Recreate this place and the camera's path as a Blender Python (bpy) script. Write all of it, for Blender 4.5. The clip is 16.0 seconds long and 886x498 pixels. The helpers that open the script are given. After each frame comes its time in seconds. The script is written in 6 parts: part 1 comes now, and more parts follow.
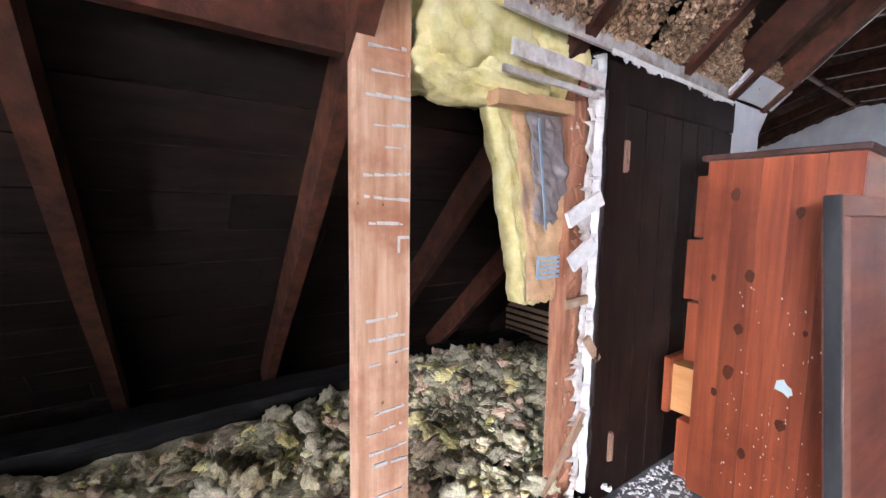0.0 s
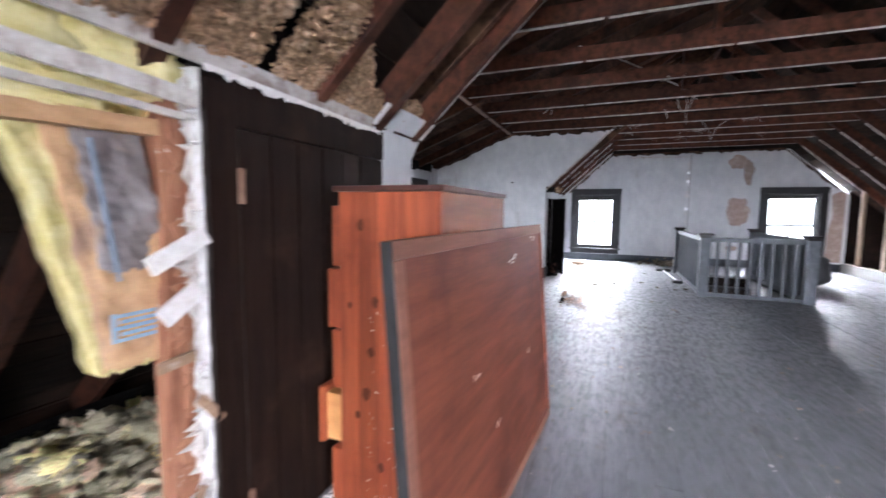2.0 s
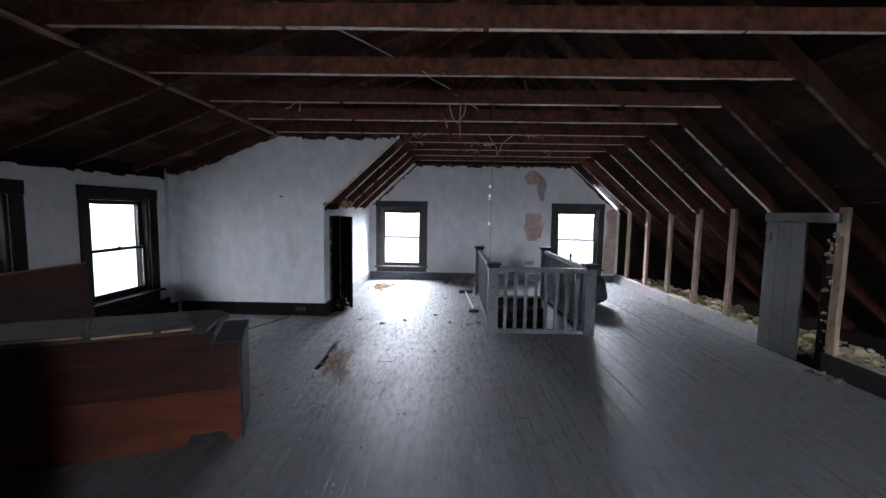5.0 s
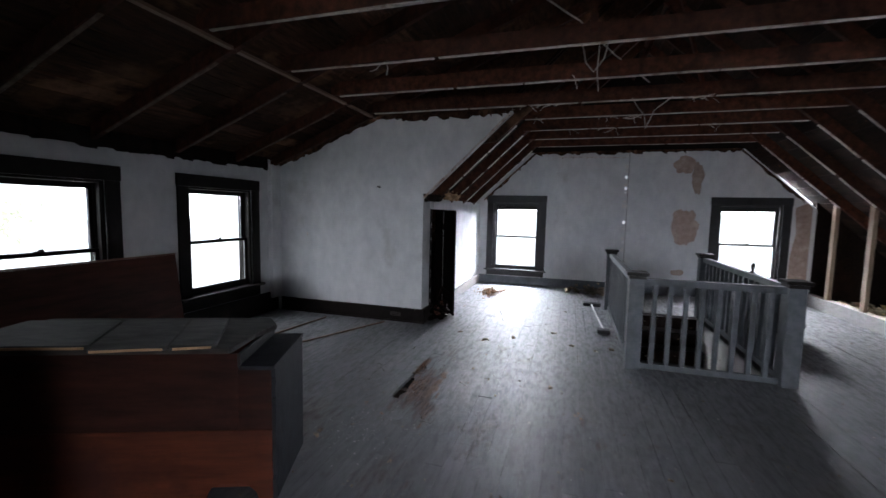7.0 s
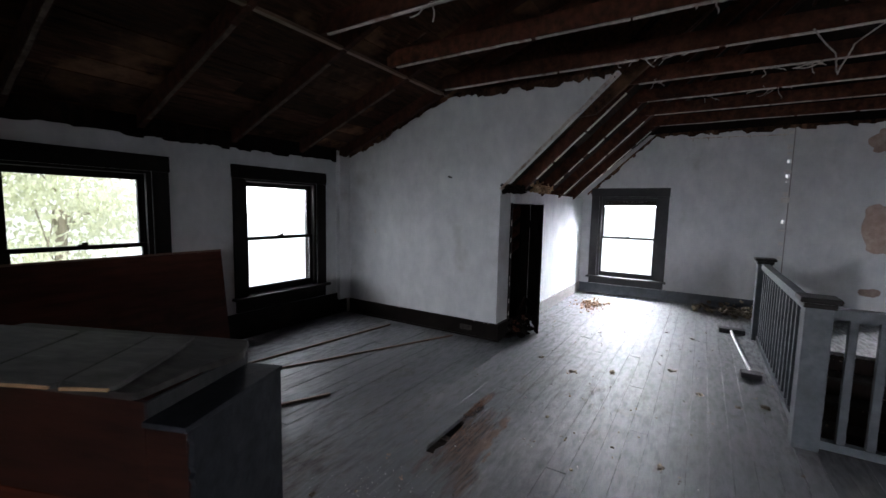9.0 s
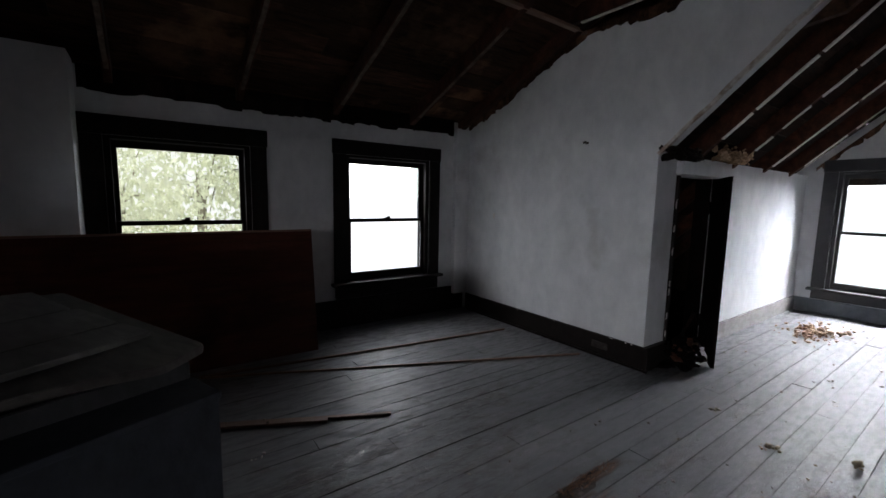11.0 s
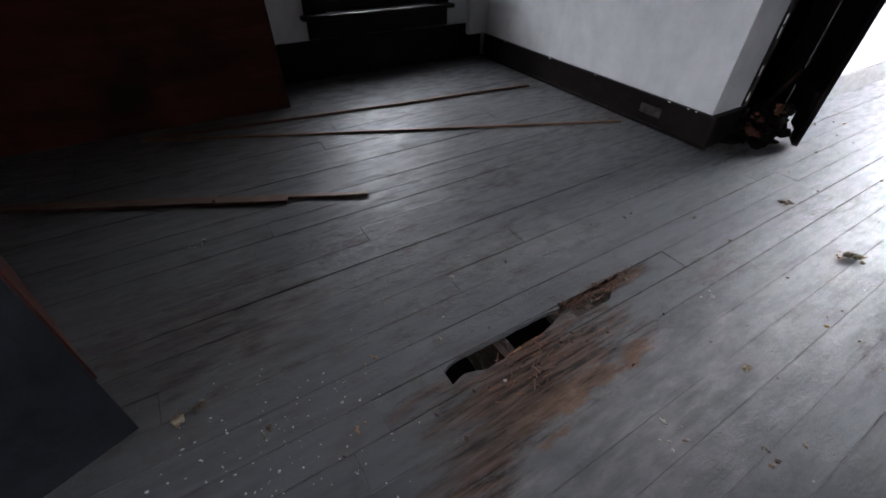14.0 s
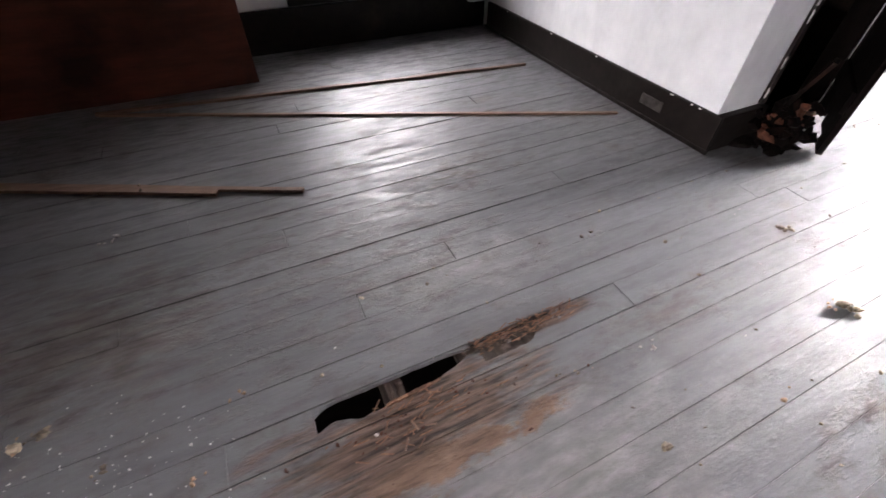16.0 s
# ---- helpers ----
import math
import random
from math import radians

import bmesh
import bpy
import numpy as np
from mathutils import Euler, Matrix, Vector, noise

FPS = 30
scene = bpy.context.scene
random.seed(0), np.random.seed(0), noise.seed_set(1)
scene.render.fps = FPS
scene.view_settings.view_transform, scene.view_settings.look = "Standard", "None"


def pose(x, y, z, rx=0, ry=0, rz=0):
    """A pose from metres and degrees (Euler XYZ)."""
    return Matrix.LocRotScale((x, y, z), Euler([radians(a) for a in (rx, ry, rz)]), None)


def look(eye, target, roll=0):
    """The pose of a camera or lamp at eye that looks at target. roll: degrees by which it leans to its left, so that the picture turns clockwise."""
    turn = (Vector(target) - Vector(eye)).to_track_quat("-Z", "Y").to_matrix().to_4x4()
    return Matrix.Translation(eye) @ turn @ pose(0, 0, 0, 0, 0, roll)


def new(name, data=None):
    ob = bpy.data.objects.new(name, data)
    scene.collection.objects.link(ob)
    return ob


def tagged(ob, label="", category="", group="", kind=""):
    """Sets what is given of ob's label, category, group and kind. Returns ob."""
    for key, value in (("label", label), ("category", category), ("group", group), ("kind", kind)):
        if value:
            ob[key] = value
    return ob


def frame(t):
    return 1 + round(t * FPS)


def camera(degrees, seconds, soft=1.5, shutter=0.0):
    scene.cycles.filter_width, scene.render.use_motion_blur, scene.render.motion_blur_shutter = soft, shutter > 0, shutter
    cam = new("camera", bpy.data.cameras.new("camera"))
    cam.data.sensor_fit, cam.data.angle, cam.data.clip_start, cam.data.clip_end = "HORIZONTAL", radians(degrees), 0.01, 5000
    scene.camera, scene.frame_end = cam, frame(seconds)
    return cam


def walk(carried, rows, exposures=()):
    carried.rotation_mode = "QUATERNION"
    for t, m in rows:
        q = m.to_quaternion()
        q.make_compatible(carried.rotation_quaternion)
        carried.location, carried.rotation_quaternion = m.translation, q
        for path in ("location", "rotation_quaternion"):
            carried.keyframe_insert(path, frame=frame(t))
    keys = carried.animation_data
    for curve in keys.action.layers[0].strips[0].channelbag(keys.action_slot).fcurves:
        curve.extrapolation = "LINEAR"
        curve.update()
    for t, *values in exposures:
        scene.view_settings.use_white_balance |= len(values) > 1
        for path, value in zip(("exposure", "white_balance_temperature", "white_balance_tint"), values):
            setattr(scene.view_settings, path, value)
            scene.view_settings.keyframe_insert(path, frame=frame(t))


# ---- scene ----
cam = camera(94.0, 16.0, shutter=0.4)
PATH = [
    (0, (0.768, 0.28, 1.093), (1.914, 1.908, 0.901), 0.9),
    (0.5, (0.784, 0.299, 1.1), (1.92, 1.933, 0.908), 1.1),
    (1, (0.801, 0.339, 1.137), (2.198, 1.757, 0.941), 1.5),
    (1.5, (0.907, 0.243, 1.159), (2.575, 1.328, 0.961), 1.3),
    (2, (1.16, 0.037, 1.217), (3.004, 0.789, 1.03), 0.6),
    (2.5, (1.368, -0.177, 1.261), (3.311, 0.255, 1.071), 0.9),
    (3, (1.648, -0.326, 1.282), (3.635, -0.2, 1.09), 0.8),
    (3.2, (1.787, -0.371, 1.306), (3.778, -0.321, 1.119), 0.8),
    (5.3, (3.028, -0.682, 1.563), (5.02, -0.652, 1.385), 0.9),
    (5.5, (3.139, -0.702, 1.55), (5.128, -0.602, 1.374), 0.8),
    (6, (3.422, -0.779, 1.496), (5.38, -0.412, 1.317), 0.7),
    (6.5, (3.656, -0.757, 1.449), (5.607, -0.355, 1.27), 1.0),
    (7, (3.927, -0.609, 1.446), (5.831, -0.025, 1.264), 1.2),
    (7.5, (4.121, -0.569, 1.397), (6.002, 0.086, 1.214), 1.0),
    (8, (4.36, -0.634, 1.398), (6.16, 0.218, 1.212), 1.2),
    (8.5, (4.612, -0.665, 1.398), (6.324, 0.35, 1.206), 1.1),
    (9, (4.899, -0.616, 1.395), (6.586, 0.441, 1.2), 1.2),
    (9.5, (5.184, -0.54, 1.369), (6.792, 0.633, 1.167), 1.1),
    (10, (5.457, -0.509, 1.339), (6.834, 0.928, 1.138), 0.9),
    (12.3, (6.094, -0.229, 1.14), (7.177, 1.43, 0.86), 1.1),
    (12.5, (6.098, -0.228, 1.132), (7.173, 1.424, 0.791), 1.2),
    (13, (6.153, -0.219, 1.133), (7.177, 1.385, 0.515), 1.2),
    (13.5, (6.246, -0.122, 1.1), (7.168, 1.343, 0.097), 1.1),
    (14, (6.388, 0.06, 1.054), (7.214, 1.357, -0.226), 1.4),
    (14.5, (6.485, 0.122, 1.015), (7.279, 1.381, -0.321), 1.4),
    (15, (6.598, 0.127, 1.013), (7.318, 1.364, -0.384), 1.7),
    (15.5, (6.699, 0.119, 1.028), (7.333, 1.402, -0.369), 1.7),
    (16, (6.869, 0.085, 1.083), (7.504, 1.362, -0.319), 1.1),
]
EXPOSURES = [(0.0, 0.9, 6150, 19), (0.5, 0.82, 6150, 19), (1.0, 0.28, 6150, 19), (1.5, 0.6, 6150, 18), (2.0, 0.9, 6150, 17), (2.5, 0.85, 6150, 15), (3.0, 0.6, 5950, 13), (5.5, -0.15, 6150, 14), (6.0, -0.27, 6200, 14), (9.0, -0.48, 6400, 14), (10.0, -0.8, 6500, 14),
             (12.5, -1.15, 6600, 15), (13.0, -1.25, 6600, 15), (13.5, -1.0, 6500, 15), (14.0, 0.0, 6450, 15), (14.5, 0.75, 6750, 18), (15.0, 1.02, 6950, 20), (16.0, 1.38, 7100, 22)]
walk(cam, [(t, look(eye, target, roll)) for t, eye, target, roll in PATH], EXPOSURES)

# ---- world and light ----
world = bpy.data.worlds.new("overcast_sky")
scene.world = world
world.use_nodes = True
wn = world.node_tree.nodes
sky = wn.new("ShaderNodeTexSky")
sky.sky_type, sky.sun_disc, sky.sun_elevation, sky.sun_rotation = "NISHITA", False, radians(45), radians(180)
sky.dust_density, sky.ozone_density = 4.0, 0.6
hazy = wn.new("ShaderNodeMixRGB")
hazy.inputs[0].default_value = 0.75
hazy.inputs[2].default_value = (17.0, 18.0, 19.0, 1)
world.node_tree.links.new(sky.outputs[0], hazy.inputs[1])
world.node_tree.links.new(hazy.outputs[0], wn["Background"].inputs[0])
wn["Background"].inputs[1].default_value = 0.15

sun = new("sun", bpy.data.lights.new("sun", "SUN"))
sun.data.energy, sun.data.angle, sun.data.color = 5.0, radians(12), (1.0, 0.96, 0.9)
sun.matrix_world = look((0, -30, 30), (2, 0, 0))


def sky_lamp(name, centre, target, width, height, watts):
    """The open sky that stands before a window."""
    lamp = new(name, bpy.data.lights.new(name, "AREA"))
    lamp.data.shape, lamp.data.size, lamp.data.size_y = "RECTANGLE", width, height
    lamp.data.energy, lamp.data.color = watts, (0.905, 0.94, 1.0)
    lamp.data.spread = radians(150)
    lamp.matrix_world = look(centre, target)
    return lamp


sky_lamp("window_daylight", (12.9, 0.44, 1.95), (11.2, 0.44, 0.6), 1.5, 1.2, 1950)
sky_lamp("window_daylight", (12.9, -3.56, 1.95), (11.2, -3.56, 0.6), 1.5, 1.2, 1600)
sky_lamp("window_daylight", (7.9, 4.2, 1.9), (7.9, 2.6, 0.5), 1.7, 1.7, 80)
sky_lamp("window_daylight", (6.1, 4.6, 2.8), (6.1, 3.2, 1.0), 1.6, 1.6, 12)
sky_lamp("window_daylight", (-1.65, -0.5, 1.65), (0.4, -0.25, 0.4), 1.5, 1.8, 330)
sky_lamp("window_daylight", (-1.7, -3.4, 1.95), (1.6, -2.9, 0.3), 1.6, 0.8, 3300)

# ---- materials ----
MATS = {}


def mat(name, c1, c2, rough=0.7, scale=(4, 4, 4), bump=0.25, stain=None, stain_scale=1.5, stain_cut=0.55,
        fleck=None, fleck_scale=40.0, fleck_cut=0.72, tone=0.15, island=False, metal=0.0, gloss_var=0.12, spec=0.5, peel=0.0, world_wide=False):
    """Two colours mixed by a stretched grain, a large soft stain, small flecks, and a shift of tone from piece to piece."""
    m = bpy.data.materials.new(name)
    m.use_nodes = True
    n, l = m.node_tree.nodes, m.node_tree.links
    bsdf = n["Principled BSDF"]
    co = n.new("ShaderNodeTexCoord")
    wide = n.new("ShaderNodeNewGeometry").outputs["Position"] if world_wide else co.outputs["Object"]
    inf = n.new("ShaderNodeNewGeometry" if island else "ShaderNodeObjectInfo")
    rnd = inf.outputs["Random Per Island" if island else "Random"]
    off = n.new("ShaderNodeVectorMath")
    off.operation = "ADD"
    l.new(co.outputs["Object"], off.inputs[0])
    mul = n.new("ShaderNodeMath")
    mul.operation, mul.inputs[1].default_value = "MULTIPLY", 23.0
    l.new(rnd, mul.inputs[0])
    l.new(mul.outputs[0], off.inputs[1])
    mp = n.new("ShaderNodeMapping")
    mp.inputs["Scale"].default_value = scale
    l.new(off.outputs[0], mp.inputs[0])
    grain = n.new("ShaderNodeTexNoise")
    grain.inputs["Scale"].default_value, grain.inputs["Detail"].default_value, grain.inputs["Roughness"].default_value = 3.0, 7.0, 0.65
    l.new(mp.outputs[0], grain.inputs["Vector"])
    r1 = n.new("ShaderNodeValToRGB")
    r1.color_ramp.elements[0].position, r1.color_ramp.elements[1].position = 0.32, 0.68
    r1.color_ramp.elements[0].color, r1.color_ramp.elements[1].color = (*c1, 1), (*c2, 1)
    l.new(grain.outputs[0], r1.inputs[0])
    col = r1.outputs[0]

    def layer(colour, size, cut, width, amount, col):
        t = n.new("ShaderNodeTexNoise")
        t.inputs["Scale"].default_value, t.inputs["Detail"].default_value, t.inputs["Roughness"].default_value = size, 6.0, 0.6
        l.new(wide, t.inputs["Vector"])
        r = n.new("ShaderNodeMapRange")
        r.inputs[1].default_value, r.inputs[2].default_value, r.inputs[4].default_value = cut, cut + width, amount
        l.new(t.outputs[0], r.inputs[0])
        mx = n.new("ShaderNodeMixRGB")
        l.new(r.outputs[0], mx.inputs[0])
        l.new(col, mx.inputs[1])
        mx.inputs[2].default_value = (*colour, 1)
        return mx.outputs[0]

    if stain:
        col = layer(stain, stain_scale, stain_cut, 0.15, 0.85, col)
    if fleck:
        col = layer(fleck, fleck_scale, fleck_cut, 0.04, 0.8, col)
    hv = n.new("ShaderNodeHueSaturation")
    mr = n.new("ShaderNodeMapRange")
    mr.inputs[3].default_value, mr.inputs[4].default_value = 1 - tone, 1 + tone
    l.new(rnd, mr.inputs[0])
    l.new(mr.outputs[0], hv.inputs["Value"])
    l.new(col, hv.inputs["Color"])
    l.new(hv.outputs[0], bsdf.inputs["Base Color"])
    rr = n.new("ShaderNodeMapRange")
    rr.inputs[3].default_value, rr.inputs[4].default_value = max(0.05, rough - gloss_var), min(1.0, rough + gloss_var)
    big = n.new("ShaderNodeTexNoise")
    big.inputs["Scale"].default_value, big.inputs["Detail"].default_value = 2.3, 5.0
    l.new(wide, big.inputs["Vector"])
    l.new(big.outputs[0], rr.inputs[0])
    gloss = rr.outputs[0]
    if peel:
        pm = n.new("ShaderNodeMapping")
        pm.inputs["Scale"].default_value = (0.45, 1.5, 1.0)
        l.new(wide, pm.inputs[0])
        pn = n.new("ShaderNodeTexNoise")
        pn.inputs["Scale"].default_value, pn.inputs["Detail"].default_value, pn.inputs["Roughness"].default_value = 17.0, 9.0, 0.7
        l.new(pm.outputs[0], pn.inputs["Vector"])
        pr = n.new("ShaderNodeMapRange")
        pr.inputs[1].default_value, pr.inputs[2].default_value, pr.inputs[4].default_value = 0.47, 0.6, peel
        l.new(pn.outputs[0], pr.inputs[0])
        ad = n.new("ShaderNodeMath")
        l.new(gloss, ad.inputs[0])
        l.new(pr.outputs[0], ad.inputs[1])
        gloss = ad.outputs[0]
    l.new(gloss, bsdf.inputs["Roughness"])
    bsdf.inputs["Metallic"].default_value = metal
    bsdf.inputs["Specular IOR Level"].default_value = spec
    if bump:
        b = n.new("ShaderNodeBump")
        b.inputs["Strength"].default_value, b.inputs["Distance"].default_value = bump, 0.01
        l.new(grain.outputs[0], b.inputs["Height"])
        if peel:
            b2 = n.new("ShaderNodeBump")
            b2.inputs["Strength"].default_value, b2.inputs["Distance"].default_value = 0.5, 0.006
            l.new(pn.outputs[0], b2.inputs["Height"])
            l.new(b2.outputs[0], b.inputs["Normal"])
        l.new(b.outputs[0], bsdf.inputs["Normal"])
    MATS[name] = m
    return m


FLOOR = mat("worn_grey_floor_paint", (0.098, 0.1, 0.104), (0.147, 0.1505, 0.157), 0.34, (0.8, 6.0, 6.0), 0.22, (0.092, 0.080, 0.073), 5.5, 0.575, (0.37, 0.355, 0.335), 30, 0.735, 0.08, gloss_var=0.14, peel=0.4, world_wide=True)


def wear_and_shading(m, spots, dark, pale, soft=0.2, along=0.55, across=2.2, fibres=8.0, matt=0.4):
    """Spots of bare, rotten or dirty wood, or of light and shade put into the paint: spots are (x, y, reach along x,
    reach along y, strength).
    """
    n, l = m.node_tree.nodes, m.node_tree.links
    bsdf = n["Principled BSDF"]
    old = bsdf.inputs["Base Color"].links[0].from_socket
    geo = n.new("ShaderNodeNewGeometry")
    wob = n.new("ShaderNodeTexNoise")
    wob.inputs["Scale"].default_value, wob.inputs["Detail"].default_value, wob.inputs["Roughness"].default_value = 7.0, 7.0, 0.7
    stretch = n.new("ShaderNodeMapping")
    stretch.inputs["Scale"].default_value = (along, across, 1.0)
    l.new(geo.outputs["Position"], stretch.inputs[0])
    l.new(stretch.outputs[0], wob.inputs["Vector"])
    total = None
    for x, y, rx, ry, amount in spots:
        sb = n.new("ShaderNodeVectorMath")
        sb.operation, sb.inputs[1].default_value = "SUBTRACT", (x, y, 0)
        l.new(geo.outputs["Position"], sb.inputs[0])
        dv = n.new("ShaderNodeVectorMath")
        dv.operation, dv.inputs[1].default_value = "MULTIPLY", (1 / rx, 1 / ry, 0)
        l.new(sb.outputs[0], dv.inputs[0])
        ln = n.new("ShaderNodeVectorMath")
        ln.operation = "LENGTH"
        l.new(dv.outputs[0], ln.inputs[0])
        mr = n.new("ShaderNodeMapRange")
        mr.inputs[1].default_value, mr.inputs[2].default_value, mr.inputs[3].default_value, mr.inputs[4].default_value = 0.0, 1.0, amount, 0.0
        l.new(ln.outputs["Value"], mr.inputs[0])
        if total is None:
            total = mr.outputs[0]
        else:
            mx = n.new("ShaderNodeMath")
            mx.operation = "MAXIMUM"
            l.new(total, mx.inputs[0])
            l.new(mr.outputs[0], mx.inputs[1])
            total = mx.outputs[0]
    sm = n.new("ShaderNodeMath")
    l.new(total, sm.inputs[0])
    l.new(wob.outputs[0], sm.inputs[1])
    edge = n.new("ShaderNodeMapRange")
    edge.inputs[1].default_value, edge.inputs[2].default_value = 0.82, 0.82 + soft
    l.new(sm.outputs[0], edge.inputs[0])
    grain = n.new("ShaderNodeTexNoise")
    grain.inputs["Scale"].default_value, grain.inputs["Detail"].default_value = 9.0, 8.0
    g2 = n.new("ShaderNodeMapping")
    g2.inputs["Scale"].default_value = (0.8, fibres, 1.0)
    l.new(geo.outputs["Position"], g2.inputs[0])
    l.new(g2.outputs[0], grain.inputs["Vector"])
    ramp = n.new("ShaderNodeValToRGB")
    ramp.color_ramp.elements[0].position, ramp.color_ramp.elements[1].position = 0.36, 0.64
    ramp.color_ramp.elements[0].color, ramp.color_ramp.elements[1].color = (*dark, 1), (*pale, 1)
    l.new(grain.outputs[0], ramp.inputs[0])
    mix = n.new("ShaderNodeMixRGB")
    l.new(edge.outputs[0], mix.inputs[0])
    l.new(old, mix.inputs[1])
    l.new(ramp.outputs[0], mix.inputs[2])
    l.new(mix.outputs[0], bsdf.inputs["Base Color"])
    deep = n.new("ShaderNodeMath")
    deep.operation = "MULTIPLY"
    l.new(edge.outputs[0], deep.inputs[0])
    l.new(grain.outputs[0], deep.inputs[1])
    relief = n.new("ShaderNodeBump")
    relief.inputs["Strength"].default_value, relief.inputs["Distance"].default_value = 0.7, 0.006
    l.new(deep.outputs[0], relief.inputs["Height"])
    l.new(bsdf.inputs["Normal"].links[0].from_socket, relief.inputs["Normal"])
    l.new(relief.outputs[0], bsdf.inputs["Normal"])
    rough = bsdf.inputs["Roughness"].links[0].from_socket
    ra = n.new("ShaderNodeMath")
    ra.operation = "MULTIPLY_ADD"
    l.new(edge.outputs[0], ra.inputs[0])
    ra.inputs[1].default_value = matt
    l.new(rough, ra.inputs[2])
    l.new(ra.outputs[0], bsdf.inputs["Roughness"])




def joint_dirt(m, first, width, colour):
    """Dark grit that has worked into the joints between the boards, thicker in some places than in others."""
    n, l = m.node_tree.nodes, m.node_tree.links
    bsdf = n["Principled BSDF"]
    old = bsdf.inputs["Base Color"].links[0].from_socket
    geo = n.new("ShaderNodeNewGeometry")
    sep = n.new("ShaderNodeSeparateXYZ")
    l.new(geo.outputs["Position"], sep.inputs[0])

    def math_node(op, a, b):
        q = n.new("ShaderNodeMath")
        q.operation = op
        for k, v in enumerate((a, b)):
            if isinstance(v, float):
                q.inputs[k].default_value = v
            elif v is not None:
                l.new(v, q.inputs[k])
        return q.outputs[0]

    across = math_node("FRACT", math_node("DIVIDE", math_node("SUBTRACT", sep.outputs["Y"], first), width), None)
    near = math_node("ABSOLUTE", math_node("SUBTRACT", across, 0.5), None)
    mp = n.new("ShaderNodeMapping")
    mp.inputs["Scale"].default_value = (2.2, 9.0, 1.0)
    l.new(geo.outputs["Position"], mp.inputs[0])
    ns = n.new("ShaderNodeTexNoise")
    ns.inputs["Scale"].default_value, ns.inputs["Detail"].default_value, ns.inputs["Roughness"].default_value = 1.6, 8.0, 0.7
    l.new(mp.outputs[0], ns.inputs["Vector"])
    amount = math_node("ADD", near, math_node("MULTIPLY", math_node("SUBTRACT", ns.outputs[0], 0.5), 0.22))
    edge = n.new("ShaderNodeMapRange")
    edge.inputs[1].default_value, edge.inputs[2].default_value, edge.inputs[4].default_value = 0.46, 0.53, 0.6
    l.new(amount, edge.inputs[0])
    mix = n.new("ShaderNodeMixRGB")
    l.new(edge.outputs[0], mix.inputs[0])
    l.new(old, mix.inputs[1])
    mix.inputs[2].default_value = (*colour, 1)
    l.new(mix.outputs[0], bsdf.inputs["Base Color"])


joint_dirt(FLOOR, 0.563, 0.1085, (0.045, 0.038, 0.034))
# Pale wear; spots at x 3.2 and 4.2 put window light into paint.
wear_and_shading(FLOOR, [(7.2, 0.2, 1.2, 0.5, 0.8), (6.75, 0.28, 0.6, 0.22, 0.7), (7.4, 0.95, 0.9, 0.4, 0.6), (5.4, -0.9, 1.2, 0.5, 0.45), (4.2, -1.9, 1.6, 0.9, 0.75), (3.2, -2.4, 1.6, 1.0, 0.75), (6.6, -1.0, 1.0, 0.4, 0.45)],
     (0.165, 0.161, 0.161), (0.275, 0.266, 0.264), 0.4, 0.9, 1.6, 3.0, 0.12)
# Grime; the spot at (6.2, 1.15) paints the low dresser's cast shade.
wear_and_shading(FLOOR, [(6.9, 0.5, 0.8, 0.22, 0.5), (6.2, 1.15, 1.1, 0.75, 0.58), (7.0, 1.1, 2.6, 1.9, 0.40), (6.5, -0.1, 0.9, 0.35, 0.5), (7.9, 0.5, 0.9, 0.25, 0.5), (7.6, 1.5, 1.0, 0.5, 0.46), (6.3, 1.3, 1.0, 0.45, 0.5), (8.2, 0.0, 0.9, 0.3, 0.46), (5.6, -0.9, 0.9, 0.3, 0.42), (8.8, 0.5, 0.6, 0.3, 0.42), (5.9, 0.35, 0.5, 0.3, 0.55)],
     (0.058, 0.050, 0.046), (0.132, 0.116, 0.108), 0.22, 1.0, 2.2, 4.0, 0.15)
wear_and_shading(FLOOR, [(7.02, 0.405, 0.42, 0.08, 0.8), (7.32, 0.40, 0.2, 0.07, 0.6), (6.95, 0.33, 0.2, 0.05, 0.5), (6.45, 0.30, 0.22, 0.06, 0.46)], (0.15, 0.088, 0.058), (0.235, 0.148, 0.102), 0.12, 1.2, 2.2, 3.0, 0.3)
wear_and_shading(FLOOR, [(7.02, 0.52, 0.72, 0.25, 0.82), (6.72, 0.37, 0.5, 0.24, 0.6), (7.5, 0.645, 0.42, 0.055, 1.0), (6.55, 0.28, 0.5, 0.2, 0.42), (7.35, 0.42, 0.45, 0.08, 0.5), (6.62, 0.60, 0.2, 0.06, 0.5), (6.62, -0.88, 0.45, 0.16, 0.42), (5.85, 0.16, 0.3, 0.10, 0.42),
             (7.4, -0.5, 0.4, 0.1, 0.36), (8.3, -0.75, 0.5, 0.1, 0.36), (6.9, -0.75, 0.35, 0.08, 0.38), (5.2, -2.4, 0.7, 0.12, 0.34), (6.3, -2.9, 0.8, 0.14, 0.34), (4.2, -3.2, 0.8, 0.12, 0.33)],
     (0.024, 0.015, 0.012), (0.165, 0.108, 0.083), 0.22)
ROT = mat("rotten_bare_floorboard", (0.085, 0.045, 0.027), (0.21, 0.125, 0.08), 0.75, (2, 22, 6), 0.8, (0.20, 0.205, 0.215), 5.0, 0.5, (0.025, 0.015, 0.010), 15, 0.58, 0.15)
ROTFIBRE = mat("rusty_rotten_fibres", (0.10, 0.045, 0.026), (0.26, 0.14, 0.085), 0.9, (20, 20, 20), 0.5, None, tone=0.4, island=True)
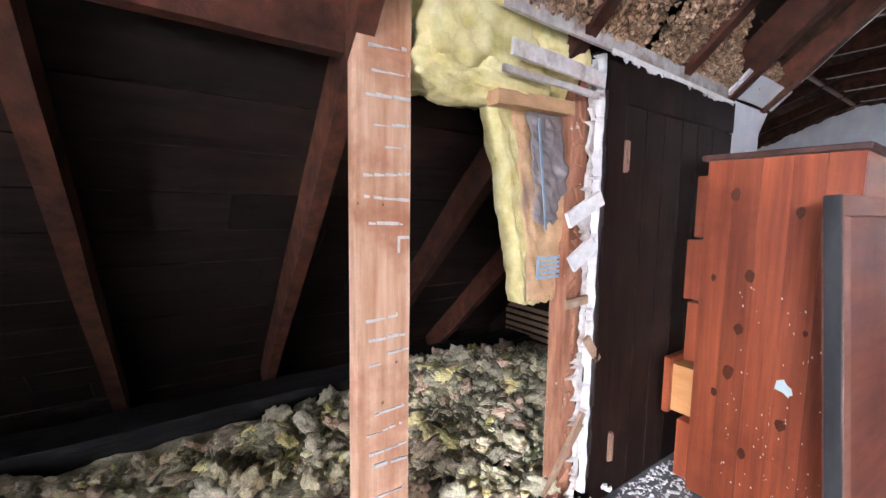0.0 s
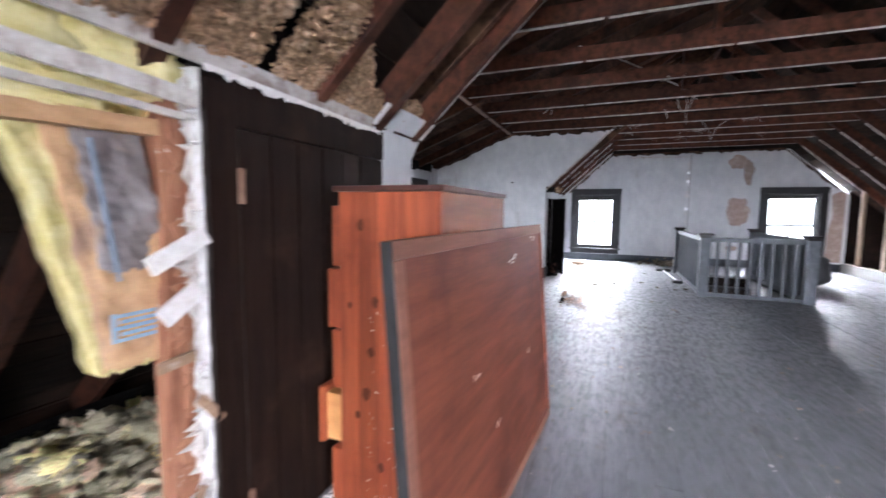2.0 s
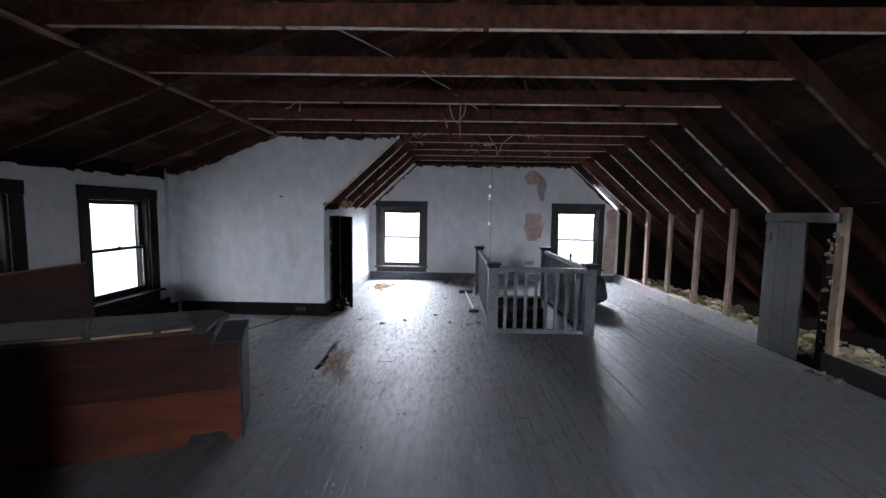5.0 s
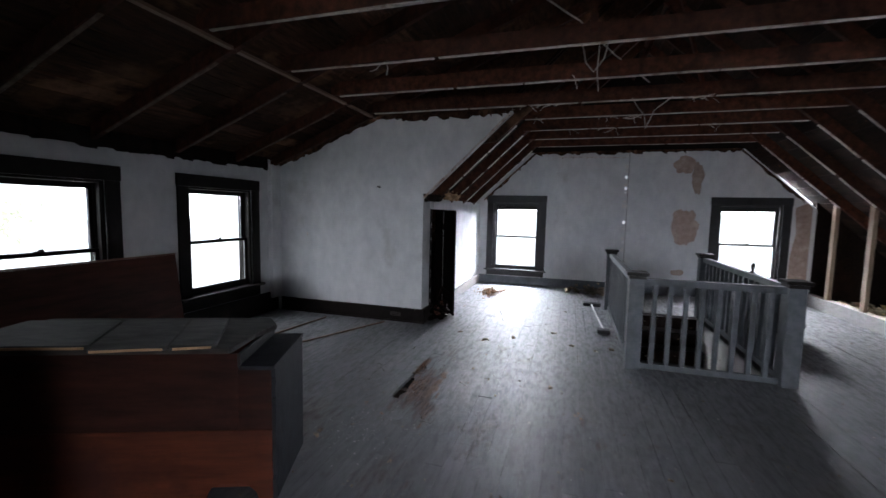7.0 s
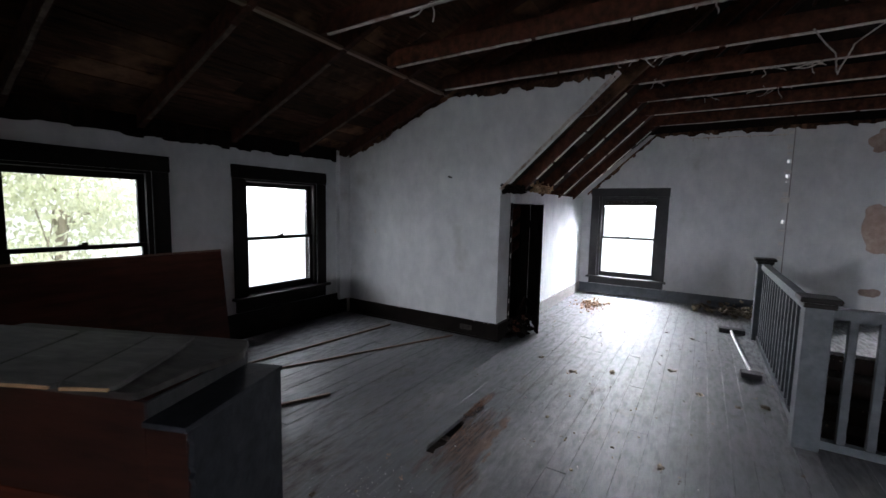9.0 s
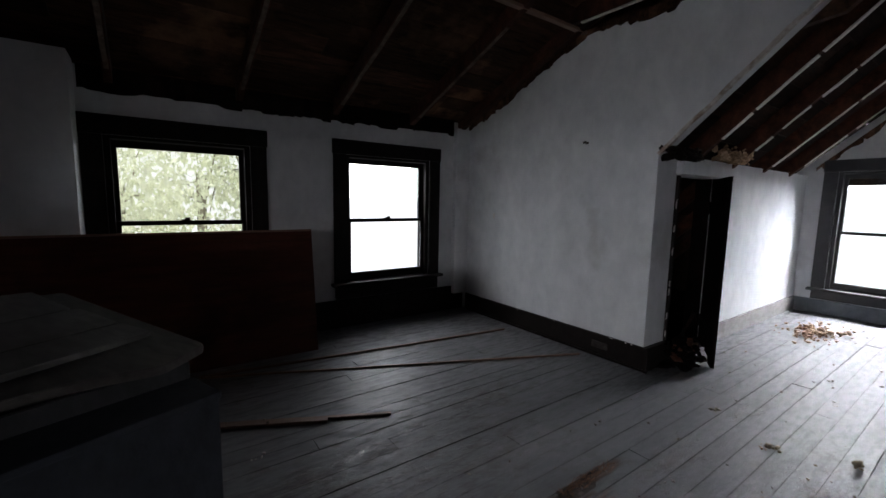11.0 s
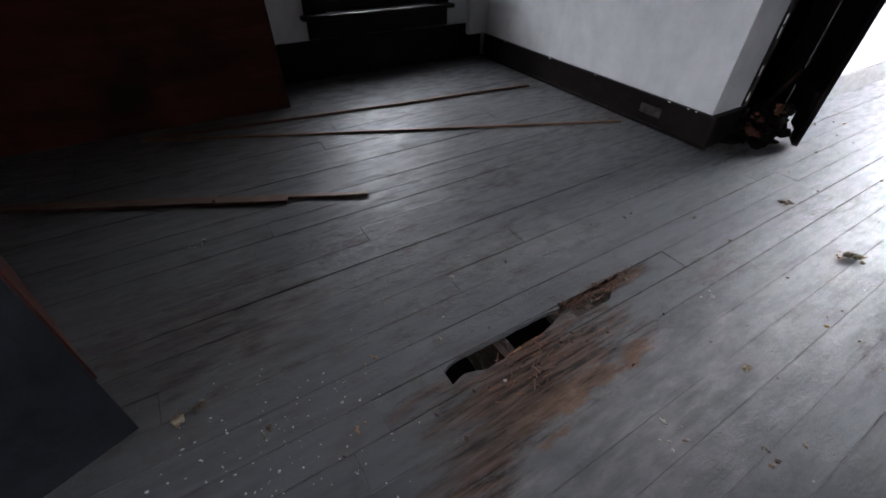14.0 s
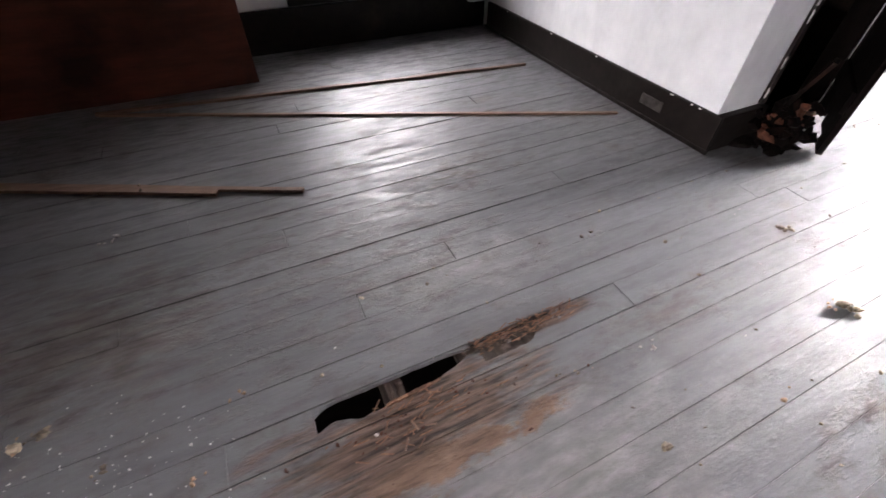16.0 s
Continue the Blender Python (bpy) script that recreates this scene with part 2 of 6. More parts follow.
PLASTER = mat("aged_white_plaster", (0.57, 0.585, 0.60), (0.72, 0.73, 0.74), 0.8, (1.8, 1.8, 1.3), 0.22, (0.44, 0.435, 0.42), 1.3, 0.60, (0.28, 0.25, 0.22), 20, 0.745, 0.02, spec=0.3)
BRICKY = mat("exposed_brown_plaster", (0.29, 0.205, 0.17), (0.43, 0.325, 0.275), 0.9, (5, 5, 5), 0.4, (0.50, 0.41, 0.35), 6, 0.54)
RAFTER = mat("old_brown_rafter_wood", (0.024, 0.0085, 0.005), (0.092, 0.031, 0.016), 0.75, (5, 5, 5), 0.5, (0.011, 0.005, 0.0035), 2.6, 0.53, (0.28, 0.20, 0.155), 30, 0.73, 0.35, spec=0.2)
TIEWOOD = mat("old_red_brown_tie_wood", (0.02958, 0.01048, 0.006163), (0.1134, 0.03821, 0.01972), 0.75, (5, 5, 5), 0.5, (0.011, 0.005, 0.0035), 2.6, 0.53, (0.28, 0.20, 0.155), 30, 0.73, 0.35, spec=0.2)
# Warm brown patches here stand for light bounced up onto the boards.
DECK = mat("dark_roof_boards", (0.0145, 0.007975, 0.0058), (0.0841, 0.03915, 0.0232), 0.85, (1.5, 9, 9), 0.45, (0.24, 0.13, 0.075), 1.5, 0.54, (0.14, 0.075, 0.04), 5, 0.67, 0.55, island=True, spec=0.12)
# Same boards scaled darker: shade of the main slopes is in the colour.
SHADEDECK = mat("shaded_roof_boards", (0.006, 0.0035, 0.0026), (0.026, 0.012, 0.0075), 0.85, (1.5, 9, 9), 0.45, (0.055, 0.027, 0.016), 1.5, 0.54, (0.14, 0.075, 0.04), 5, 0.67, 0.55, island=True, spec=0.12)
# Very dark brown-black boards for the eaves and closing walls.
DARKBOARDS = mat("very_dark_boards", (0.0055, 0.0035, 0.0028), (0.0155, 0.0088, 0.006), 0.85, (1.5, 9, 9), 0.4, (0.026, 0.012, 0.0075), 1.4, 0.55, (0.11, 0.085, 0.065), 30, 0.775, 0.3, island=True, spec=0.12)
DUSTEDGE = mat("dusty_worn_rafter_edge", (0.055, 0.035, 0.024), (0.17, 0.125, 0.095), 0.85, (6, 6, 6), 0.4, (0.03, 0.014, 0.009), 5, 0.5, (0.34, 0.3, 0.27), 28, 0.68)
LIME = mat("lime_whitened_wood", (0.42, 0.37, 0.33), (0.66, 0.63, 0.60), 0.85, (8, 8, 8), 0.5, (0.22, 0.13, 0.09), 9, 0.52)
STUD = mat("bare_pine_stud", (0.54, 0.265, 0.14), (0.84, 0.56, 0.38), 0.7, (9, 9, 0.7), 0.25, (0.42, 0.17, 0.085), 3.6, 0.53, (0.12, 0.055, 0.03), 26, 0.71, spec=0.25)
REDPOST = mat("reddish_plaster_stained_post", (0.17, 0.065, 0.035), (0.38, 0.18, 0.105), 0.75, (9, 9, 1.4), 0.35, (0.10, 0.035, 0.02), 4, 0.55, (0.62, 0.56, 0.5), 24, 0.66, spec=0.25)
OLDSTUD = mat("pale_old_stud_wood", (0.154, 0.105, 0.07), (0.259, 0.196, 0.14), 0.8, (9, 9, 1.2), 0.35, (0.15, 0.08, 0.05), 3, 0.56, (0.55, 0.5, 0.45), 35, 0.7)
DARKTRIM = mat("dark_brown_painted_trim", (0.0058, 0.0045, 0.0041), (0.013, 0.0098, 0.0088), 0.45, (5, 5, 5), 0.2, (0.027, 0.019, 0.016), 3.0, 0.58, (0.22, 0.19, 0.17), 30, 0.745, spec=0.14)
GREYTRIM = mat("slate_grey_painted_wood", (0.043, 0.051, 0.059), (0.078, 0.089, 0.10), 0.5, (5, 5, 5), 0.2, (0.036, 0.040, 0.045), 3.0, 0.56, (0.30, 0.30, 0.29), 34, 0.75, spec=0.35)
SLATE = mat("dark_slate_painted_trim", (0.012, 0.0117, 0.0126), (0.0216, 0.021, 0.0228), 0.55, (5, 5, 5), 0.15, (0.06, 0.056, 0.056), 3.0, 0.6, (0.2, 0.18, 0.17), 34, 0.765, spec=0.3)
GREYBASE = mat("dusty_grey_baseboard", (0.20, 0.195, 0.19), (0.31, 0.30, 0.29), 0.65, (4, 8, 8), 0.2, (0.13, 0.115, 0.105), 2.5, 0.57)
DARKDOOR = mat("near_black_painted_boards", (0.0055, 0.0028, 0.0021), (0.0155, 0.0078, 0.0052), 0.62, (9, 9, 0.9), 0.25, (0.030, 0.015, 0.010), 3, 0.58, (0.07, 0.05, 0.04), 26, 0.77, spec=0.1)
CEDAR = mat("red_orange_cedar_veneer", (0.135, 0.028, 0.012), (0.28, 0.068, 0.026), 0.5, (9, 9, 0.5), 0.12, (0.115, 0.022, 0.009), 2.4, 0.57, (0.06, 0.014, 0.008), 9, 0.765, 0.22, spec=0.25)
CEDARBACK = mat("orange_brown_back_veneer", (0.104, 0.0272, 0.0104), (0.188, 0.0544, 0.0192), 0.5, (0.7, 6, 6), 0.1, (0.09, 0.02, 0.009), 2.2, 0.56, (0.05, 0.014, 0.009), 12, 0.76, 0.1, spec=0.25)
CEDARTOP = mat("dark_red_worn_top", (0.035, 0.012, 0.009), (0.085, 0.028, 0.018), 0.5, (2, 7, 7), 0.2, (0.26, 0.2, 0.17), 6, 0.66)
KNOT = mat("dark_cedar_knot", (0.033, 0.0066, 0.0033), (0.0935, 0.0187, 0.0077), 0.5, (60, 60, 60), 0.2, spec=0.2)
DRAWERWOOD = mat("pale_orange_drawer_wood", (0.42, 0.19, 0.06), (0.58, 0.29, 0.11), 0.55, (6, 1.5, 6), 0.15, (0.30, 0.12, 0.05), 4, 0.6)
MAHOG = mat("faded_mahogany_veneer", (0.0697, 0.01785, 0.00935), (0.1513, 0.04335, 0.02295), 0.55, (0.8, 6, 7), 0.12, (0.05, 0.013, 0.008), 2.2, 0.52, (0.40, 0.25, 0.18), 14, 0.765, spec=0.2)
LOWBROWN = mat("scuffed_orange_brown_panel", (0.04125, 0.00975, 0.0045), (0.0885, 0.0225, 0.00975), 0.65, (0.8, 6, 7), 0.12, (0.024, 0.007, 0.005), 1.8, 0.51, (0.26, 0.16, 0.11), 14, 0.765, spec=0.15)
MAHOGRIM = mat("pinkish_brown_frame_wood", (0.113, 0.04641, 0.02975), (0.1785, 0.08032, 0.05355), 0.55, (1, 8, 8), 0.15, (0.11, 0.04, 0.025), 3, 0.56, spec=0.25)
EDGEGREY = mat("grey_black_painted_edge", (0.0115, 0.0118, 0.0125), (0.027, 0.0275, 0.029), 0.7, (6, 6, 2), 0.3, (0.085, 0.07, 0.06), 9, 0.65, spec=0.2)
ENDSLATE = mat("mottled_blue_grey_paint", (0.00744, 0.00868, 0.01085), (0.0186, 0.02108, 0.02604), 0.7, (4, 4, 3), 0.4, (0.018, 0.019, 0.022), 6, 0.53, (0.16, 0.15, 0.14), 20, 0.73, spec=0.12)
# Darker than plain black paint; shade of the low doorway is in it.
BLACKDOOR = mat("black_paint_and_opening_shade", (0.002, 0.0014, 0.0012), (0.005, 0.0034, 0.0028), 0.9, (9, 9, 0.9), 0.4, (0.016, 0.008, 0.006), 4, 0.58, (0.12, 0.09, 0.07), 18, 0.78, spec=0.05)
ROTJOIST = mat("rotten_grey_brown_joist", (0.03, 0.02, 0.016), (0.11, 0.08, 0.064), 0.9, (20, 3, 20), 0.8, (0.28, 0.22, 0.19), 18, 0.56)
LOWDARK = mat("dark_red_brown_panel", (0.013, 0.005, 0.0035), (0.033, 0.0105, 0.0065), 0.6, (0.9, 6, 6), 0.15, (0.008, 0.0032, 0.0026), 2.5, 0.53, (0.10, 0.075, 0.06), 24, 0.77, spec=0.12)
BROWNDARK = mat("dark_red_brown_board", (0.042, 0.0133, 0.0084), (0.098, 0.0294, 0.0175), 0.45, (0.9, 6, 6), 0.12, (0.011, 0.004, 0.003), 1.5, 0.53, spec=0.15)
GREYBOARD = mat("dusty_grey_weathered_boards", (0.024, 0.021, 0.019), (0.064, 0.058, 0.052), 0.75, (2, 7, 7), 0.4, (0.016, 0.013, 0.011), 4, 0.55, (0.18, 0.16, 0.14), 22, 0.74, spec=0.2)
DUSTBOARD = mat("pale_dusty_grey_boards", (0.036, 0.0336, 0.0312), (0.084, 0.0792, 0.0736), 0.7, (2, 7, 7), 0.4, (0.03, 0.026, 0.023), 4, 0.56, (0.24, 0.22, 0.20), 22, 0.72, spec=0.3)
BARE = mat("bare_orange_broken_wood", (0.36, 0.20, 0.09), (0.52, 0.32, 0.17), 0.75, (4, 9, 9), 0.5)
LATH = mat("thin_wood_lath", (0.23, 0.14, 0.085), (0.36, 0.24, 0.16), 0.8, (2, 9, 9), 0.4, (0.5, 0.47, 0.44), 8, 0.62)
MOULD = mat("brown_wood_moulding", (0.13, 0.07, 0.043), (0.24, 0.145, 0.10), 0.5, (1, 9, 9), 0.2)
YELLOW = mat("yellow_fibreglass_wool", (0.57, 0.47, 0.17), (0.82, 0.74, 0.42), 1.0, (5, 5, 5), 0.6, (0.44, 0.35, 0.15), 5, 0.56, (0.30, 0.23, 0.13), 13, 0.70, spec=0.05)
KRAFT = mat("brown_kraft_paper", (0.42, 0.24, 0.115), (0.58, 0.37, 0.20), 0.75, (3, 3, 5), 0.6, (0.27, 0.17, 0.125), 5, 0.53)
FOIL = mat("grey_faded_backing_paper", (0.17, 0.145, 0.14), (0.26, 0.23, 0.225), 0.5, (4, 4, 6), 0.6, (0.33, 0.22, 0.14), 5, 0.58)
BLUEINK = mat("blue_print_ink", (0.20, 0.31, 0.42), (0.30, 0.42, 0.52), 0.8, (9, 9, 9), 0.1)
FLUFF = mat("crumbled_insulation", (0.52, 0.475, 0.355), (0.93, 0.87, 0.69), 1.0, (30, 30, 30), 1.0, (0.38, 0.32, 0.25), 7, 0.58, (0.92, 0.88, 0.72), 24, 0.60, 0.3, island=True, spec=0.03)
CHAR = mat("charred_dusty_black_beam", (0.0085, 0.0075, 0.007), (0.026, 0.023, 0.022), 0.8, (2, 9, 9), 0.6, (0.013, 0.010, 0.008), 4, 0.55, (0.30, 0.27, 0.23), 32, 0.74, spec=0.2)
TANFLUFF = mat("tan_shredded_insulation", (0.20, 0.12, 0.07), (0.52, 0.34, 0.215), 1.0, (30, 30, 30), 1.0, (0.60, 0.44, 0.31), 9, 0.56, None, tone=0.45, island=True, spec=0.05)
DEBRIS = mat("crumbled_plaster_debris", (0.075, 0.055, 0.038), (0.29, 0.24, 0.175), 0.95, (20, 20, 20), 0.6, None, tone=0.6, island=True)
PAINTWHITE = mat("white_lime_streak", (0.60, 0.57, 0.54), (0.78, 0.77, 0.75), 0.85, (12, 12, 12), 0.5)
BLUEPAINT = mat("pale_blue_paint_fleck", (0.45, 0.66, 0.72), (0.55, 0.75, 0.80), 0.6, (9, 9, 9), 0.1)
IRON = mat("dark_iron", (0.02, 0.018, 0.017), (0.05, 0.042, 0.038), 0.5, (9, 9, 9), 0.2, (0.10, 0.05, 0.03), 20, 0.6, metal=0.6)
STEEL = mat("dusty_steel_grille", (0.195, 0.195, 0.1875), (0.3, 0.2925, 0.285), 0.5, (9, 9, 9), 0.15, (0.16, 0.12, 0.10), 9, 0.58, metal=0.4)
BLACKP = mat("black_plastic", (0.012, 0.012, 0.013), (0.022, 0.022, 0.024), 0.5, (9, 9, 9), 0.1)
WHITEP = mat("white_enamel_tube", (0.62, 0.62, 0.60), (0.74, 0.74, 0.72), 0.4, (5, 5, 5), 0.05, (0.4, 0.36, 0.3), 9, 0.65)
WIRE = mat("dusty_cable_sheath", (0.30, 0.275, 0.25), (0.52, 0.49, 0.46), 0.75, (20, 20, 20), 0.2)
SHAFT = mat("stairwell_white_paint", (0.50, 0.50, 0.49), (0.60, 0.60, 0.58), 0.7, (2, 2, 2), 0.1, (0.38, 0.36, 0.33), 2, 0.6)
# Colour lifted well above real leaves; strong daylight is put into it.
LEAF = mat("overexposed_tree_leaves", (0.79, 0.81, 0.66), (0.87, 0.89, 0.77), 0.6, (2, 2, 2), 0, None, tone=0.2, island=True)
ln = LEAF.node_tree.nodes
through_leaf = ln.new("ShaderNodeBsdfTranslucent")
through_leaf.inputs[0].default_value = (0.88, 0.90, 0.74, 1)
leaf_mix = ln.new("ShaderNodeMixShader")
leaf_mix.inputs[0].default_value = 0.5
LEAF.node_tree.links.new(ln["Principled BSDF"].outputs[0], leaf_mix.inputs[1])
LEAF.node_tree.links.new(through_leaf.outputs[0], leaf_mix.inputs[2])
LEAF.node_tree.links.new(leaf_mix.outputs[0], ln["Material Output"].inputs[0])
BARK = mat("grey_bark", (0.24, 0.215, 0.17), (0.36, 0.33, 0.28), 0.9, (4, 4, 1), 0.6)
GRASS = mat("rough_lawn", (0.05, 0.085, 0.025), (0.09, 0.125, 0.045), 0.9, (0.4, 0.4, 0.4), 0.3)


def mixed_lots(m, stops):
    """Each loose piece takes its own tint: stops are (position, colour)."""
    n, l = m.node_tree.nodes, m.node_tree.links
    bsdf = n["Principled BSDF"]
    old = bsdf.inputs["Base Color"].links[0].from_socket
    geo = n.new("ShaderNodeNewGeometry")
    ramp = n.new("ShaderNodeValToRGB")
    ramp.color_ramp.interpolation = "CONSTANT"
    els = ramp.color_ramp.elements
    els[0].position, els[0].color = stops[0][0], (*stops[0][1], 1)
    els[1].position, els[1].color = stops[1][0], (*stops[1][1], 1)
    for p, c in stops[2:]:
        e = els.new(p)
        e.color = (*c, 1)
    l.new(geo.outputs["Random Per Island"], ramp.inputs[0])
    mx = n.new("ShaderNodeMixRGB")
    mx.blend_type, mx.inputs[0].default_value = "MULTIPLY", 1.0
    l.new(old, mx.inputs[1])
    l.new(ramp.outputs[0], mx.inputs[2])
    l.new(mx.outputs[0], bsdf.inputs["Base Color"])


mixed_lots(FLUFF, [(0.0, (1.08, 1.05, 0.92)), (0.30, (0.88, 0.86, 0.78)), (0.5, (0.50, 0.46, 0.42)), (0.60, (1.14, 1.1, 0.95)), (0.82, (0.98, 0.76, 0.70)), (0.88, (0.66, 0.56, 0.48)), (0.94, (1.1, 1.03, 0.66))])
glass = bpy.data.materials.new("window_glass")
glass.use_nodes = True
g = glass.node_tree.nodes["Principled BSDF"]
g.inputs["Transmission Weight"].default_value, g.inputs["Roughness"].default_value, g.inputs["IOR"].default_value = 1.0, 0.02, 1.45
g.inputs["Base Color"].default_value = (0.95, 0.97, 0.96, 1)
GLASS = glass

# ---- building blocks ----


def box(bm, x0, x1, y0, y1, z0, z1, bevel=0.0):
    v = [bm.verts.new((x, y, z)) for x in (x0, x1) for y in (y0, y1) for z in (z0, z1)]
    f = [bm.faces.new([v[i] for i in q]) for q in ((0, 1, 3, 2), (4, 6, 7, 5), (0, 4, 5, 1), (2, 3, 7, 6), (0, 2, 6, 4), (1, 5, 7, 3))]
    if bevel:
        edges = {e for q in f for e in q.edges}
        bmesh.ops.bevel(bm, geom=list(edges), offset=bevel, segments=2, affect="EDGES", profile=0.6)
    return bm


def boxm(x0, x1, y0, y1, z0, z1, bevel=0.0):
    return box(bmesh.new(), x0, x1, y0, y1, z0, z1, bevel)


def beam(bm, p, q, width, height, up=(0, 0, 1), segs=6, wobble=0.003, seed=0):
    """A sawn timber from p to q with slightly uneven arrises."""
    p, q = Vector(p), Vector(q)
    d = (q - p).normalized()
    side = d.cross(Vector(up)).normalized()
    top = side.cross(d).normalized()
    rings = []
    for i in range(segs + 1):
        c = p.lerp(q, i / segs)
        ring = []
        for sx, sz in ((-1, -1), (1, -1), (1, 1), (-1, 1)):
            w = c + side * sx * width / 2 + top * sz * height / 2
            w += noise.noise_vector(w * 5 + Vector((seed * 3.7, 0, 0))) * wobble
            ring.append(bm.verts.new(w))
        rings.append(ring)
    for a, b in zip(rings, rings[1:]):
        for k in range(4):
            bm.faces.new((a[k], a[(k + 1) % 4], b[(k + 1) % 4], b[k]))
    bm.faces.new(rings[0][::-1])
    bm.faces.new(rings[-1])
    return bm


def beamm(p, q, width, height, up=(0, 0, 1), segs=6, wobble=0.003, seed=0):
    return beam(bmesh.new(), p, q, width, height, up, segs, wobble, seed)


def tube(bm, pts, r, sides=7):
    rings = []
    for i, p in enumerate(pts):
        d = (Vector(pts[min(i + 1, len(pts) - 1)]) - Vector(pts[max(i - 1, 0)])).normalized()
        a = d.orthogonal().normalized()
        b = d.cross(a)
        rings.append([bm.verts.new(Vector(p) + (a * math.cos(2 * math.pi * k / sides) + b * math.sin(2 * math.pi * k / sides)) * r) for k in range(sides)])
    for a, b in zip(rings, rings[1:]):
        for k in range(sides):
            bm.faces.new((a[k], a[(k + 1) % sides], b[(k + 1) % sides], b[k]))
    bm.faces.new(rings[0][::-1])
    bm.faces.new(rings[-1])
    return bm


def prism(bm, poly, depth, place):
    """poly: (u, w) corners; place(u, w, d) gives the point; the prism runs from d = 0 to depth."""
    a = [bm.verts.new(place(u, w, 0.0)) for u, w in poly]
    b = [bm.verts.new(place(u, w, depth)) for u, w in poly]
    n = len(poly)
    bm.faces.new(a)
    bm.faces.new(b[::-1])
    for k in range(n):
        bm.faces.new((a[k], b[k], b[(k + 1) % n], a[(k + 1) % n]))
    return bm


def clip(poly, axis, limit, keep_above):
    out = []
    for k in range(len(poly)):
        p, q = poly[k], poly[(k + 1) % len(poly)]
        pin = (p[axis] >= limit) == keep_above or p[axis] == limit
        qin = (q[axis] >= limit) == keep_above or q[axis] == limit
        if pin:
            out.append(p)
        if pin != qin:
            f = (limit - p[axis]) / (q[axis] - p[axis])
            out.append((p[0] + f * (q[0] - p[0]), p[1] + f * (q[1] - p[1])))
    return out


def pierced(bm, polys, holes, depth, place):
    """Convex outlines with rectangular openings (u0, u1, w0, w1) that go through."""
    cuts = sorted({-99.0, 99.0, *(h[0] for h in holes), *(h[1] for h in holes)})
    for poly in polys:
        for a, b in zip(cuts, cuts[1:]):
            strip = clip(clip(poly, 0, a, True), 0, b, False)
            pieces = [strip]
            for h in holes:
                if h[0] <= a and h[1] >= b:
                    pieces = [c for s in pieces if len(s) > 2 for c in (clip(s, 1, h[2], False), clip(s, 1, h[3], True))]
            for s in pieces:
                if len(s) > 2 and abs(sum(s[k][0] * s[(k + 1) % len(s)][1] - s[(k + 1) % len(s)][0] * s[k][1] for k in range(len(s)))) > 1e-5:
                    prism(bm, s, depth, place)
    bmesh.ops.recalc_face_normals(bm, faces=bm.faces)
    return bm


def part(name, bm, material, parent=None, label=""):
    bmesh.ops.recalc_face_normals(bm, faces=bm.faces)
    mesh = bpy.data.meshes.new(name)
    bm.to_mesh(mesh)
    bm.free()
    mesh.materials.append(material)
    ob = new(name, mesh)
    if parent is not None:
        ob.parent = parent
    if label:
        ob["label"] = label
    return ob


def thing(name, label, category, group="", at=(0, 0, 0), kind=""):
    ob = new(name)
    ob.empty_display_size = 0.1
    ob.location = at
    return tagged(ob, label, category, group, kind)


def struct(name, bm, material, label, category):
    return tagged(part(name, bm, material), label, category, "", "structure")


rng = random.Random(7)

# ---- plan, in metres ----
FAR, BACK = 12.315, -1.1
LEFT, RIGHT, NEARWALL = 1.18, -4.44, 1.13
DORMER, WINWALL, CHEEK = 8.85, 3.37, 3.34
RIDGE, TIE = -1.65, 2.63


def left_roof(y):
    return 1.60 + 0.93 * (1.18 - y)


def right_roof(y):
    return 1.62 + 0.90 * (y + 4.44)


def dormer_roof(y):
    return 2.0 + 0.39 * (3.37 - y)


def on_x(x, sign=1):
    return lambda u, w, d: (x + sign * d, u, w)


def on_y(y, sign=1):
    return lambda u, w, d: (u, y + sign * d, w)


RZ = 4.15
# far gable wall with two windows
WIN_F = [(-0.02, 0.90, 0.30, 1.655), (-4.03, -3.09, 0.30, 1.655)]
# cracks beside the old flue that let daylight through
CRACKS = [(-1.582, -1.538, 2.12, 2.175), (-1.582, -1.538, 1.915, 1.965), (-1.577, -1.545, 1.85, 1.875), (-1.582, -1.538, 1.28, 1.33), (-1.57, -1.55, 0.92, 0.95)]
struct("wall_far", pierced(bmesh.new(), [[(-4.5, -0.3), (1.35, -0.3), (1.35, 1.6), (0.195, 2.62), (-3.4, 2.62), (-4.5, 1.6)]], WIN_F + CRACKS, 0.2, on_x(FAR)), PLASTER,
       "white plaster gable wall, stained and cracked", "wall")
# Added outer boarding: shuts daylight out of the eaves and the peak.
struct("wall_far_eaves", pierced(bmesh.new(), [[(-6.6, -0.3), (-4.5, -0.3), (-4.5, 1.9), (-6.6, 0.0)], [(1.35, -0.3), (3.2, -0.3), (3.2, 0.2), (1.35, 1.9)]], [], 0.15, on_x(FAR + 0.02)), DARKBOARDS,
       "dark boarding added to close the eaves to daylight", "wall")
struct("wall_far_peak", pierced(bmesh.new(), [[(-4.6, 1.55), (1.4, 1.5), (RIDGE, 4.6)]], [(-1.62, -1.50, 1.8, 2.25)], 0.05, on_x(FAR + 0.21)), DARKBOARDS, "dark boarding added behind the gable to stop daylight", "wall")
WIN_B = [(-0.96, -0.04, 0.35, 1.7), (-3.86, -2.94, 0.35, 1.7)]
struct("wall_back", pierced(bmesh.new(), [[(-6.6, -0.3), (3.2, -0.3), (3.2, 0.3), (RIDGE, RZ + 0.6), (-6.6, 0.3)]], WIN_B, 0.2, on_x(BACK, -1)), PLASTER,
       "white plaster gable wall with two windows", "wall")
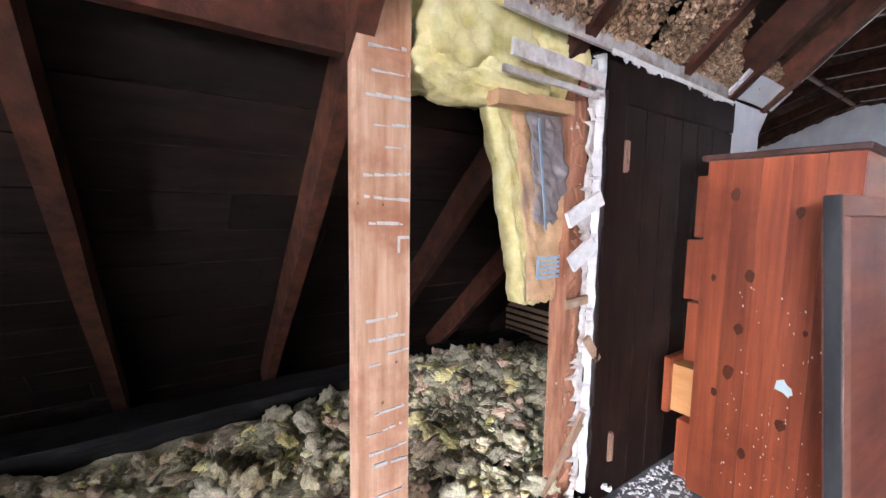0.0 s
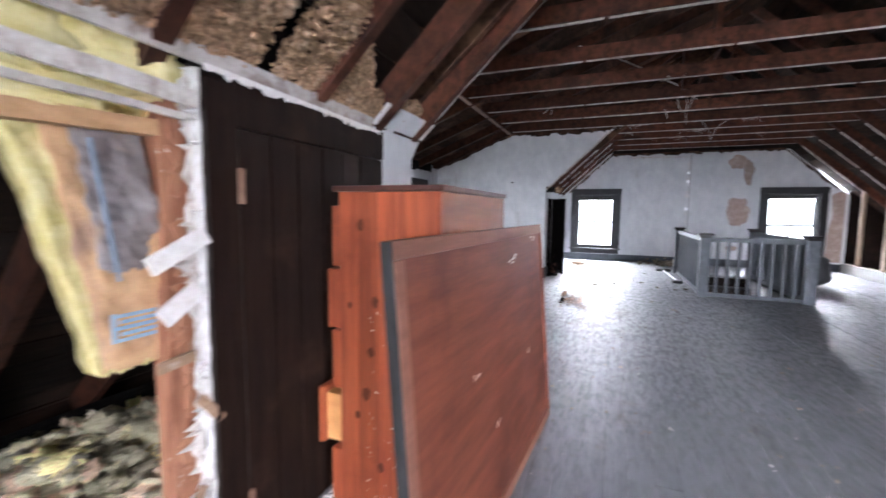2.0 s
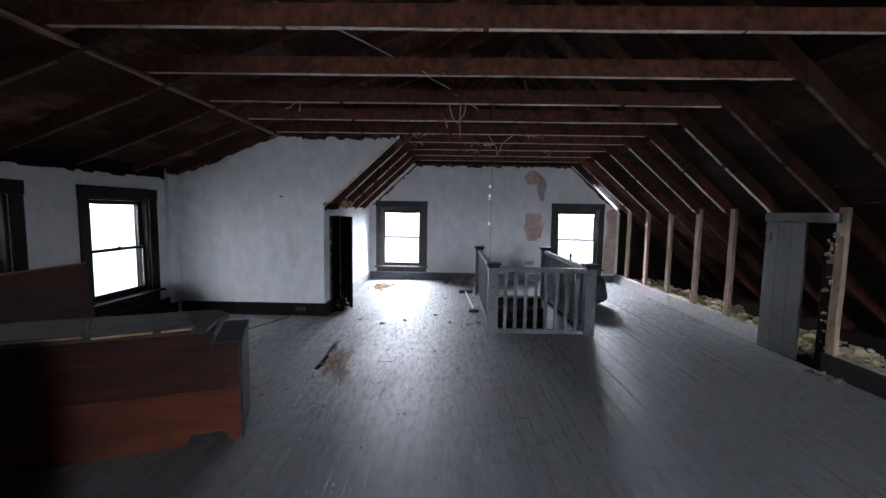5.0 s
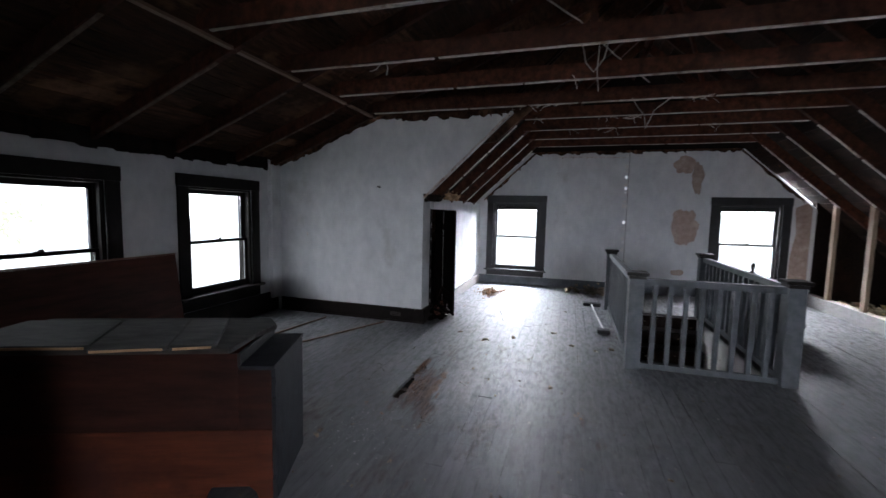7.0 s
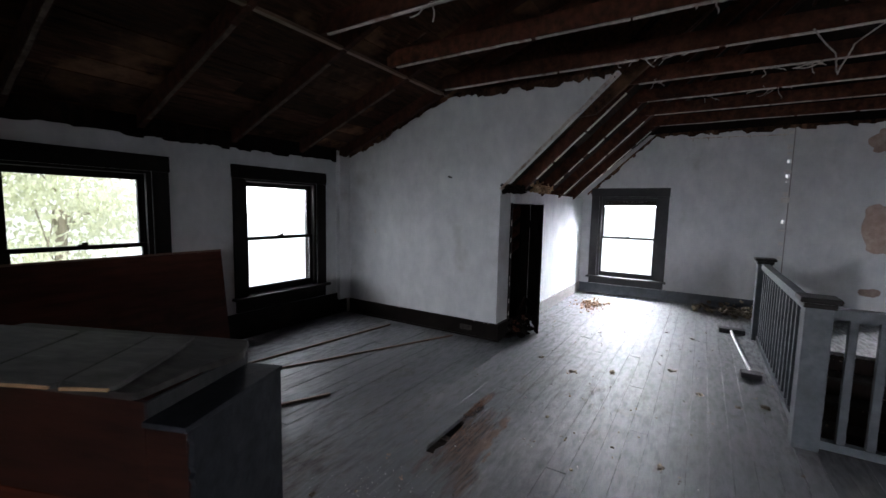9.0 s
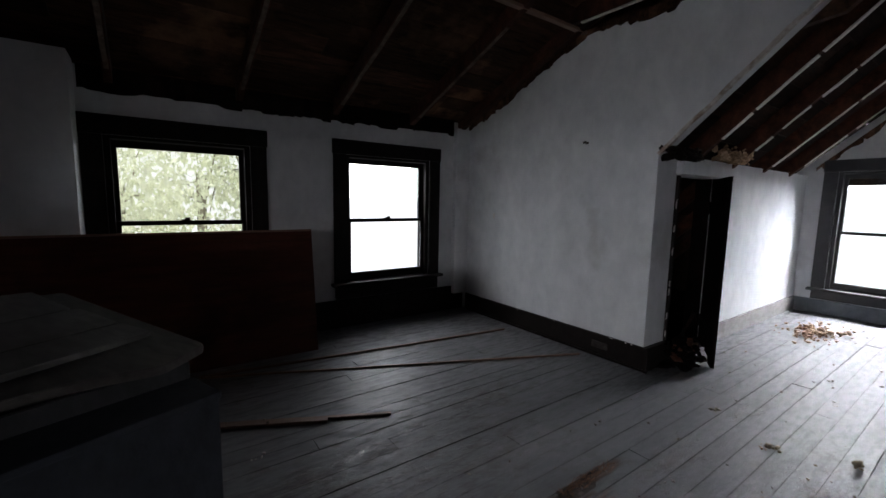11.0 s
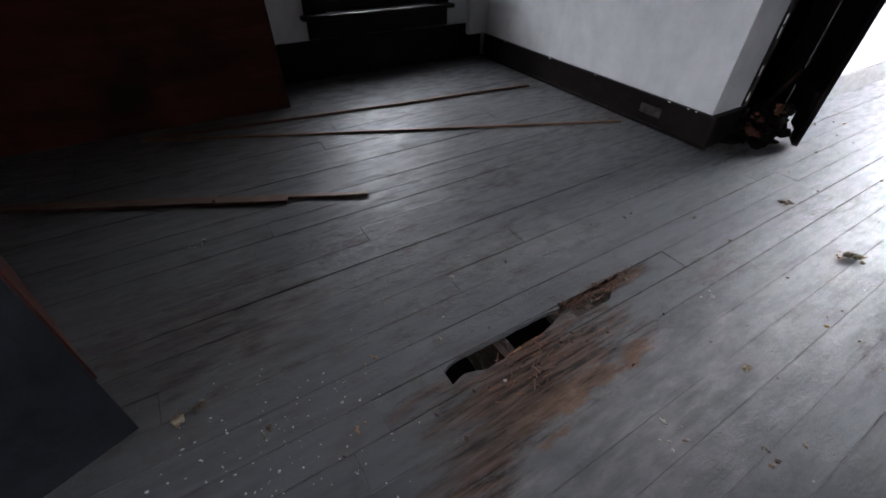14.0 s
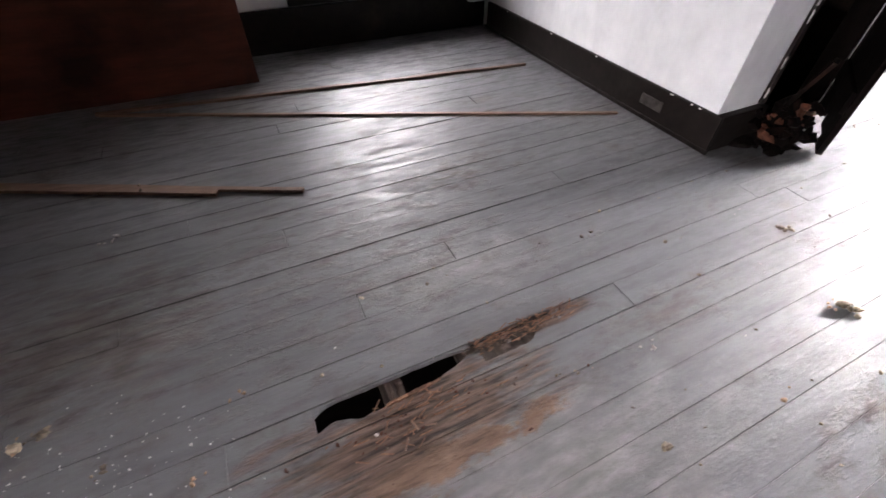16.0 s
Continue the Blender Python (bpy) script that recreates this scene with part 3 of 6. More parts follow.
# dormer side wall: full height white plaster
struct("wall_dormer_side", pierced(bmesh.new(), [[(LEFT, -0.05), (WINWALL + 0.2, -0.05), (WINWALL + 0.2, 1.98), (1.83, 2.61), (LEFT, 2.62)],
       [(LEFT, 1.60), (LEFT, 2.62), (0.09, 2.62)]], [], 0.11, on_x(DORMER)), PLASTER, "tall white plaster wall, faintly stained", "wall")
struct("wall_dormer_gap", pierced(bmesh.new(), [[(0.3, 2.3), (WINWALL + 0.2, 2.0), (WINWALL + 0.2, 2.08), (RIDGE, 4.2), (RIDGE, 4.0)]], [], 0.05, on_x(DORMER + 0.13)), DECK,
       "dark boarding above the ties", "wall")
# window wall of the dormer
WIN_W = [(5.642, 6.582, 0.44, 1.657), (7.41, 8.353, 0.44, 1.657)]
struct("wall_windows", pierced(bmesh.new(), [[(CHEEK, -0.05), (DORMER, -0.05), (DORMER, 2.1), (CHEEK, 2.1)]], WIN_W, 0.2, on_y(WINWALL)), PLASTER,
       "white plaster wall with two dark-framed windows", "wall")
struct("wall_jog", boxm(CHEEK, 5.515, 3.10, 3.37, -0.02, 2.12), PLASTER, "white plaster jog beside the window", "wall")
struct("wall_corner_post", boxm(8.66, 8.85, 3.30, 3.37, 0.19, 2.03, 0.012), PLASTER, "narrow white boxed corner", "wall")
# far left knee wall with its small opening
struct("wall_knee_left", pierced(bmesh.new(), [[(DORMER + 0.11, -0.05), (FAR, -0.05), (FAR, 1.62), (DORMER + 0.11, 1.62)]], [(9.17, 9.76, 0.0, 1.47)], 0.1, on_y(LEFT)), PLASTER,
       "low white plaster knee wall", "wall")
struct("wall_knee_return", boxm(DORMER + 0.001, 9.168, LEFT - 0.004, LEFT, 0.0, 1.6), PLASTER, "white plaster return", "wall")
# near left knee wall: door field and white strip
struct("wall_knee_near", pierced(bmesh.new(), [[(3.0, -0.05), (CHEEK, -0.05), (CHEEK, 1.5), (3.0, 1.5)], [(3.0, 1.5), (CHEEK, 1.5), (3.44, 1.62), (2.87, 1.62)]], [], 0.1, on_y(NEARWALL)), PLASTER,
       "white plaster strip beside the closet door", "wall")
struct("wall_cheek", pierced(bmesh.new(), [[(NEARWALL + 0.11, -0.05), (3.37, -0.05), (3.37, 2.05), (NEARWALL + 0.11, 2.05)]], [], 0.08, on_x(CHEEK - 0.09)), PLASTER,
       "white plaster side of the dormer", "wall")
struct("wall_cheek_upper", pierced(bmesh.new(), [[(RIDGE + 0.2, 3.98), (3.37, 2.06), (1.24, 2.06), (NEARWALL, 1.72)]], [], 0.04, on_x(CHEEK - 0.1)), DECK,
       "dark boarding beside the dormer rafters", "wall")
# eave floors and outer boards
struct("eave_floor_left", boxm(BACK, 3.3, 1.22, 3.1, -0.2, -0.03), DARKBOARDS, "near-black eave floor under loose insulation", "floor")
struct("eave_floor_far", boxm(8.97, FAR, 1.29, 3.0, -0.2, -0.03), DARKBOARDS, "dark eave floor", "floor")
struct("eave_floor_right", boxm(BACK, FAR, -6.4, RIGHT - 0.05, -0.2, 0.02), DARKBOARDS, "dark eave floor under loose insulation", "floor")


# ---- roof boards ----
def deck(name, x0, x1, ya, za, yb, zb, material, label, width=0.19):
    bm = bmesh.new()
    a, b = Vector((0, ya, za)), Vector((0, yb, zb))
    length = (b - a).length
    d = (b - a) / length
    nrm = Vector((1, 0, 0)).cross(d)
    if nrm.z < 0:
        nrm = -nrm
    n = int(length / width) + 1
    for i in range(n):
        s0, s1 = i * width + 0.003, min(length, (i + 1) * width - 0.003)
        if s1 - s0 < 0.02:
            continue
        x = x0 + rng.uniform(-1.2, 0)
        while x < x1:
            e = x + rng.uniform(1.8, 3.6)
            xa, xb = max(x, x0), min(e - 0.004, x1)
            lift = rng.uniform(0, 0.006)
            if xb - xa > 0.05:
                c = [a + d * s + nrm * (h + lift) + Vector((xx, 0, 0)) for xx in (xa, xb) for s in (s0, s1) for h in (0.0, 0.022)]
                v = [bm.verts.new(p) for p in c]
                for q in ((0, 1, 3, 2), (4, 6, 7, 5), (0, 4, 5, 1), (2, 3, 7, 6), (0, 2, 6, 4), (1, 5, 7, 3)):
                    bm.faces.new([v[k] for k in q])
            x = e
    # unseen slab behind the boards, added to keep daylight out of their gaps
    c = [a + d * s + nrm * h + Vector((xx, 0, 0)) for xx in (x0, x1) for s in (-0.1, length + 0.1) for h in (0.034, 0.06)]
    v = [bm.verts.new(p) for p in c]
    for q in ((0, 1, 3, 2), (4, 6, 7, 5), (0, 4, 5, 1), (2, 3, 7, 6), (0, 2, 6, 4), (1, 5, 7, 3)):
        bm.faces.new([v[k] for k in q])
    return struct(name, bm, material, label, "ceiling")


LIFT = 0.15
deck("ceiling_right", BACK - 0.2, FAR + 0.2, -6.5, right_roof(-6.5) + LIFT, RIDGE + 0.5, right_roof(RIDGE + 0.5) + LIFT, SHADEDECK, "weathered roof boards over the rafters, darkened to carry shade")
deck("ceiling_left_far", DORMER + 0.1, FAR + 0.2, 3.1, left_roof(3.1) + LIFT, RIDGE, left_roof(RIDGE) + LIFT, SHADEDECK, "weathered roof boards over the rafters, darkened to carry shade")
deck("ceiling_left_near", BACK - 0.2, CHEEK, 3.1, left_roof(3.1) + LIFT, RIDGE, left_roof(RIDGE) + LIFT, DARKBOARDS, "near-black roof boards over the eaves")
deck("ceiling_dormer", CHEEK - 0.1, DORMER + 0.2, 3.75, dormer_roof(3.75) + 0.13, RIDGE - 0.4, dormer_roof(RIDGE - 0.4) + 0.13, DECK, "dark brown roof boards of the dormer")

# ---- roof timbers ----
frame_left = thing("roof_frame_left", "brown rafters of the sloping roof", "rafters", kind="structure")
frame_right = thing("roof_frame_right", "brown rafters of the sloping roof with plaster dust", "rafters", kind="structure")
frame_dormer = thing("roof_frame_dormer", "brown rafters of the dormer roof", "rafters", kind="structure")
frame_ties = thing("roof_frame_ties", "brown collar ties spanning the attic", "beams", kind="structure")
RX = [-0.5, 0.35, 1.2, 2.05, 2.85, 3.68, 4.53, 5.40, 6.23, 7.08, 7.87, 8.67, 9.37, 10.10, 10.85, 11.62]
for k, x in enumerate(RX):
    if x > FAR - 0.05:
        continue
    part("rafter", beamm((x - 0.06, -6.3, right_roof(-6.3) + 0.07), (x - 0.06, RIDGE, right_roof(RIDGE) + 0.07), 0.05, 0.13, (0, -1, 1), 14, 0.006, k), RAFTER, frame_right)
    if DORMER + 0.2 < x:
        part("rafter", beamm((x + 0.05, 3.0, left_roof(3.0) + 0.07), (x + 0.05, RIDGE, left_roof(RIDGE) + 0.07), 0.05, 0.13, (0, 1, 1), 14, 0.006, k), RAFTER, frame_left)
    y_left = 0.10 if x > DORMER - 0.1 or x < CHEEK else 1.86
    part("collar_tie", beamm((x, y_left, TIE + 0.065 + rng.uniform(-0.008, 0.008)), (x, -3.36, TIE + 0.065 + rng.uniform(-0.008, 0.008)), 0.045, 0.13, (0, 0, 1), 16, 0.006, k + 40), TIEWOOD, frame_ties)
    # strip of old plaster left along the lower edge of the timber
    if x > 3:
        bm = bmesh.new()
        y = y_left - 0.1
        while y > -3.3:
            e = y - rng.uniform(0.4, 1.5)
            beam(bm, (x, y, TIE - 0.005), (x, max(e, -3.3), TIE - 0.005), 0.026, 0.009, segs=3, wobble=0.006, seed=k)
            y = e - rng.uniform(0.0, 0.05)
        part("plaster_strip", bm, LIME, frame_ties, "whitened lath strip under a beam")
        bm = bmesh.new()
        y = -3.37
        while y > -4.4:
            e = y - rng.uniform(0.2, 0.7)
            beam(bm, (x - 0.06, y, right_roof(y) - 0.022), (x - 0.06, max(e, -4.42), right_roof(max(e, -4.42)) - 0.022), 0.030, 0.011, segs=5, wobble=0.007, seed=k)
            y = e - rng.uniform(0.0, 0.06)
        part("plaster_strip", bm, LIME if x > 7.2 else DUSTEDGE, frame_right, "whitened lath strip under a rafter")
    if x > DORMER + 0.2:
        bm = bmesh.new()
        cut = [0.12]
        while cut[-1] < 1.0:
            cut.append(min(1.12, cut[-1] + rng.uniform(0.12, 0.45)))
        for y0, y1 in zip(cut, [c - rng.choice((0.005, 0.02, 0.06)) for c in cut[1:]]):
            beam(bm, (x + 0.05, y0, left_roof(y0) - 0.013), (x + 0.05, y1, left_roof(y1) - 0.013), 0.036, 0.024, segs=9, wobble=0.006, seed=k)
        part("plaster_strip", bm, PAINTWHITE, frame_left, "whitened lath strip under a rafter")
for k, (x, x_top) in enumerate(((0.60, 0.46), (1.31, 1.03), (1.97, 1.80), (2.54, 2.50), (-0.1, -0.1), (-0.75, -0.75))):
    part("rafter", beamm((x, 2.95, left_roof(2.95) + 0.07), (x_top, RIDGE, left_roof(RIDGE) + 0.07), 0.055, 0.14, (0, 1, 1), 16, 0.007, k + 80), RAFTER, frame_left)
for k, x in enumerate((2.98, 3.37)):
    part("rafter", beamm((x, NEARWALL + 0.1, left_roof(NEARWALL + 0.1) + 0.075), (x, RIDGE, left_roof(RIDGE) + 0.075), 0.06, 0.16, (0, 1, 1), 16, 0.006, k + 90), RAFTER, frame_left)
part("plaster_flap", beamm((2.92, 1.085, left_roof(1.085) - 0.012), (3.46, 1.085, left_roof(1.085) - 0.012), 0.12, 0.012, (0, 1, 1), 14, 0.004, 15), PLASTER, frame_left, "ragged white plaster at the foot of the rafters")
part("plaster_bead", beamm((3.40, 1.10, left_roof(1.10) - 0.01), (3.40, 0.1, left_roof(0.1) - 0.01), 0.03, 0.034, (0, 1, 1), 40, 0.009, 5), PAINTWHITE, frame_left, "ragged white plaster edge on a rafter")
for k, x in enumerate((3.5, 4.1, 4.9, 5.7, 6.51, 7.31, 8.12, 8.75)):
    part("rafter", beamm((x, WINWALL + 0.1, dormer_roof(WINWALL + 0.1) + 0.06), (x, RIDGE + 0.2, dormer_roof(RIDGE + 0.2) + 0.06), 0.05, 0.12, (0, 1, 1), 16, 0.006, k + 60), RAFTER, frame_dormer)
    if 4.5 < x < 8.5:
        part("plaster_strip", beamm((x, 3.2, dormer_roof(3.2) - 0.007), (x, 2.0, dormer_roof(2.0) - 0.007), 0.028, 0.008, segs=16, wobble=0.006, seed=k), DUSTEDGE, frame_dormer, "pale lath strip under a rafter")
part("ledger_strip", beamm((CHEEK + 0.05, 1.84, 2.612), (DORMER - 0.01, 1.84, 2.612), 0.045, 0.022, segs=24, wobble=0.006, seed=3), MOULD, frame_dormer, "brown ledger strip along the rafters")
part("ridge_board", beamm((BACK, RIDGE, RZ + 0.1), (FAR, RIDGE, RZ + 0.1), 0.03, 0.2, segs=20, seed=9), RAFTER, frame_ties)
part("centre_prop", beamm((5.43, -0.72, 2.66), (5.43, -0.72, 3.35), 0.05, 0.13, (1, 0, 0), 6, 0.004, 11), TIEWOOD, frame_ties)
part("centre_prop", beamm((7.06, -0.70, 2.70), (7.06, -0.70, 3.35), 0.05, 0.12, (1, 0, 0), 6, 0.004, 12), TIEWOOD, frame_ties)
for k, (x, y0, z0, y1, z1) in enumerate(((8.2, -1.1, 2.7, -1.55, 3.7), (6.6, -0.2, 2.75, -1.5, 3.75), (9.0, -1.9, 2.72, -1.6, 3.9))):
    part("brace", beamm((x, y0, z0), (x + 0.1, y1, z1), 0.03, 0.06, (1, 0, 0), 6, 0.004, 20 + k), TIEWOOD, frame_ties)

# ---- knee wall on the right: bare studs on a low base ----
knee = thing("wall_knee_right", "bare stud knee wall, plaster gone", "wall", kind="structure")
part("base_board", boxm(BACK, 7.0, RIGHT - 0.02, RIGHT, 0.0, 0.20, 0.004), DARKTRIM, knee, "dark painted baseboard with a dusty top")
part("base_board", boxm(7.86, FAR, RIGHT - 0.02, RIGHT, 0.0, 0.19, 0.004), GREYBASE, knee, "dusty grey baseboard")
part("sole_plate", beamm((BACK, RIGHT - 0.075, 0.155), (7.0, RIGHT - 0.075, 0.155), 0.105, 0.075, segs=30, wobble=0.005, seed=1), LIME, knee, "plaster-whitened sole plate")
part("sole_plate", beamm((7.86, RIGHT - 0.075, 0.15), (FAR, RIGHT - 0.075, 0.15), 0.105, 0.075, segs=30, wobble=0.005, seed=2), LIME, knee, "plaster-whitened sole plate")
for k, x in enumerate((11.79, 10.95, 10.12, 9.31, 8.53, 6.96, 6.22, 5.35, 4.5, 3.7, 2.9, 2.0, 1.2, 0.4)):
    part("stud", beamm((x, RIGHT - 0.06, 0.19), (x, RIGHT - 0.06, 1.66), 0.05, 0.09, (1, 0, 0), 9, 0.005, k + 30), OLDSTUD, knee)

# closing boards added round the eaves and under the joists to keep daylight out
struct("wall_eave_left", boxm(BACK, 3.3, 2.98, 3.05, -0.2, 0.5), DARKBOARDS, "near-black boards added to close the eave", "wall")
struct("wall_eave_far", boxm(8.96, FAR, 2.9, 2.97, -0.2, 0.5), DARKBOARDS, "dark boards added to close the eave", "wall")
struct("wall_eave_right", boxm(BACK, FAR, -6.42, -6.36, -0.2, 0.5), DARKBOARDS, "dark boards added to close the eave", "wall")
struct("wall_cheek_back", boxm(3.19, 3.245, 1.24, 3.0, -0.05, 1.75), DARKBOARDS, "near-black boards closing the eave", "wall")
struct("underfloor", pierced(bmesh.new(), [[(BACK, -6.4), (FAR, -6.4), (FAR, 3.6), (BACK, 3.6)]], [(8.1, 10.7, -2.51, -1.21)], -0.04, lambda u, w, d: (u, w, -0.3 + d)), DARKBOARDS, "dark boards added to close the joist space", "floor")
struct("joist", beamm((6.995, 0.3, -0.148), (7.01, 1.0, -0.148), 0.05, 0.235, (0, 0, 1), 30, 0.006, 77), ROTJOIST, "old joist seen through the floor hole", "beam")

# ---- windows ----


def window(name, origin, turn, width, z0, z1, material, label, apron=0.13):
    """A double-hung window seen from inside. Local x runs along the wall, local y out through it; z0, z1: stool and head of the opening."""
    w = thing(name, label, "window", kind="structure")
    w.matrix_world = pose(*origin, 0, 0, turn)
    h, c = width / 2, 0.125
    part("casing", boxm(-h - c, -h, -0.022, 0.004, z0, z1, 0.004), material, w)
    part("casing", boxm(h, h + c, -0.022, 0.004, z0, z1, 0.004), material, w)
    part("head_casing", boxm(-h - c - 0.008, h + c + 0.008, -0.026, 0.004, z1, z1 + 0.135, 0.005), material, w)
    part("window_sill", boxm(-h - c - 0.03, h + c + 0.03, -0.075, 0.10, z0 - 0.03, z0, 0.008), material, w)
    part("apron", boxm(-h - c + 0.01, h + c - 0.01, -0.022, 0.002, z0 - 0.03 - apron, z0 - 0.032, 0.004), material, w)
    jamb = bmesh.new()
    for s in (-1, 1):
        box(jamb, min(s * h, s * (h - 0.022)), max(s * h, s * (h - 0.022)), 0.006, 0.195, z0, z1)
        box(jamb, min(s * (h - 0.022), s * (h - 0.04)), max(s * (h - 0.022), s * (h - 0.04)), 0.008, 0.045, z0, z1 - 0.022)
        box(jamb, min(s * (h - 0.022), s * (h - 0.036)), max(s * (h - 0.022), s * (h - 0.036)), 0.088, 0.098, z0, z1 - 0.022)
    box(jamb, -h + 0.022, h - 0.022, 0.006, 0.195, z1 - 0.022, z1)
    part("jamb", jamb, material, w)
    part("outer_sill", boxm(-h, h, 0.1, 0.26, z0 - 0.05, z0 - 0.004), material, w)
    mid = (z0 + z1 - 0.03) / 2
    for nm, y, a, b, low, top in (("lower_sash", 0.05, z0 + 0.002, mid + 0.018, 0.075, 0.034), ("upper_sash", 0.10, mid - 0.018, z1 - 0.024, 0.034, 0.05)):
        s = bmesh.new()
        e = h - 0.024
        for q in (-1, 1):
            box(s, min(q * e, q * (e - 0.045)), max(q * e, q * (e - 0.045)), y, y + 0.036, a, b)
        box(s, -e + 0.045, e - 0.045, y, y + 0.036, a, a + low)
        box(s, -e + 0.045, e - 0.045, y, y + 0.036, b - top, b)
        sash = part(nm, s, material, w)
        pane = part("pane", boxm(-e + 0.046, e - 0.046, y + 0.016, y + 0.02, a + low + 0.001, b - top - 0.001), GLASS, sash)
        pane.visible_shadow = False
    lock = bmesh.new()
    box(lock, -0.03, 0.03, 0.046, 0.076, mid + 0.018, mid + 0.028, 0.003)
    box(lock, -0.006, 0.03, 0.05, 0.066, mid + 0.028, mid + 0.042, 0.003)
    part("sash_lock", lock, IRON, w, "small dark sash lock")
    return w


window("window_1", (6.112, WINWALL, 0), 0, 0.94, 0.44, 1.657, DARKTRIM, "dark-framed double-hung window with leaves outside")
window("window_2", (7.8815, WINWALL, 0), 0, 0.943, 0.44, 1.657, DARKTRIM, "dark-framed double-hung window, bright outside")
window("window_3", (FAR, 0.44, 0), -90, 0.92, 0.30, 1.655, SLATE, "grey-framed double-hung window in the gable", 0.1)
window("window_4", (FAR, -3.56, 0), -90, 0.94, 0.30, 1.655, SLATE, "grey-framed double-hung window in the gable", 0.1)
window("window_5", (BACK, -0.50, 0), 90, 0.92, 0.35, 1.7, GREYTRIM, "grey-framed double-hung window in the gable", 0.1)
window("window_6", (BACK, -3.40, 0), 90, 0.92, 0.35, 1.7, GREYTRIM, "grey-framed double-hung window in the gable", 0.1)

# ---- baseboards ----


def baseboard(name, x0, x1, y0, y1, height, material, label):
    return struct(name, boxm(x0, x1, y0, y1, 0.001, height, 0.006), material, label, "baseboard")


baseboard("baseboard_dormer", DORMER - 0.022, DORMER, LEFT - 0.045, WINWALL - 0.07, 0.185, DARKTRIM, "dark brown baseboard")
baseboard("baseboard_shoe", DORMER - 0.04, DORMER - 0.023, LEFT - 0.06, WINWALL - 0.075, 0.02, DARKTRIM, "dark shoe moulding")
baseboard("baseboard_return", DORMER, 9.168, LEFT - 0.045, LEFT - 0.006, 0.185, DARKTRIM, "dark brown baseboard")
baseboard("baseboard_windows", 5.515, DORMER - 0.024, WINWALL - 0.024, WINWALL - 0.001, 0.275, DARKTRIM, "dark brown baseboard under the windows")
baseboard("baseboard_jog", CHEEK, 5.515, 3.078, 3.099, 0.2, DARKTRIM, "dark brown baseboard")
baseboard("baseboard_far", FAR - 0.024, FAR - 0.001, RIGHT, LEFT, 0.165, GREYTRIM, "dusty grey baseboard")
baseboard("baseboard_knee", 9.84, FAR - 0.025, LEFT - 0.022, LEFT - 0.001, 0.165, GREYBASE, "pale dusty baseboard")
baseboard("baseboard_back", BACK + 0.001, BACK + 0.024, RIGHT, NEARWALL, 0.165, GREYTRIM, "dusty grey baseboard")
struct("wall_knee_back", boxm(BACK, -0.75, NEARWALL, NEARWALL + 0.1, -0.02, 1.66), PLASTER, "white plaster knee wall", "wall")

# door to the far eave, swung open into the room
casing = thing("door_casing", "dark casing of a low eave door", "door frame", kind="structure")
part("jamb", boxm(9.13, 9.168, LEFT - 0.022, LEFT - 0.0045, 0.187, 1.47, 0.003), DARKTRIM, casing)
part("jamb", boxm(9.762, 9.835, LEFT - 0.022, LEFT - 0.001, 0.0, 1.47, 0.003), DARKTRIM, casing)
part("lintel", boxm(9.12, 9.84, LEFT - 0.06, LEFT - 0.0045, 1.475, 1.575, 0.008), PLASTER, casing, "white plaster lintel")
# Near-black linings and threshold put the opening's darkness into colour.
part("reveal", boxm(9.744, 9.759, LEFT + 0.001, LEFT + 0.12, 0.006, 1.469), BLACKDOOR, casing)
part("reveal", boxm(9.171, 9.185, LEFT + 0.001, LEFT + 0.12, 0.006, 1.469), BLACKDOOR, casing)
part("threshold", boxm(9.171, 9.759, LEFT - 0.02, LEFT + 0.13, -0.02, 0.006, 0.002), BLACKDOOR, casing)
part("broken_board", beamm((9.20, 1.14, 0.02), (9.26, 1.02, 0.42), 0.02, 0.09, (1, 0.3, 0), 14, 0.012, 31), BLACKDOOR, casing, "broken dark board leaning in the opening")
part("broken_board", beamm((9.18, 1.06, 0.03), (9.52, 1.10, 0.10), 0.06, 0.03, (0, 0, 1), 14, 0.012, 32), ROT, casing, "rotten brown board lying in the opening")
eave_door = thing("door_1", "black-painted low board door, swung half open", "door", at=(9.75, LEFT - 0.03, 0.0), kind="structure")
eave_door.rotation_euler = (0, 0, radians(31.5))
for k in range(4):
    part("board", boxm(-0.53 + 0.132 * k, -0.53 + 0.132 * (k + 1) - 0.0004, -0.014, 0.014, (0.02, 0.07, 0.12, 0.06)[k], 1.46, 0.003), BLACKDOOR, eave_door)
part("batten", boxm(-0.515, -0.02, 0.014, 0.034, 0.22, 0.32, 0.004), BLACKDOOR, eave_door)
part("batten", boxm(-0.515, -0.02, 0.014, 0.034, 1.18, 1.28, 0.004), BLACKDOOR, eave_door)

# ---- stair rail ----
RX0, RX1, RY0, RY1 = 8.125, 10.63, -2.46, -1.225
rail = thing("stair_railing", "slate-grey painted wooden railing round the stairwell", "railing")
for x in (RX0, RX1):
    for y in (RY0, RY1):
        post = part("newel_post", boxm(x - 0.065, x + 0.065, y - 0.065, y + 0.065, 0.0, 0.885, 0.006), GREYTRIM, rail)
        part("cap", box(boxm(x - 0.095, x + 0.095, y - 0.095, y + 0.095, 0.892, 0.925, 0.009), x - 0.075, x + 0.075, y - 0.075, y + 0.075, 0.862, 0.892), DARKTRIM, post, "dark worn post cap")


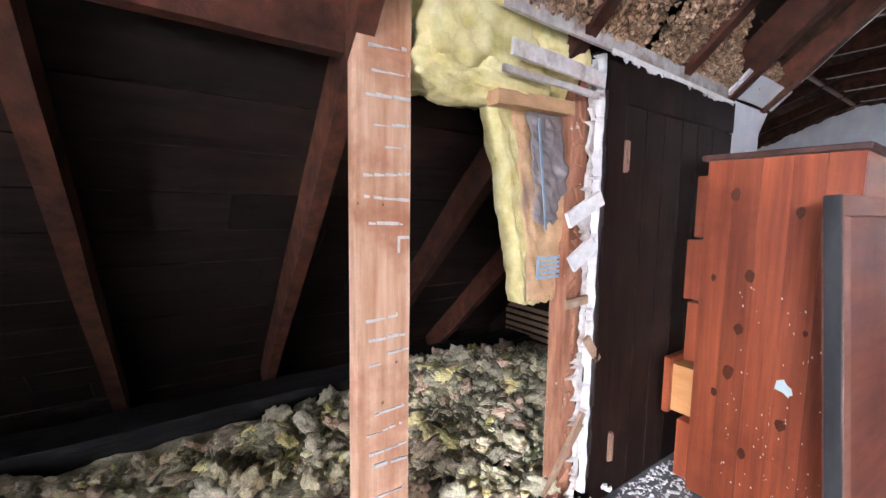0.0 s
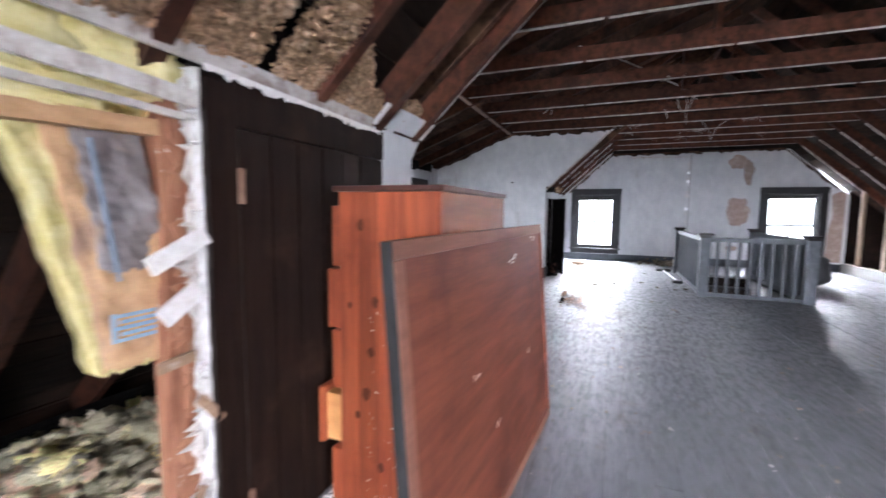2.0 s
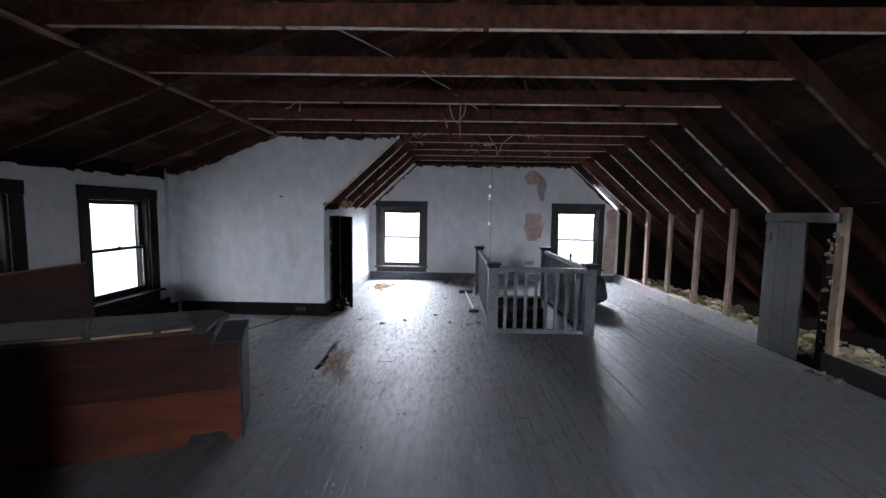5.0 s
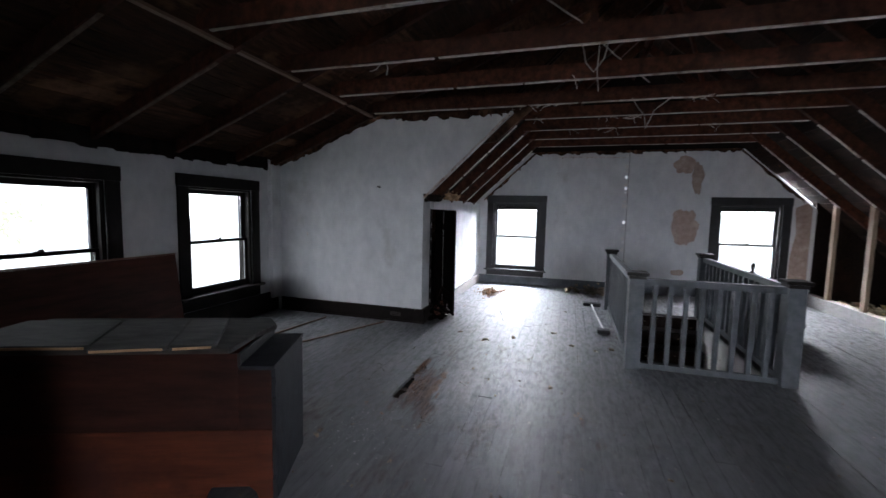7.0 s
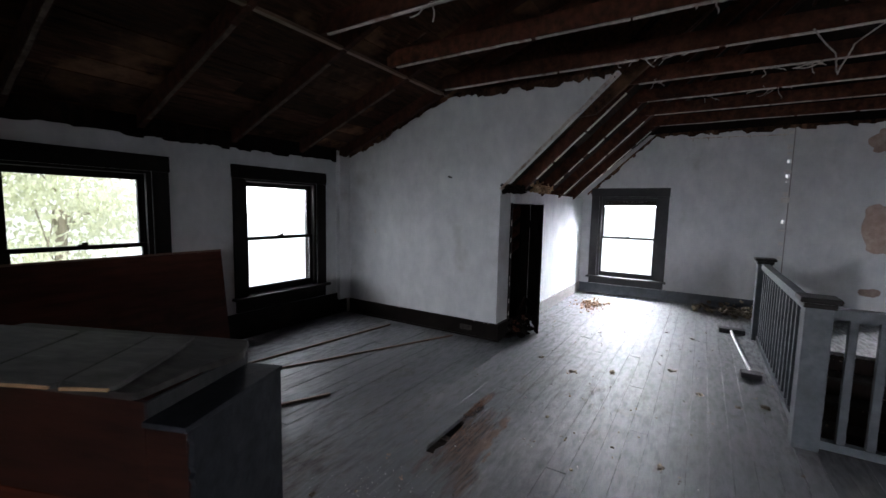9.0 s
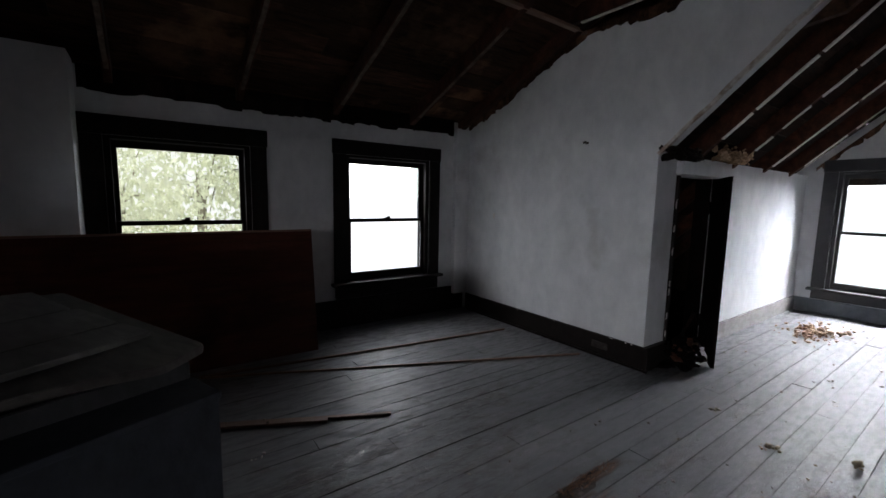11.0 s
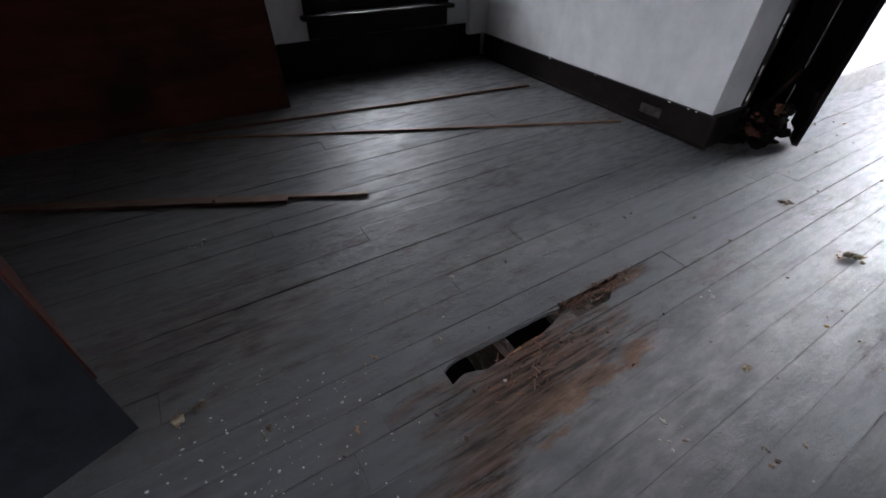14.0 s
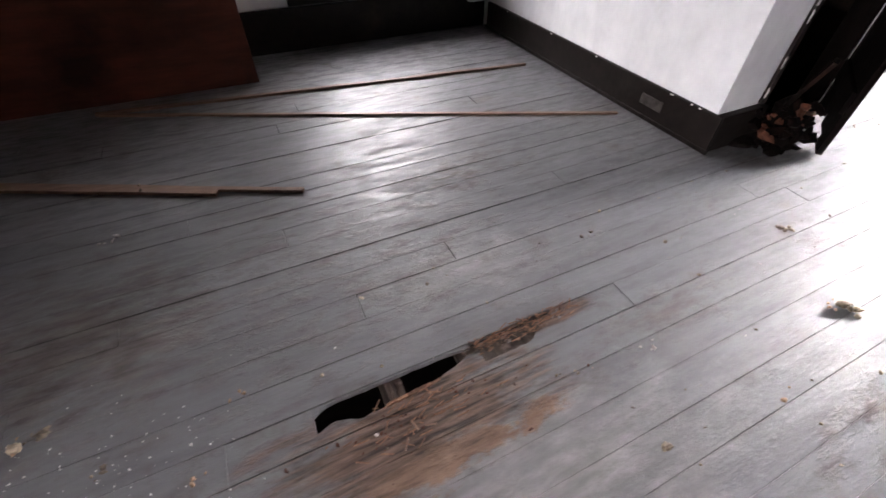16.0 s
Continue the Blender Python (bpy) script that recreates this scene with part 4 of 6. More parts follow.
def rail_run(x0, y0, x1, y1, count):
    d = Vector((x1 - x0, y1 - y0, 0)).normalized()
    a, b = Vector((x0, y0, 0)) + d * 0.066, Vector((x1, y1, 0)) - d * 0.066
    part("handrail", beamm(a + Vector((0, 0, 0.835)), b + Vector((0, 0, 0.835)), 0.065, 0.06, segs=8, wobble=0.002), GREYTRIM, rail)
    part("bottom_rail", beamm(a + Vector((0, 0, 0.035)), b + Vector((0, 0, 0.035)), 0.05, 0.05, segs=8, wobble=0.002), GREYTRIM, rail)
    for i in range(count):
        p = a.lerp(b, (i + 0.75) / (count + 0.5))
        s = 0.02
        part("baluster", boxm(p.x - s, p.x + s, p.y - s, p.y + s, 0.061, 0.804, 0.003), GREYTRIM, rail)


rail_run(RX0, RY1, RX0, RY0, 8)
rail_run(RX0, RY1, RX1, RY1, 16)
rail_run(RX0, RY0, RX1, RY0, 16)

# stairwell below the floor
WELL = (8.20, 10.60, -2.41, -1.31)
sw = bmesh.new()
box(sw, 8.10, WELL[0], WELL[2], WELL[3], -2.9, -0.022)
box(sw, WELL[1], 10.7, WELL[2], WELL[3], -2.9, -0.022)
box(sw, 8.10, 10.7, WELL[2] - 0.1, WELL[2], -2.9, -0.022)
box(sw, 8.10, 10.7, WELL[3], WELL[3] + 0.1, -2.9, -0.022)
struct("wall_stairwell", sw, SHAFT, "white painted stairwell walls", "wall")
stair = thing("stairs", "dark wooden stairs going down", "stairs", kind="structure")
for i in range(11):
    x1 = 10.58 - 0.215 * i
    if x1 - 0.24 < WELL[0]:
        break
    part("tread", boxm(x1 - 0.245, x1, WELL[2] + 0.002, WELL[3] - 0.002, -0.19 * (i + 1) - 0.03, -0.19 * (i + 1), 0.004), DARKTRIM, stair)
    part("riser", boxm(x1 - 0.018, x1, WELL[2] + 0.002, WELL[3] - 0.002, -0.19 * (i + 1), -0.19 * i - 0.031), DARKDOOR, stair)
struct("floor_below", boxm(7.9, 10.9, -2.6, -1.1, -3.0, -2.9), DARKTRIM, "dark floor at the foot of the stairs", "floor")

# ---- low door in the right knee wall ----
kd = thing("door_2", "dark slate-painted low board door in the knee wall, partly broken", "door", kind="structure")
for k in range(3):
    a = 7.85 - 0.185 * k
    part("board", boxm(a - 0.182, a, RIGHT - 0.012, RIGHT + 0.014, 0.012, 1.50, 0.004), SLATE, kd)
part("board", boxm(7.03, 7.16, RIGHT - 0.10, RIGHT - 0.07, 0.05, 1.45, 0.004), DARKDOOR, kd, "dark broken board")
part("head_casing", boxm(6.93, 7.875, RIGHT - 0.016, RIGHT + 0.02, 1.505, 1.605, 0.005), SLATE, kd)
part("latch", boxm(7.755, 7.80, RIGHT + 0.0145, RIGHT + 0.03, 1.28, 1.38, 0.004), BLACKP, kd, "small dark latch plate")

# ---- floor hole and boards ----
BW = 0.1085
Y0 = 0.563 - 50 * BW
HOLE = (6.77, 7.40, 0.575, 0.668)
struct("floor", pierced(bmesh.new(), [[(BACK, RIGHT), (FAR, RIGHT), (FAR, 3.37), (BACK, 3.37)]],
       [(HOLE[0] - 0.06, HOLE[1] + 0.1, HOLE[2] - 0.02, HOLE[3] + 0.02), (WELL[0], WELL[1], WELL[2], WELL[3])], -0.03,
       lambda u, w, d: (u, w, -0.022 + d)), DARKDOOR, "grey-painted worn plank floor with a rotten hole", "floor")

# ---- loose matter ----
_t = (1 + 5 ** 0.5) / 2
ICO_V = np.array([(-1, _t, 0), (1, _t, 0), (-1, -_t, 0), (1, -_t, 0), (0, -1, _t), (0, 1, _t), (0, -1, -_t), (0, 1, -_t), (_t, 0, -1), (_t, 0, 1), (-_t, 0, -1), (-_t, 0, 1)]) / 1.9
ICO_F = ((0, 11, 5), (0, 5, 1), (0, 1, 7), (0, 7, 10), (0, 10, 11), (1, 5, 9), (5, 11, 4), (11, 10, 2), (10, 7, 6), (7, 1, 8),
         (3, 9, 4), (3, 4, 2), (3, 2, 6), (3, 6, 8), (3, 8, 9), (4, 9, 5), (2, 4, 11), (6, 2, 10), (8, 6, 7), (9, 8, 1))


def chunks(name, count, where, size, material, seed, flat=0.6, parent=None, ragged_by=0.45):
    """One mesh of many torn lumps; where(r) gives the place, size the least and greatest radius."""
    r, nr = random.Random(seed), np.random.RandomState(seed)
    verts, faces = [], []
    for _ in range(count):
        p = where(r)
        if p is None:
            continue
        s = r.uniform(*size) * r.choice((0.6, 0.8, 1.0, 1.0, 1.35))
        v = ICO_V * (1 + nr.uniform(-ragged_by, ragged_by, (12, 1))) * s * np.array([r.uniform(0.6, 1.4), r.uniform(0.6, 1.4), flat * r.uniform(0.6, 1.3)])
        rot = np.array(Euler((r.uniform(-0.6, 0.6), r.uniform(-0.6, 0.6), r.uniform(0, 6.28))).to_matrix())
        v = v @ rot.T + np.array(p)
        base = len(verts)
        verts.extend(map(tuple, v))
        faces.extend(tuple(i + base for i in f) for f in ICO_F)
    me = bpy.data.meshes.new(name)
    me.from_pydata(verts, [], faces)
    me.materials.append(material)
    ob = new(name, me)
    if parent is not None:
        ob.parent = parent
    return ob


def make_flocs(count, cuts, seed):
    """Unit shapes of torn soft tufts, as vertex arrays that share one set of faces."""
    shapes = []
    for k in range(count):
        bm = bmesh.new()
        bmesh.ops.create_icosphere(bm, subdivisions=cuts, radius=1.0)
        for v in bm.verts:
            d = v.co.normalized()
            q = d + Vector((seed + 7.3 * k, 0, 0))
            s = 0.95 + 0.55 * noise.noise(q * 1.5) + 0.6 * noise.noise(q * 3.2) + 0.4 * noise.noise(q * 6.5)
            v.co = d * max(0.25, s)
        bm.verts.ensure_lookup_table()
        shapes.append(np.array([tuple(v.co) for v in bm.verts]))
        faces = [tuple(v.index for v in f.verts) for f in bm.faces]
        bm.free()
    return shapes, np.array(faces)


FLOC_FINE, FLOC_SMALL = make_flocs(14, 3, 1.0), make_flocs(14, 2, 5.0)


def flocs(name, count, where, size, material, seed, flat=0.6, kinds=FLOC_SMALL, power=2.0, lean=0.7):
    """One mesh of soft torn tufts with smooth shading."""
    r = random.Random(seed)
    shapes, faces = kinds
    vs, fs, base = [], [], 0
    for _ in range(count):
        p = where(r)
        s = size[0] + (size[1] - size[0]) * r.random() ** power
        v = r.choice(shapes) * s * np.array([r.uniform(0.7, 1.5), r.uniform(0.6, 1.1), flat * r.uniform(0.6, 1.4)])
        rot = np.array(Euler((r.uniform(-lean, lean), r.uniform(-lean, lean), r.uniform(0, 6.28))).to_matrix())
        vs.append(v @ rot.T + np.array(p))
        fs.append(faces + base)
        base += len(v)
    me = bpy.data.meshes.new(name)
    me.from_pydata(np.concatenate(vs).tolist(), [], np.concatenate(fs).tolist())
    me.polygons.foreach_set("use_smooth", [True] * len(me.polygons))
    me.materials.append(material)
    return new(name, me)


def heap(x, y):
    """Height of the loose insulation over the near eave floor."""
    h = 0.015 + 0.05 * (0.5 + noise.noise(Vector((x * 1.6, y * 1.6, 3.0)))) + 0.03 * noise.noise(Vector((x * 5, y * 5, 1.0)))
    h += 0.15 * math.exp(-((x - 2.25) ** 2 / 0.5 + (y - 2.1) ** 2 / 0.2))
    return h


def sheet(x0, x1, y0, y1, step, height):
    bm = bmesh.new()
    nx, ny = int((x1 - x0) / step), int((y1 - y0) / step)
    rows = [[bm.verts.new((x0 + (x1 - x0) * i / nx, y0 + (y1 - y0) * j / ny, height(x0 + (x1 - x0) * i / nx, y0 + (y1 - y0) * j / ny))) for j in range(ny + 1)] for i in range(nx + 1)]
    for i in range(nx):
        for j in range(ny):
            bm.faces.new((rows[i][j], rows[i + 1][j], rows[i + 1][j + 1], rows[i][j + 1]))
    return bm


bed = tagged(part("insulation_bed", sheet(BACK + 0.02, 3.18, 1.26, 2.6, 0.03, lambda x, y: heap(x, y) - 0.03 + 0.012 * noise.noise(Vector((x * 19, y * 19, 0)))), FLUFF),
             "torn grey-yellow insulation spread over the eave floor", "insulation", "", "stuff")


def on_heap(r, x0, x1, rise):
    while True:
        x = r.uniform(x0, x1)
        y = 1.25 + (1.1 + 0.14 * max(0.0, min(1.0, x - 1.1))) * r.random() ** 1.1
        if noise.noise(Vector((x * 2.6, y * 2.6, 9.0))) > -0.28 - 0.35 * r.random():
            return (x, y, heap(x, y) - 0.012 + r.random() ** 2 * rise)


loose = flocs("insulation_lumps", 3600, lambda r: on_heap(r, 0.1, 3.1, 0.03), (0.006, 0.024), FLUFF, 5, 0.55, FLOC_SMALL, 1.5, 0.9)
tagged(loose, "crumbled yellow, grey and pink insulation lumps", "insulation", "", "stuff")
tufts = flocs("insulation_tufts", 1150, lambda r: on_heap(r, 0.2, 2.8, 0.04), (0.018, 0.066), FLUFF, 15, 0.5, FLOC_FINE, 2.0, 0.7)
tagged(tufts, "large torn yellow tufts of insulation", "insulation", "", "stuff")
right_bed = chunks("insulation_lumps", 1500, lambda r: (r.uniform(4.5, 12.2), r.uniform(-5.3, -4.58), 0.03 + r.random() * 0.09), (0.02, 0.06), FLUFF, 6, 0.6)
tagged(right_bed, "crumbled insulation behind the bare studs", "insulation", "", "stuff")

# ---- gutted knee wall beside the start ----
gut = thing("wall_knee_gutted", "gutted knee wall with bare stud and torn plaster", "wall", kind="structure")
stud = part("stud", beamm((1.262, 1.275, -0.03), (1.262, 1.275, 1.72), 0.152, 0.055, (0, 1, 0), 12, 0.002, 2), STUD, gut, "bare orange pine stud with white plaster marks")
marks = bmesh.new()
mr = random.Random(3)
for z, a, b in ((1.56, 0.1, 0.4), (1.49, 0.2, 0.9), (1.43, 0.25, 0.95), (1.37, 0.15, 0.98), (1.30, 0.3, 0.95), (1.245, 0.5, 0.9), (1.175, 0.1, 0.98), (1.115, 0.12, 0.97), (1.05, 0.2, 0.85),
                (0.80, 0.15, 0.75), (0.745, 0.2, 0.9), (0.70, 0.55, 0.98), (0.68, 0.2, 0.5), (0.54, 0.3, 0.9), (0.49, 0.15, 0.85), (0.43, 0.2, 0.95), (0.39, 0.3, 0.97), (0.30, 0.1, 0.9), (0.22, 0.2, 0.95), (0.14, 0.1, 0.8)):
    x = 1.186 + 0.152 * a
    tilt = mr.uniform(-0.06, 0.10)
    while x < 1.186 + 0.152 * b:
        e = min(x + mr.uniform(0.012, 0.05), 1.186 + 0.152 * b)
        zz = z + (x - 1.26) * tilt
        t = mr.uniform(0.0045, 0.0105)
        prism(marks, [(x, zz), (e, zz + (e - x) * tilt + mr.uniform(-0.001, 0.001)), (e, zz + t * mr.uniform(0.6, 1)), (x, zz + t)], 0.004, on_y(1.2475, -1))
        x = e + mr.choice((0, 0, 0.004, 0.012))
prism(marks, [(1.30, 0.975), (1.307, 0.975), (1.307, 1.012), (1.334, 1.012), (1.334, 1.02), (1.30, 1.02)], 0.003, on_y(1.2475, -1))
part("plaster_marks", marks, PAINTWHITE, gut, "white plaster streaks on the stud")
part("top_plate", beamm((BACK, 1.335, 1.57), (1.25, 1.335, 1.562), 0.045, 0.165, (0, 0, 1), 18, 0.003, 4), RAFTER, gut)
part("post", beamm((1.985, 1.215, -0.03), (1.985, 1.215, 1.50), 0.125, 0.07, (0, 1, 0), 10, 0.003, 5), REDPOST, gut, "red-brown post with plaster crumbs")
part("header", beamm((1.58, 1.20, 1.415), (1.92, 1.20, 1.43), 0.05, 0.042, (0, 0, 1), 6, 0.002, 6), BARE, gut, "bare orange header")


def torn(name, x0, x1, zs, ragl, ragr, y, depth, material, parent, seed, label=""):
    """An upright strip of plaster with torn sides."""
    bm = bmesh.new()
    r = random.Random(seed)
    n = len(zs)
    lo = [(x0 + r.uniform(-ragl, ragl), z) for z in zs]
    hi = [(x1 + r.uniform(-ragr, ragr), z) for z in zs]
    for k in range(n - 1):
        prism(bm, [lo[k], hi[k], hi[k + 1], lo[k + 1]], depth * r.uniform(0.8, 1.1), on_y(y, -1))
    return part(name, bm, material, parent, label)




def crumbling(name, x, z0, z1, reach, y, depth, step, material, seed, label):
    """A broken edge of plaster: short crumbs of uneven reach, one above the other."""
    bm, r, z = bmesh.new(), random.Random(seed), z0
    while z < z1:
        h = step * r.uniform(0.4, 1.7)
        a, b = reach * (0.25 + 1.1 * r.random() ** 2.2), reach * (0.2 + 1.0 * r.random() ** 2.2)
        if r.random() < 0.88:
            prism(bm, [(x - a, z + h * r.uniform(0, 0.3)), (x + r.uniform(-0.001, 0.002), z), (x + r.uniform(-0.001, 0.002), z + h), (x - b, z + h * r.uniform(0.7, 1.05))], depth * r.uniform(0.5, 1.15), on_y(y, -1))
        z += h
    return part(name, bm, material, gut, label)


def ragged_strip(name, x, z0, z1, reach, y, depth, step, material, seed, label):
    """A broken upright edge: straight on one side, torn on the other."""
    bm, r, rows, z = bmesh.new(), random.Random(seed), [], z0
    while z < z1:
        t = 0.35 + 0.5 * noise.noise(Vector((z * 9, seed, 0))) + 0.35 * noise.noise(Vector((z * 31, seed, 5))) + (0.7 * r.random() if r.random() < 0.14 else 0)
        w = reach * max(0.12, t)
        d = depth * (1 + 0.3 * noise.noise(Vector((z * 17, seed, 9))))
        rows.append([bm.verts.new(p) for p in ((x - w, y, z), (x - w * 0.8, y - d * 0.8, z), (x - w * 0.3, y - d, z), (x, y - d, z), (x, y, z))])
        z += step * r.uniform(0.5, 1.4)
    for p, q in zip(rows, rows[1:]):
        for k in range(5):
            bm.faces.new((p[k], p[(k + 1) % 5], q[(k + 1) % 5], q[k]))
    bm.faces.new(rows[0][::-1])
    bm.faces.new(rows[-1])
    return part(name, bm, material, gut, label)


ragged_strip("plaster_edge", 2.006, 0.08, 1.61, 0.036, 1.150, 0.026, 0.007, PAINTWHITE, 4, "torn white plaster edge")
ragged_strip("plaster_edge", 2.003, 0.08, 1.60, 0.062, 1.168, 0.014, 0.010, LIME, 5, "torn dusty plaster edge")
crumbling("plaster_key", 1.970, 0.12, 1.50, 0.036, 1.180, 0.010, 0.05, REDPOST, 8, "broken lath ends")
torn("black_edge", 2.006, 2.014, [0.14 + 0.09 * k for k in range(16)], 0.001, 0.003, 1.145, 0.03, IRON, gut, 9)
for k, (x0, z0, x1, z1, w) in enumerate(((1.55, 1.655, 2.90, 1.625, 0.055), (1.58, 1.535, 1.99, 1.515, 0.045), (1.55, 1.472, 1.96, 1.462, 0.018), (1.84, 1.06, 2.0, 1.14, 0.05),
                                         (1.87, 0.92, 1.97, 0.985, 0.055), (1.85, 0.79, 1.95, 0.80, 0.03), (1.97, 0.66, 2.03, 0.575, 0.03), (1.82, 0.20, 1.96, 0.40, 0.022), (1.78, 0.16, 1.96, 0.36, 0.012))):
    part("lath", beamm((x0, 1.125, z0), (x1, 1.118, z1), 0.012, w, (0, 0, 1), 14, 0.004, k + 50), PAINTWHITE if k in (3, 4) else (LIME if k < 3 else LATH), gut, "broken plaster-stained lath")
part("sill_board", beamm((0.2, 1.44, 0.03), (1.92, 1.44, 0.03), 0.06, 0.05, segs=12, wobble=0.004, seed=7), RAFTER, gut)
part("eave_beam", beamm((BACK, 2.58, 0.045), (3.2, 2.60, 0.05), 0.24, 0.12, segs=40, wobble=0.012, seed=8), CHAR, gut, "charred black eave beam")
for k in range(6):
    part("lath", beamm((3.17, 1.9, 0.06 + 0.052 * k), (3.17, 2.75, 0.06 + 0.052 * k), 0.01, 0.03, segs=5, wobble=0.003, seed=k), LATH, gut)
rubble = chunks("plaster_rubble", 130, lambda r: (r.uniform(1.7, 2.1), r.uniform(1.03, 1.2), 0.008 + 0.10 * r.random() ** 3), (0.008, 0.035), PAINTWHITE, 21, 0.6)
tagged(rubble, "white broken plaster at the foot of the post", "rubble", "", "stuff")
dust = chunks("plaster_rubble", 520, lambda r: (r.uniform(2.0, 2.6), r.uniform(0.95, 1.12), 0.003), (0.002, 0.009), PAINTWHITE, 22, 0.5)
tagged(dust, "white plaster crumbs on the floor by the closet door", "rubble", "", "stuff")

# closet door
cd = thing("door_3", "near-black board closet door, shut, with rusty hinges", "door", kind="structure")
part("jamb", boxm(2.015, 2.118, 1.112, 1.15, 0.0, 1.585, 0.003), DARKDOOR, cd)
part("head_casing", boxm(2.119, 2.998, 1.1155, 1.15, 1.465, 1.60, 0.003), DARKDOOR, cd)
part("worn_edge", boxm(2.1195, 2.1265, 1.119, 1.13, 0.03, 1.458, 0.001), GREYBOARD, cd, "worn pale edge along the hinge side")
xs = [2.128, 2.26, 2.39, 2.53, 2.66, 2.80, 2.996]
for a, b in zip(xs, xs[1:]):
    part("board", boxm(a, b - 0.005, 1.1185, 1.15, 0.02, 1.46, 0.0015), DARKDOOR, cd)
for z in (0.225, 1.285):
    part("hinge", box(boxm(2.112, 2.134, 1.104, 1.121, z - 0.055, z + 0.055, 0.003), 2.118, 2.128, 1.098, 1.105, z - 0.05, z + 0.05), MOULD, cd, "rusty brown hinge")
struct("wall_knee_door_back", boxm(2.0, 3.0, 1.152, 1.18, -0.02, 1.62), DARKBOARDS, "dark boards behind the closet door", "wall")

# ---- insulation batts ----


def lump(centre, radii, material, seed, amp=0.25, freq=4.0, cuts=5):
    bm = bmesh.new()
    bmesh.ops.create_icosphere(bm, subdivisions=cuts, radius=1.0)
    for v in bm.verts:
        d = v.co.normalized()
        s = 1 + amp * noise.noise(d * freq * 0.5 + Vector((seed, 0, 0))) + amp * 0.45 * noise.noise(d * freq * 2 + Vector((0, seed, 0))) + amp * 0.2 * noise.noise(d * freq * 7)
        e = Vector([abs(c) ** 0.75 * (1 if c > 0 else -1) for c in d])
        v.co = Vector(centre) + Vector((e.x * radii[0], e.y * radii[1], e.z * radii[2])) * s
    for f in bm.faces:
        f.smooth = True
    return bm


def under_roof(bm):
    """Presses the soft stuff flat against the roof boards."""
    for v in bm.verts:
        v.co.z = min(v.co.z, left_roof(v.co.y) + LIFT - 0.01)
    return bm


batt = thing("insulation_batt", "yellow fibreglass batt bulging from the roof slope", "insulation")
part("wool", under_roof(lump((1.60, 1.33, 1.63), (0.25, 0.15, 0.19), YELLOW, 3.3, 0.30, 3.0)), YELLOW, batt)
part("wool", under_roof(lump((1.63, 1.30, 1.50), (0.24, 0.12, 0.085), YELLOW, 5.1, 0.30, 3.0)), YELLOW, batt)
part("wool", under_roof(lump((1.84, 1.28, 1.58), (0.17, 0.11, 0.11), YELLOW, 7.3, 0.30, 3.4)), YELLOW, batt)


def hanging(x0, x1, z0, z1, y, material, skew, bulge, seed, depth):
    bm = bmesh.new()
    nx, nz = 22, 52
    front, back = [], []
    for j in range(nz + 1):
        f, b = [], []
        for i in range(nx + 1):
            u, w = i / nx, j / nz
            rag = 0.012 * noise.noise(Vector((u * 6, w * 9, seed)))
            x = x0 + (x1 - x0) * u + skew * (1 - w) + rag
            z = z0 + (z1 - z0) * w + (0.025 * noise.noise(Vector((u * 9, seed, 0))) if j == 0 else 0)
            fold = 0.014 * noise.noise(Vector((u * 3.0, w * 7, seed + 3))) + 0.009 * noise.noise(Vector((u * 6 + w * 5, w * 14, seed))) + 0.003 * noise.noise(Vector((u * 22, w * 34, seed)))
            yy = y - bulge * math.sin(math.pi * w) * 0.5 + fold
            f.append(bm.verts.new((x, yy, z)))
            b.append(bm.verts.new((x, yy + depth, z)))
        front.append(f)
        back.append(b)
    for j in range(nz):
        for i in range(nx):
            bm.faces.new((front[j][i], front[j][i + 1], front[j + 1][i + 1], front[j + 1][i]))
            bm.faces.new((back[j][i], back[j + 1][i], back[j + 1][i + 1], back[j][i + 1]))
        bm.faces.new((front[j][0], front[j + 1][0], back[j + 1][0], back[j][0]))
        bm.faces.new((front[j][nx], back[j][nx], back[j + 1][nx], front[j + 1][nx]))
    for i in range(nx):
        bm.faces.new((front[0][i], back[0][i], back[0][i + 1], front[0][i + 1]))
        bm.faces.new((front[nz][i], front[nz][i + 1], back[nz][i + 1], back[nz][i]))
    for f in bm.faces:
        f.smooth = True
    return bm


hang = thing("hanging_batt", "paper-faced insulation batt hanging torn from the wall", "insulation")
part("wool", hanging(1.622, 1.80, 0.775, 1.45, 1.245, YELLOW, 0.165, 0.03, 2.0, 0.08), YELLOW, hang, "yellow fibreglass wool")
paper = part("paper_face", hanging(1.686, 1.90, 0.785, 1.42, 1.232, KRAFT, 0.10, 0.035, 5.0, 0.004), KRAFT, hang, "torn brown kraft paper")
part("grey_backing", hanging(1.735, 1.895, 1.05, 1.405, 1.214, FOIL, 0.045, 0.035, 5.0, 0.003), FOIL, paper, "faded grey paper")
ink = bmesh.new()
for k in range(5):
    box(ink, 1.80 + 0.012 * (k % 2), 1.90, 1.196, 1.199, 0.868 + 0.016 * k, 0.877 + 0.016 * k)
box(ink, 1.79, 1.802, 1.196, 1.199, 0.868, 0.945)
part("print", ink, BLUEINK, paper, "faded blue printed bars")
part("stripe", beamm((1.765, 1.190, 1.38), (1.805, 1.178, 1.03), 0.008, 0.003, (0, 1, 0), 12, 0.002), BLUEINK, paper, "thin blue stripe")


def slope_spot(r, x0, x1, top):
    x = r.uniform(x0, x1)
    y = NEARWALL - r.random() ** 1.3 * top(x)
    return (x, y, left_roof(y) + r.uniform(0.0, 0.07))


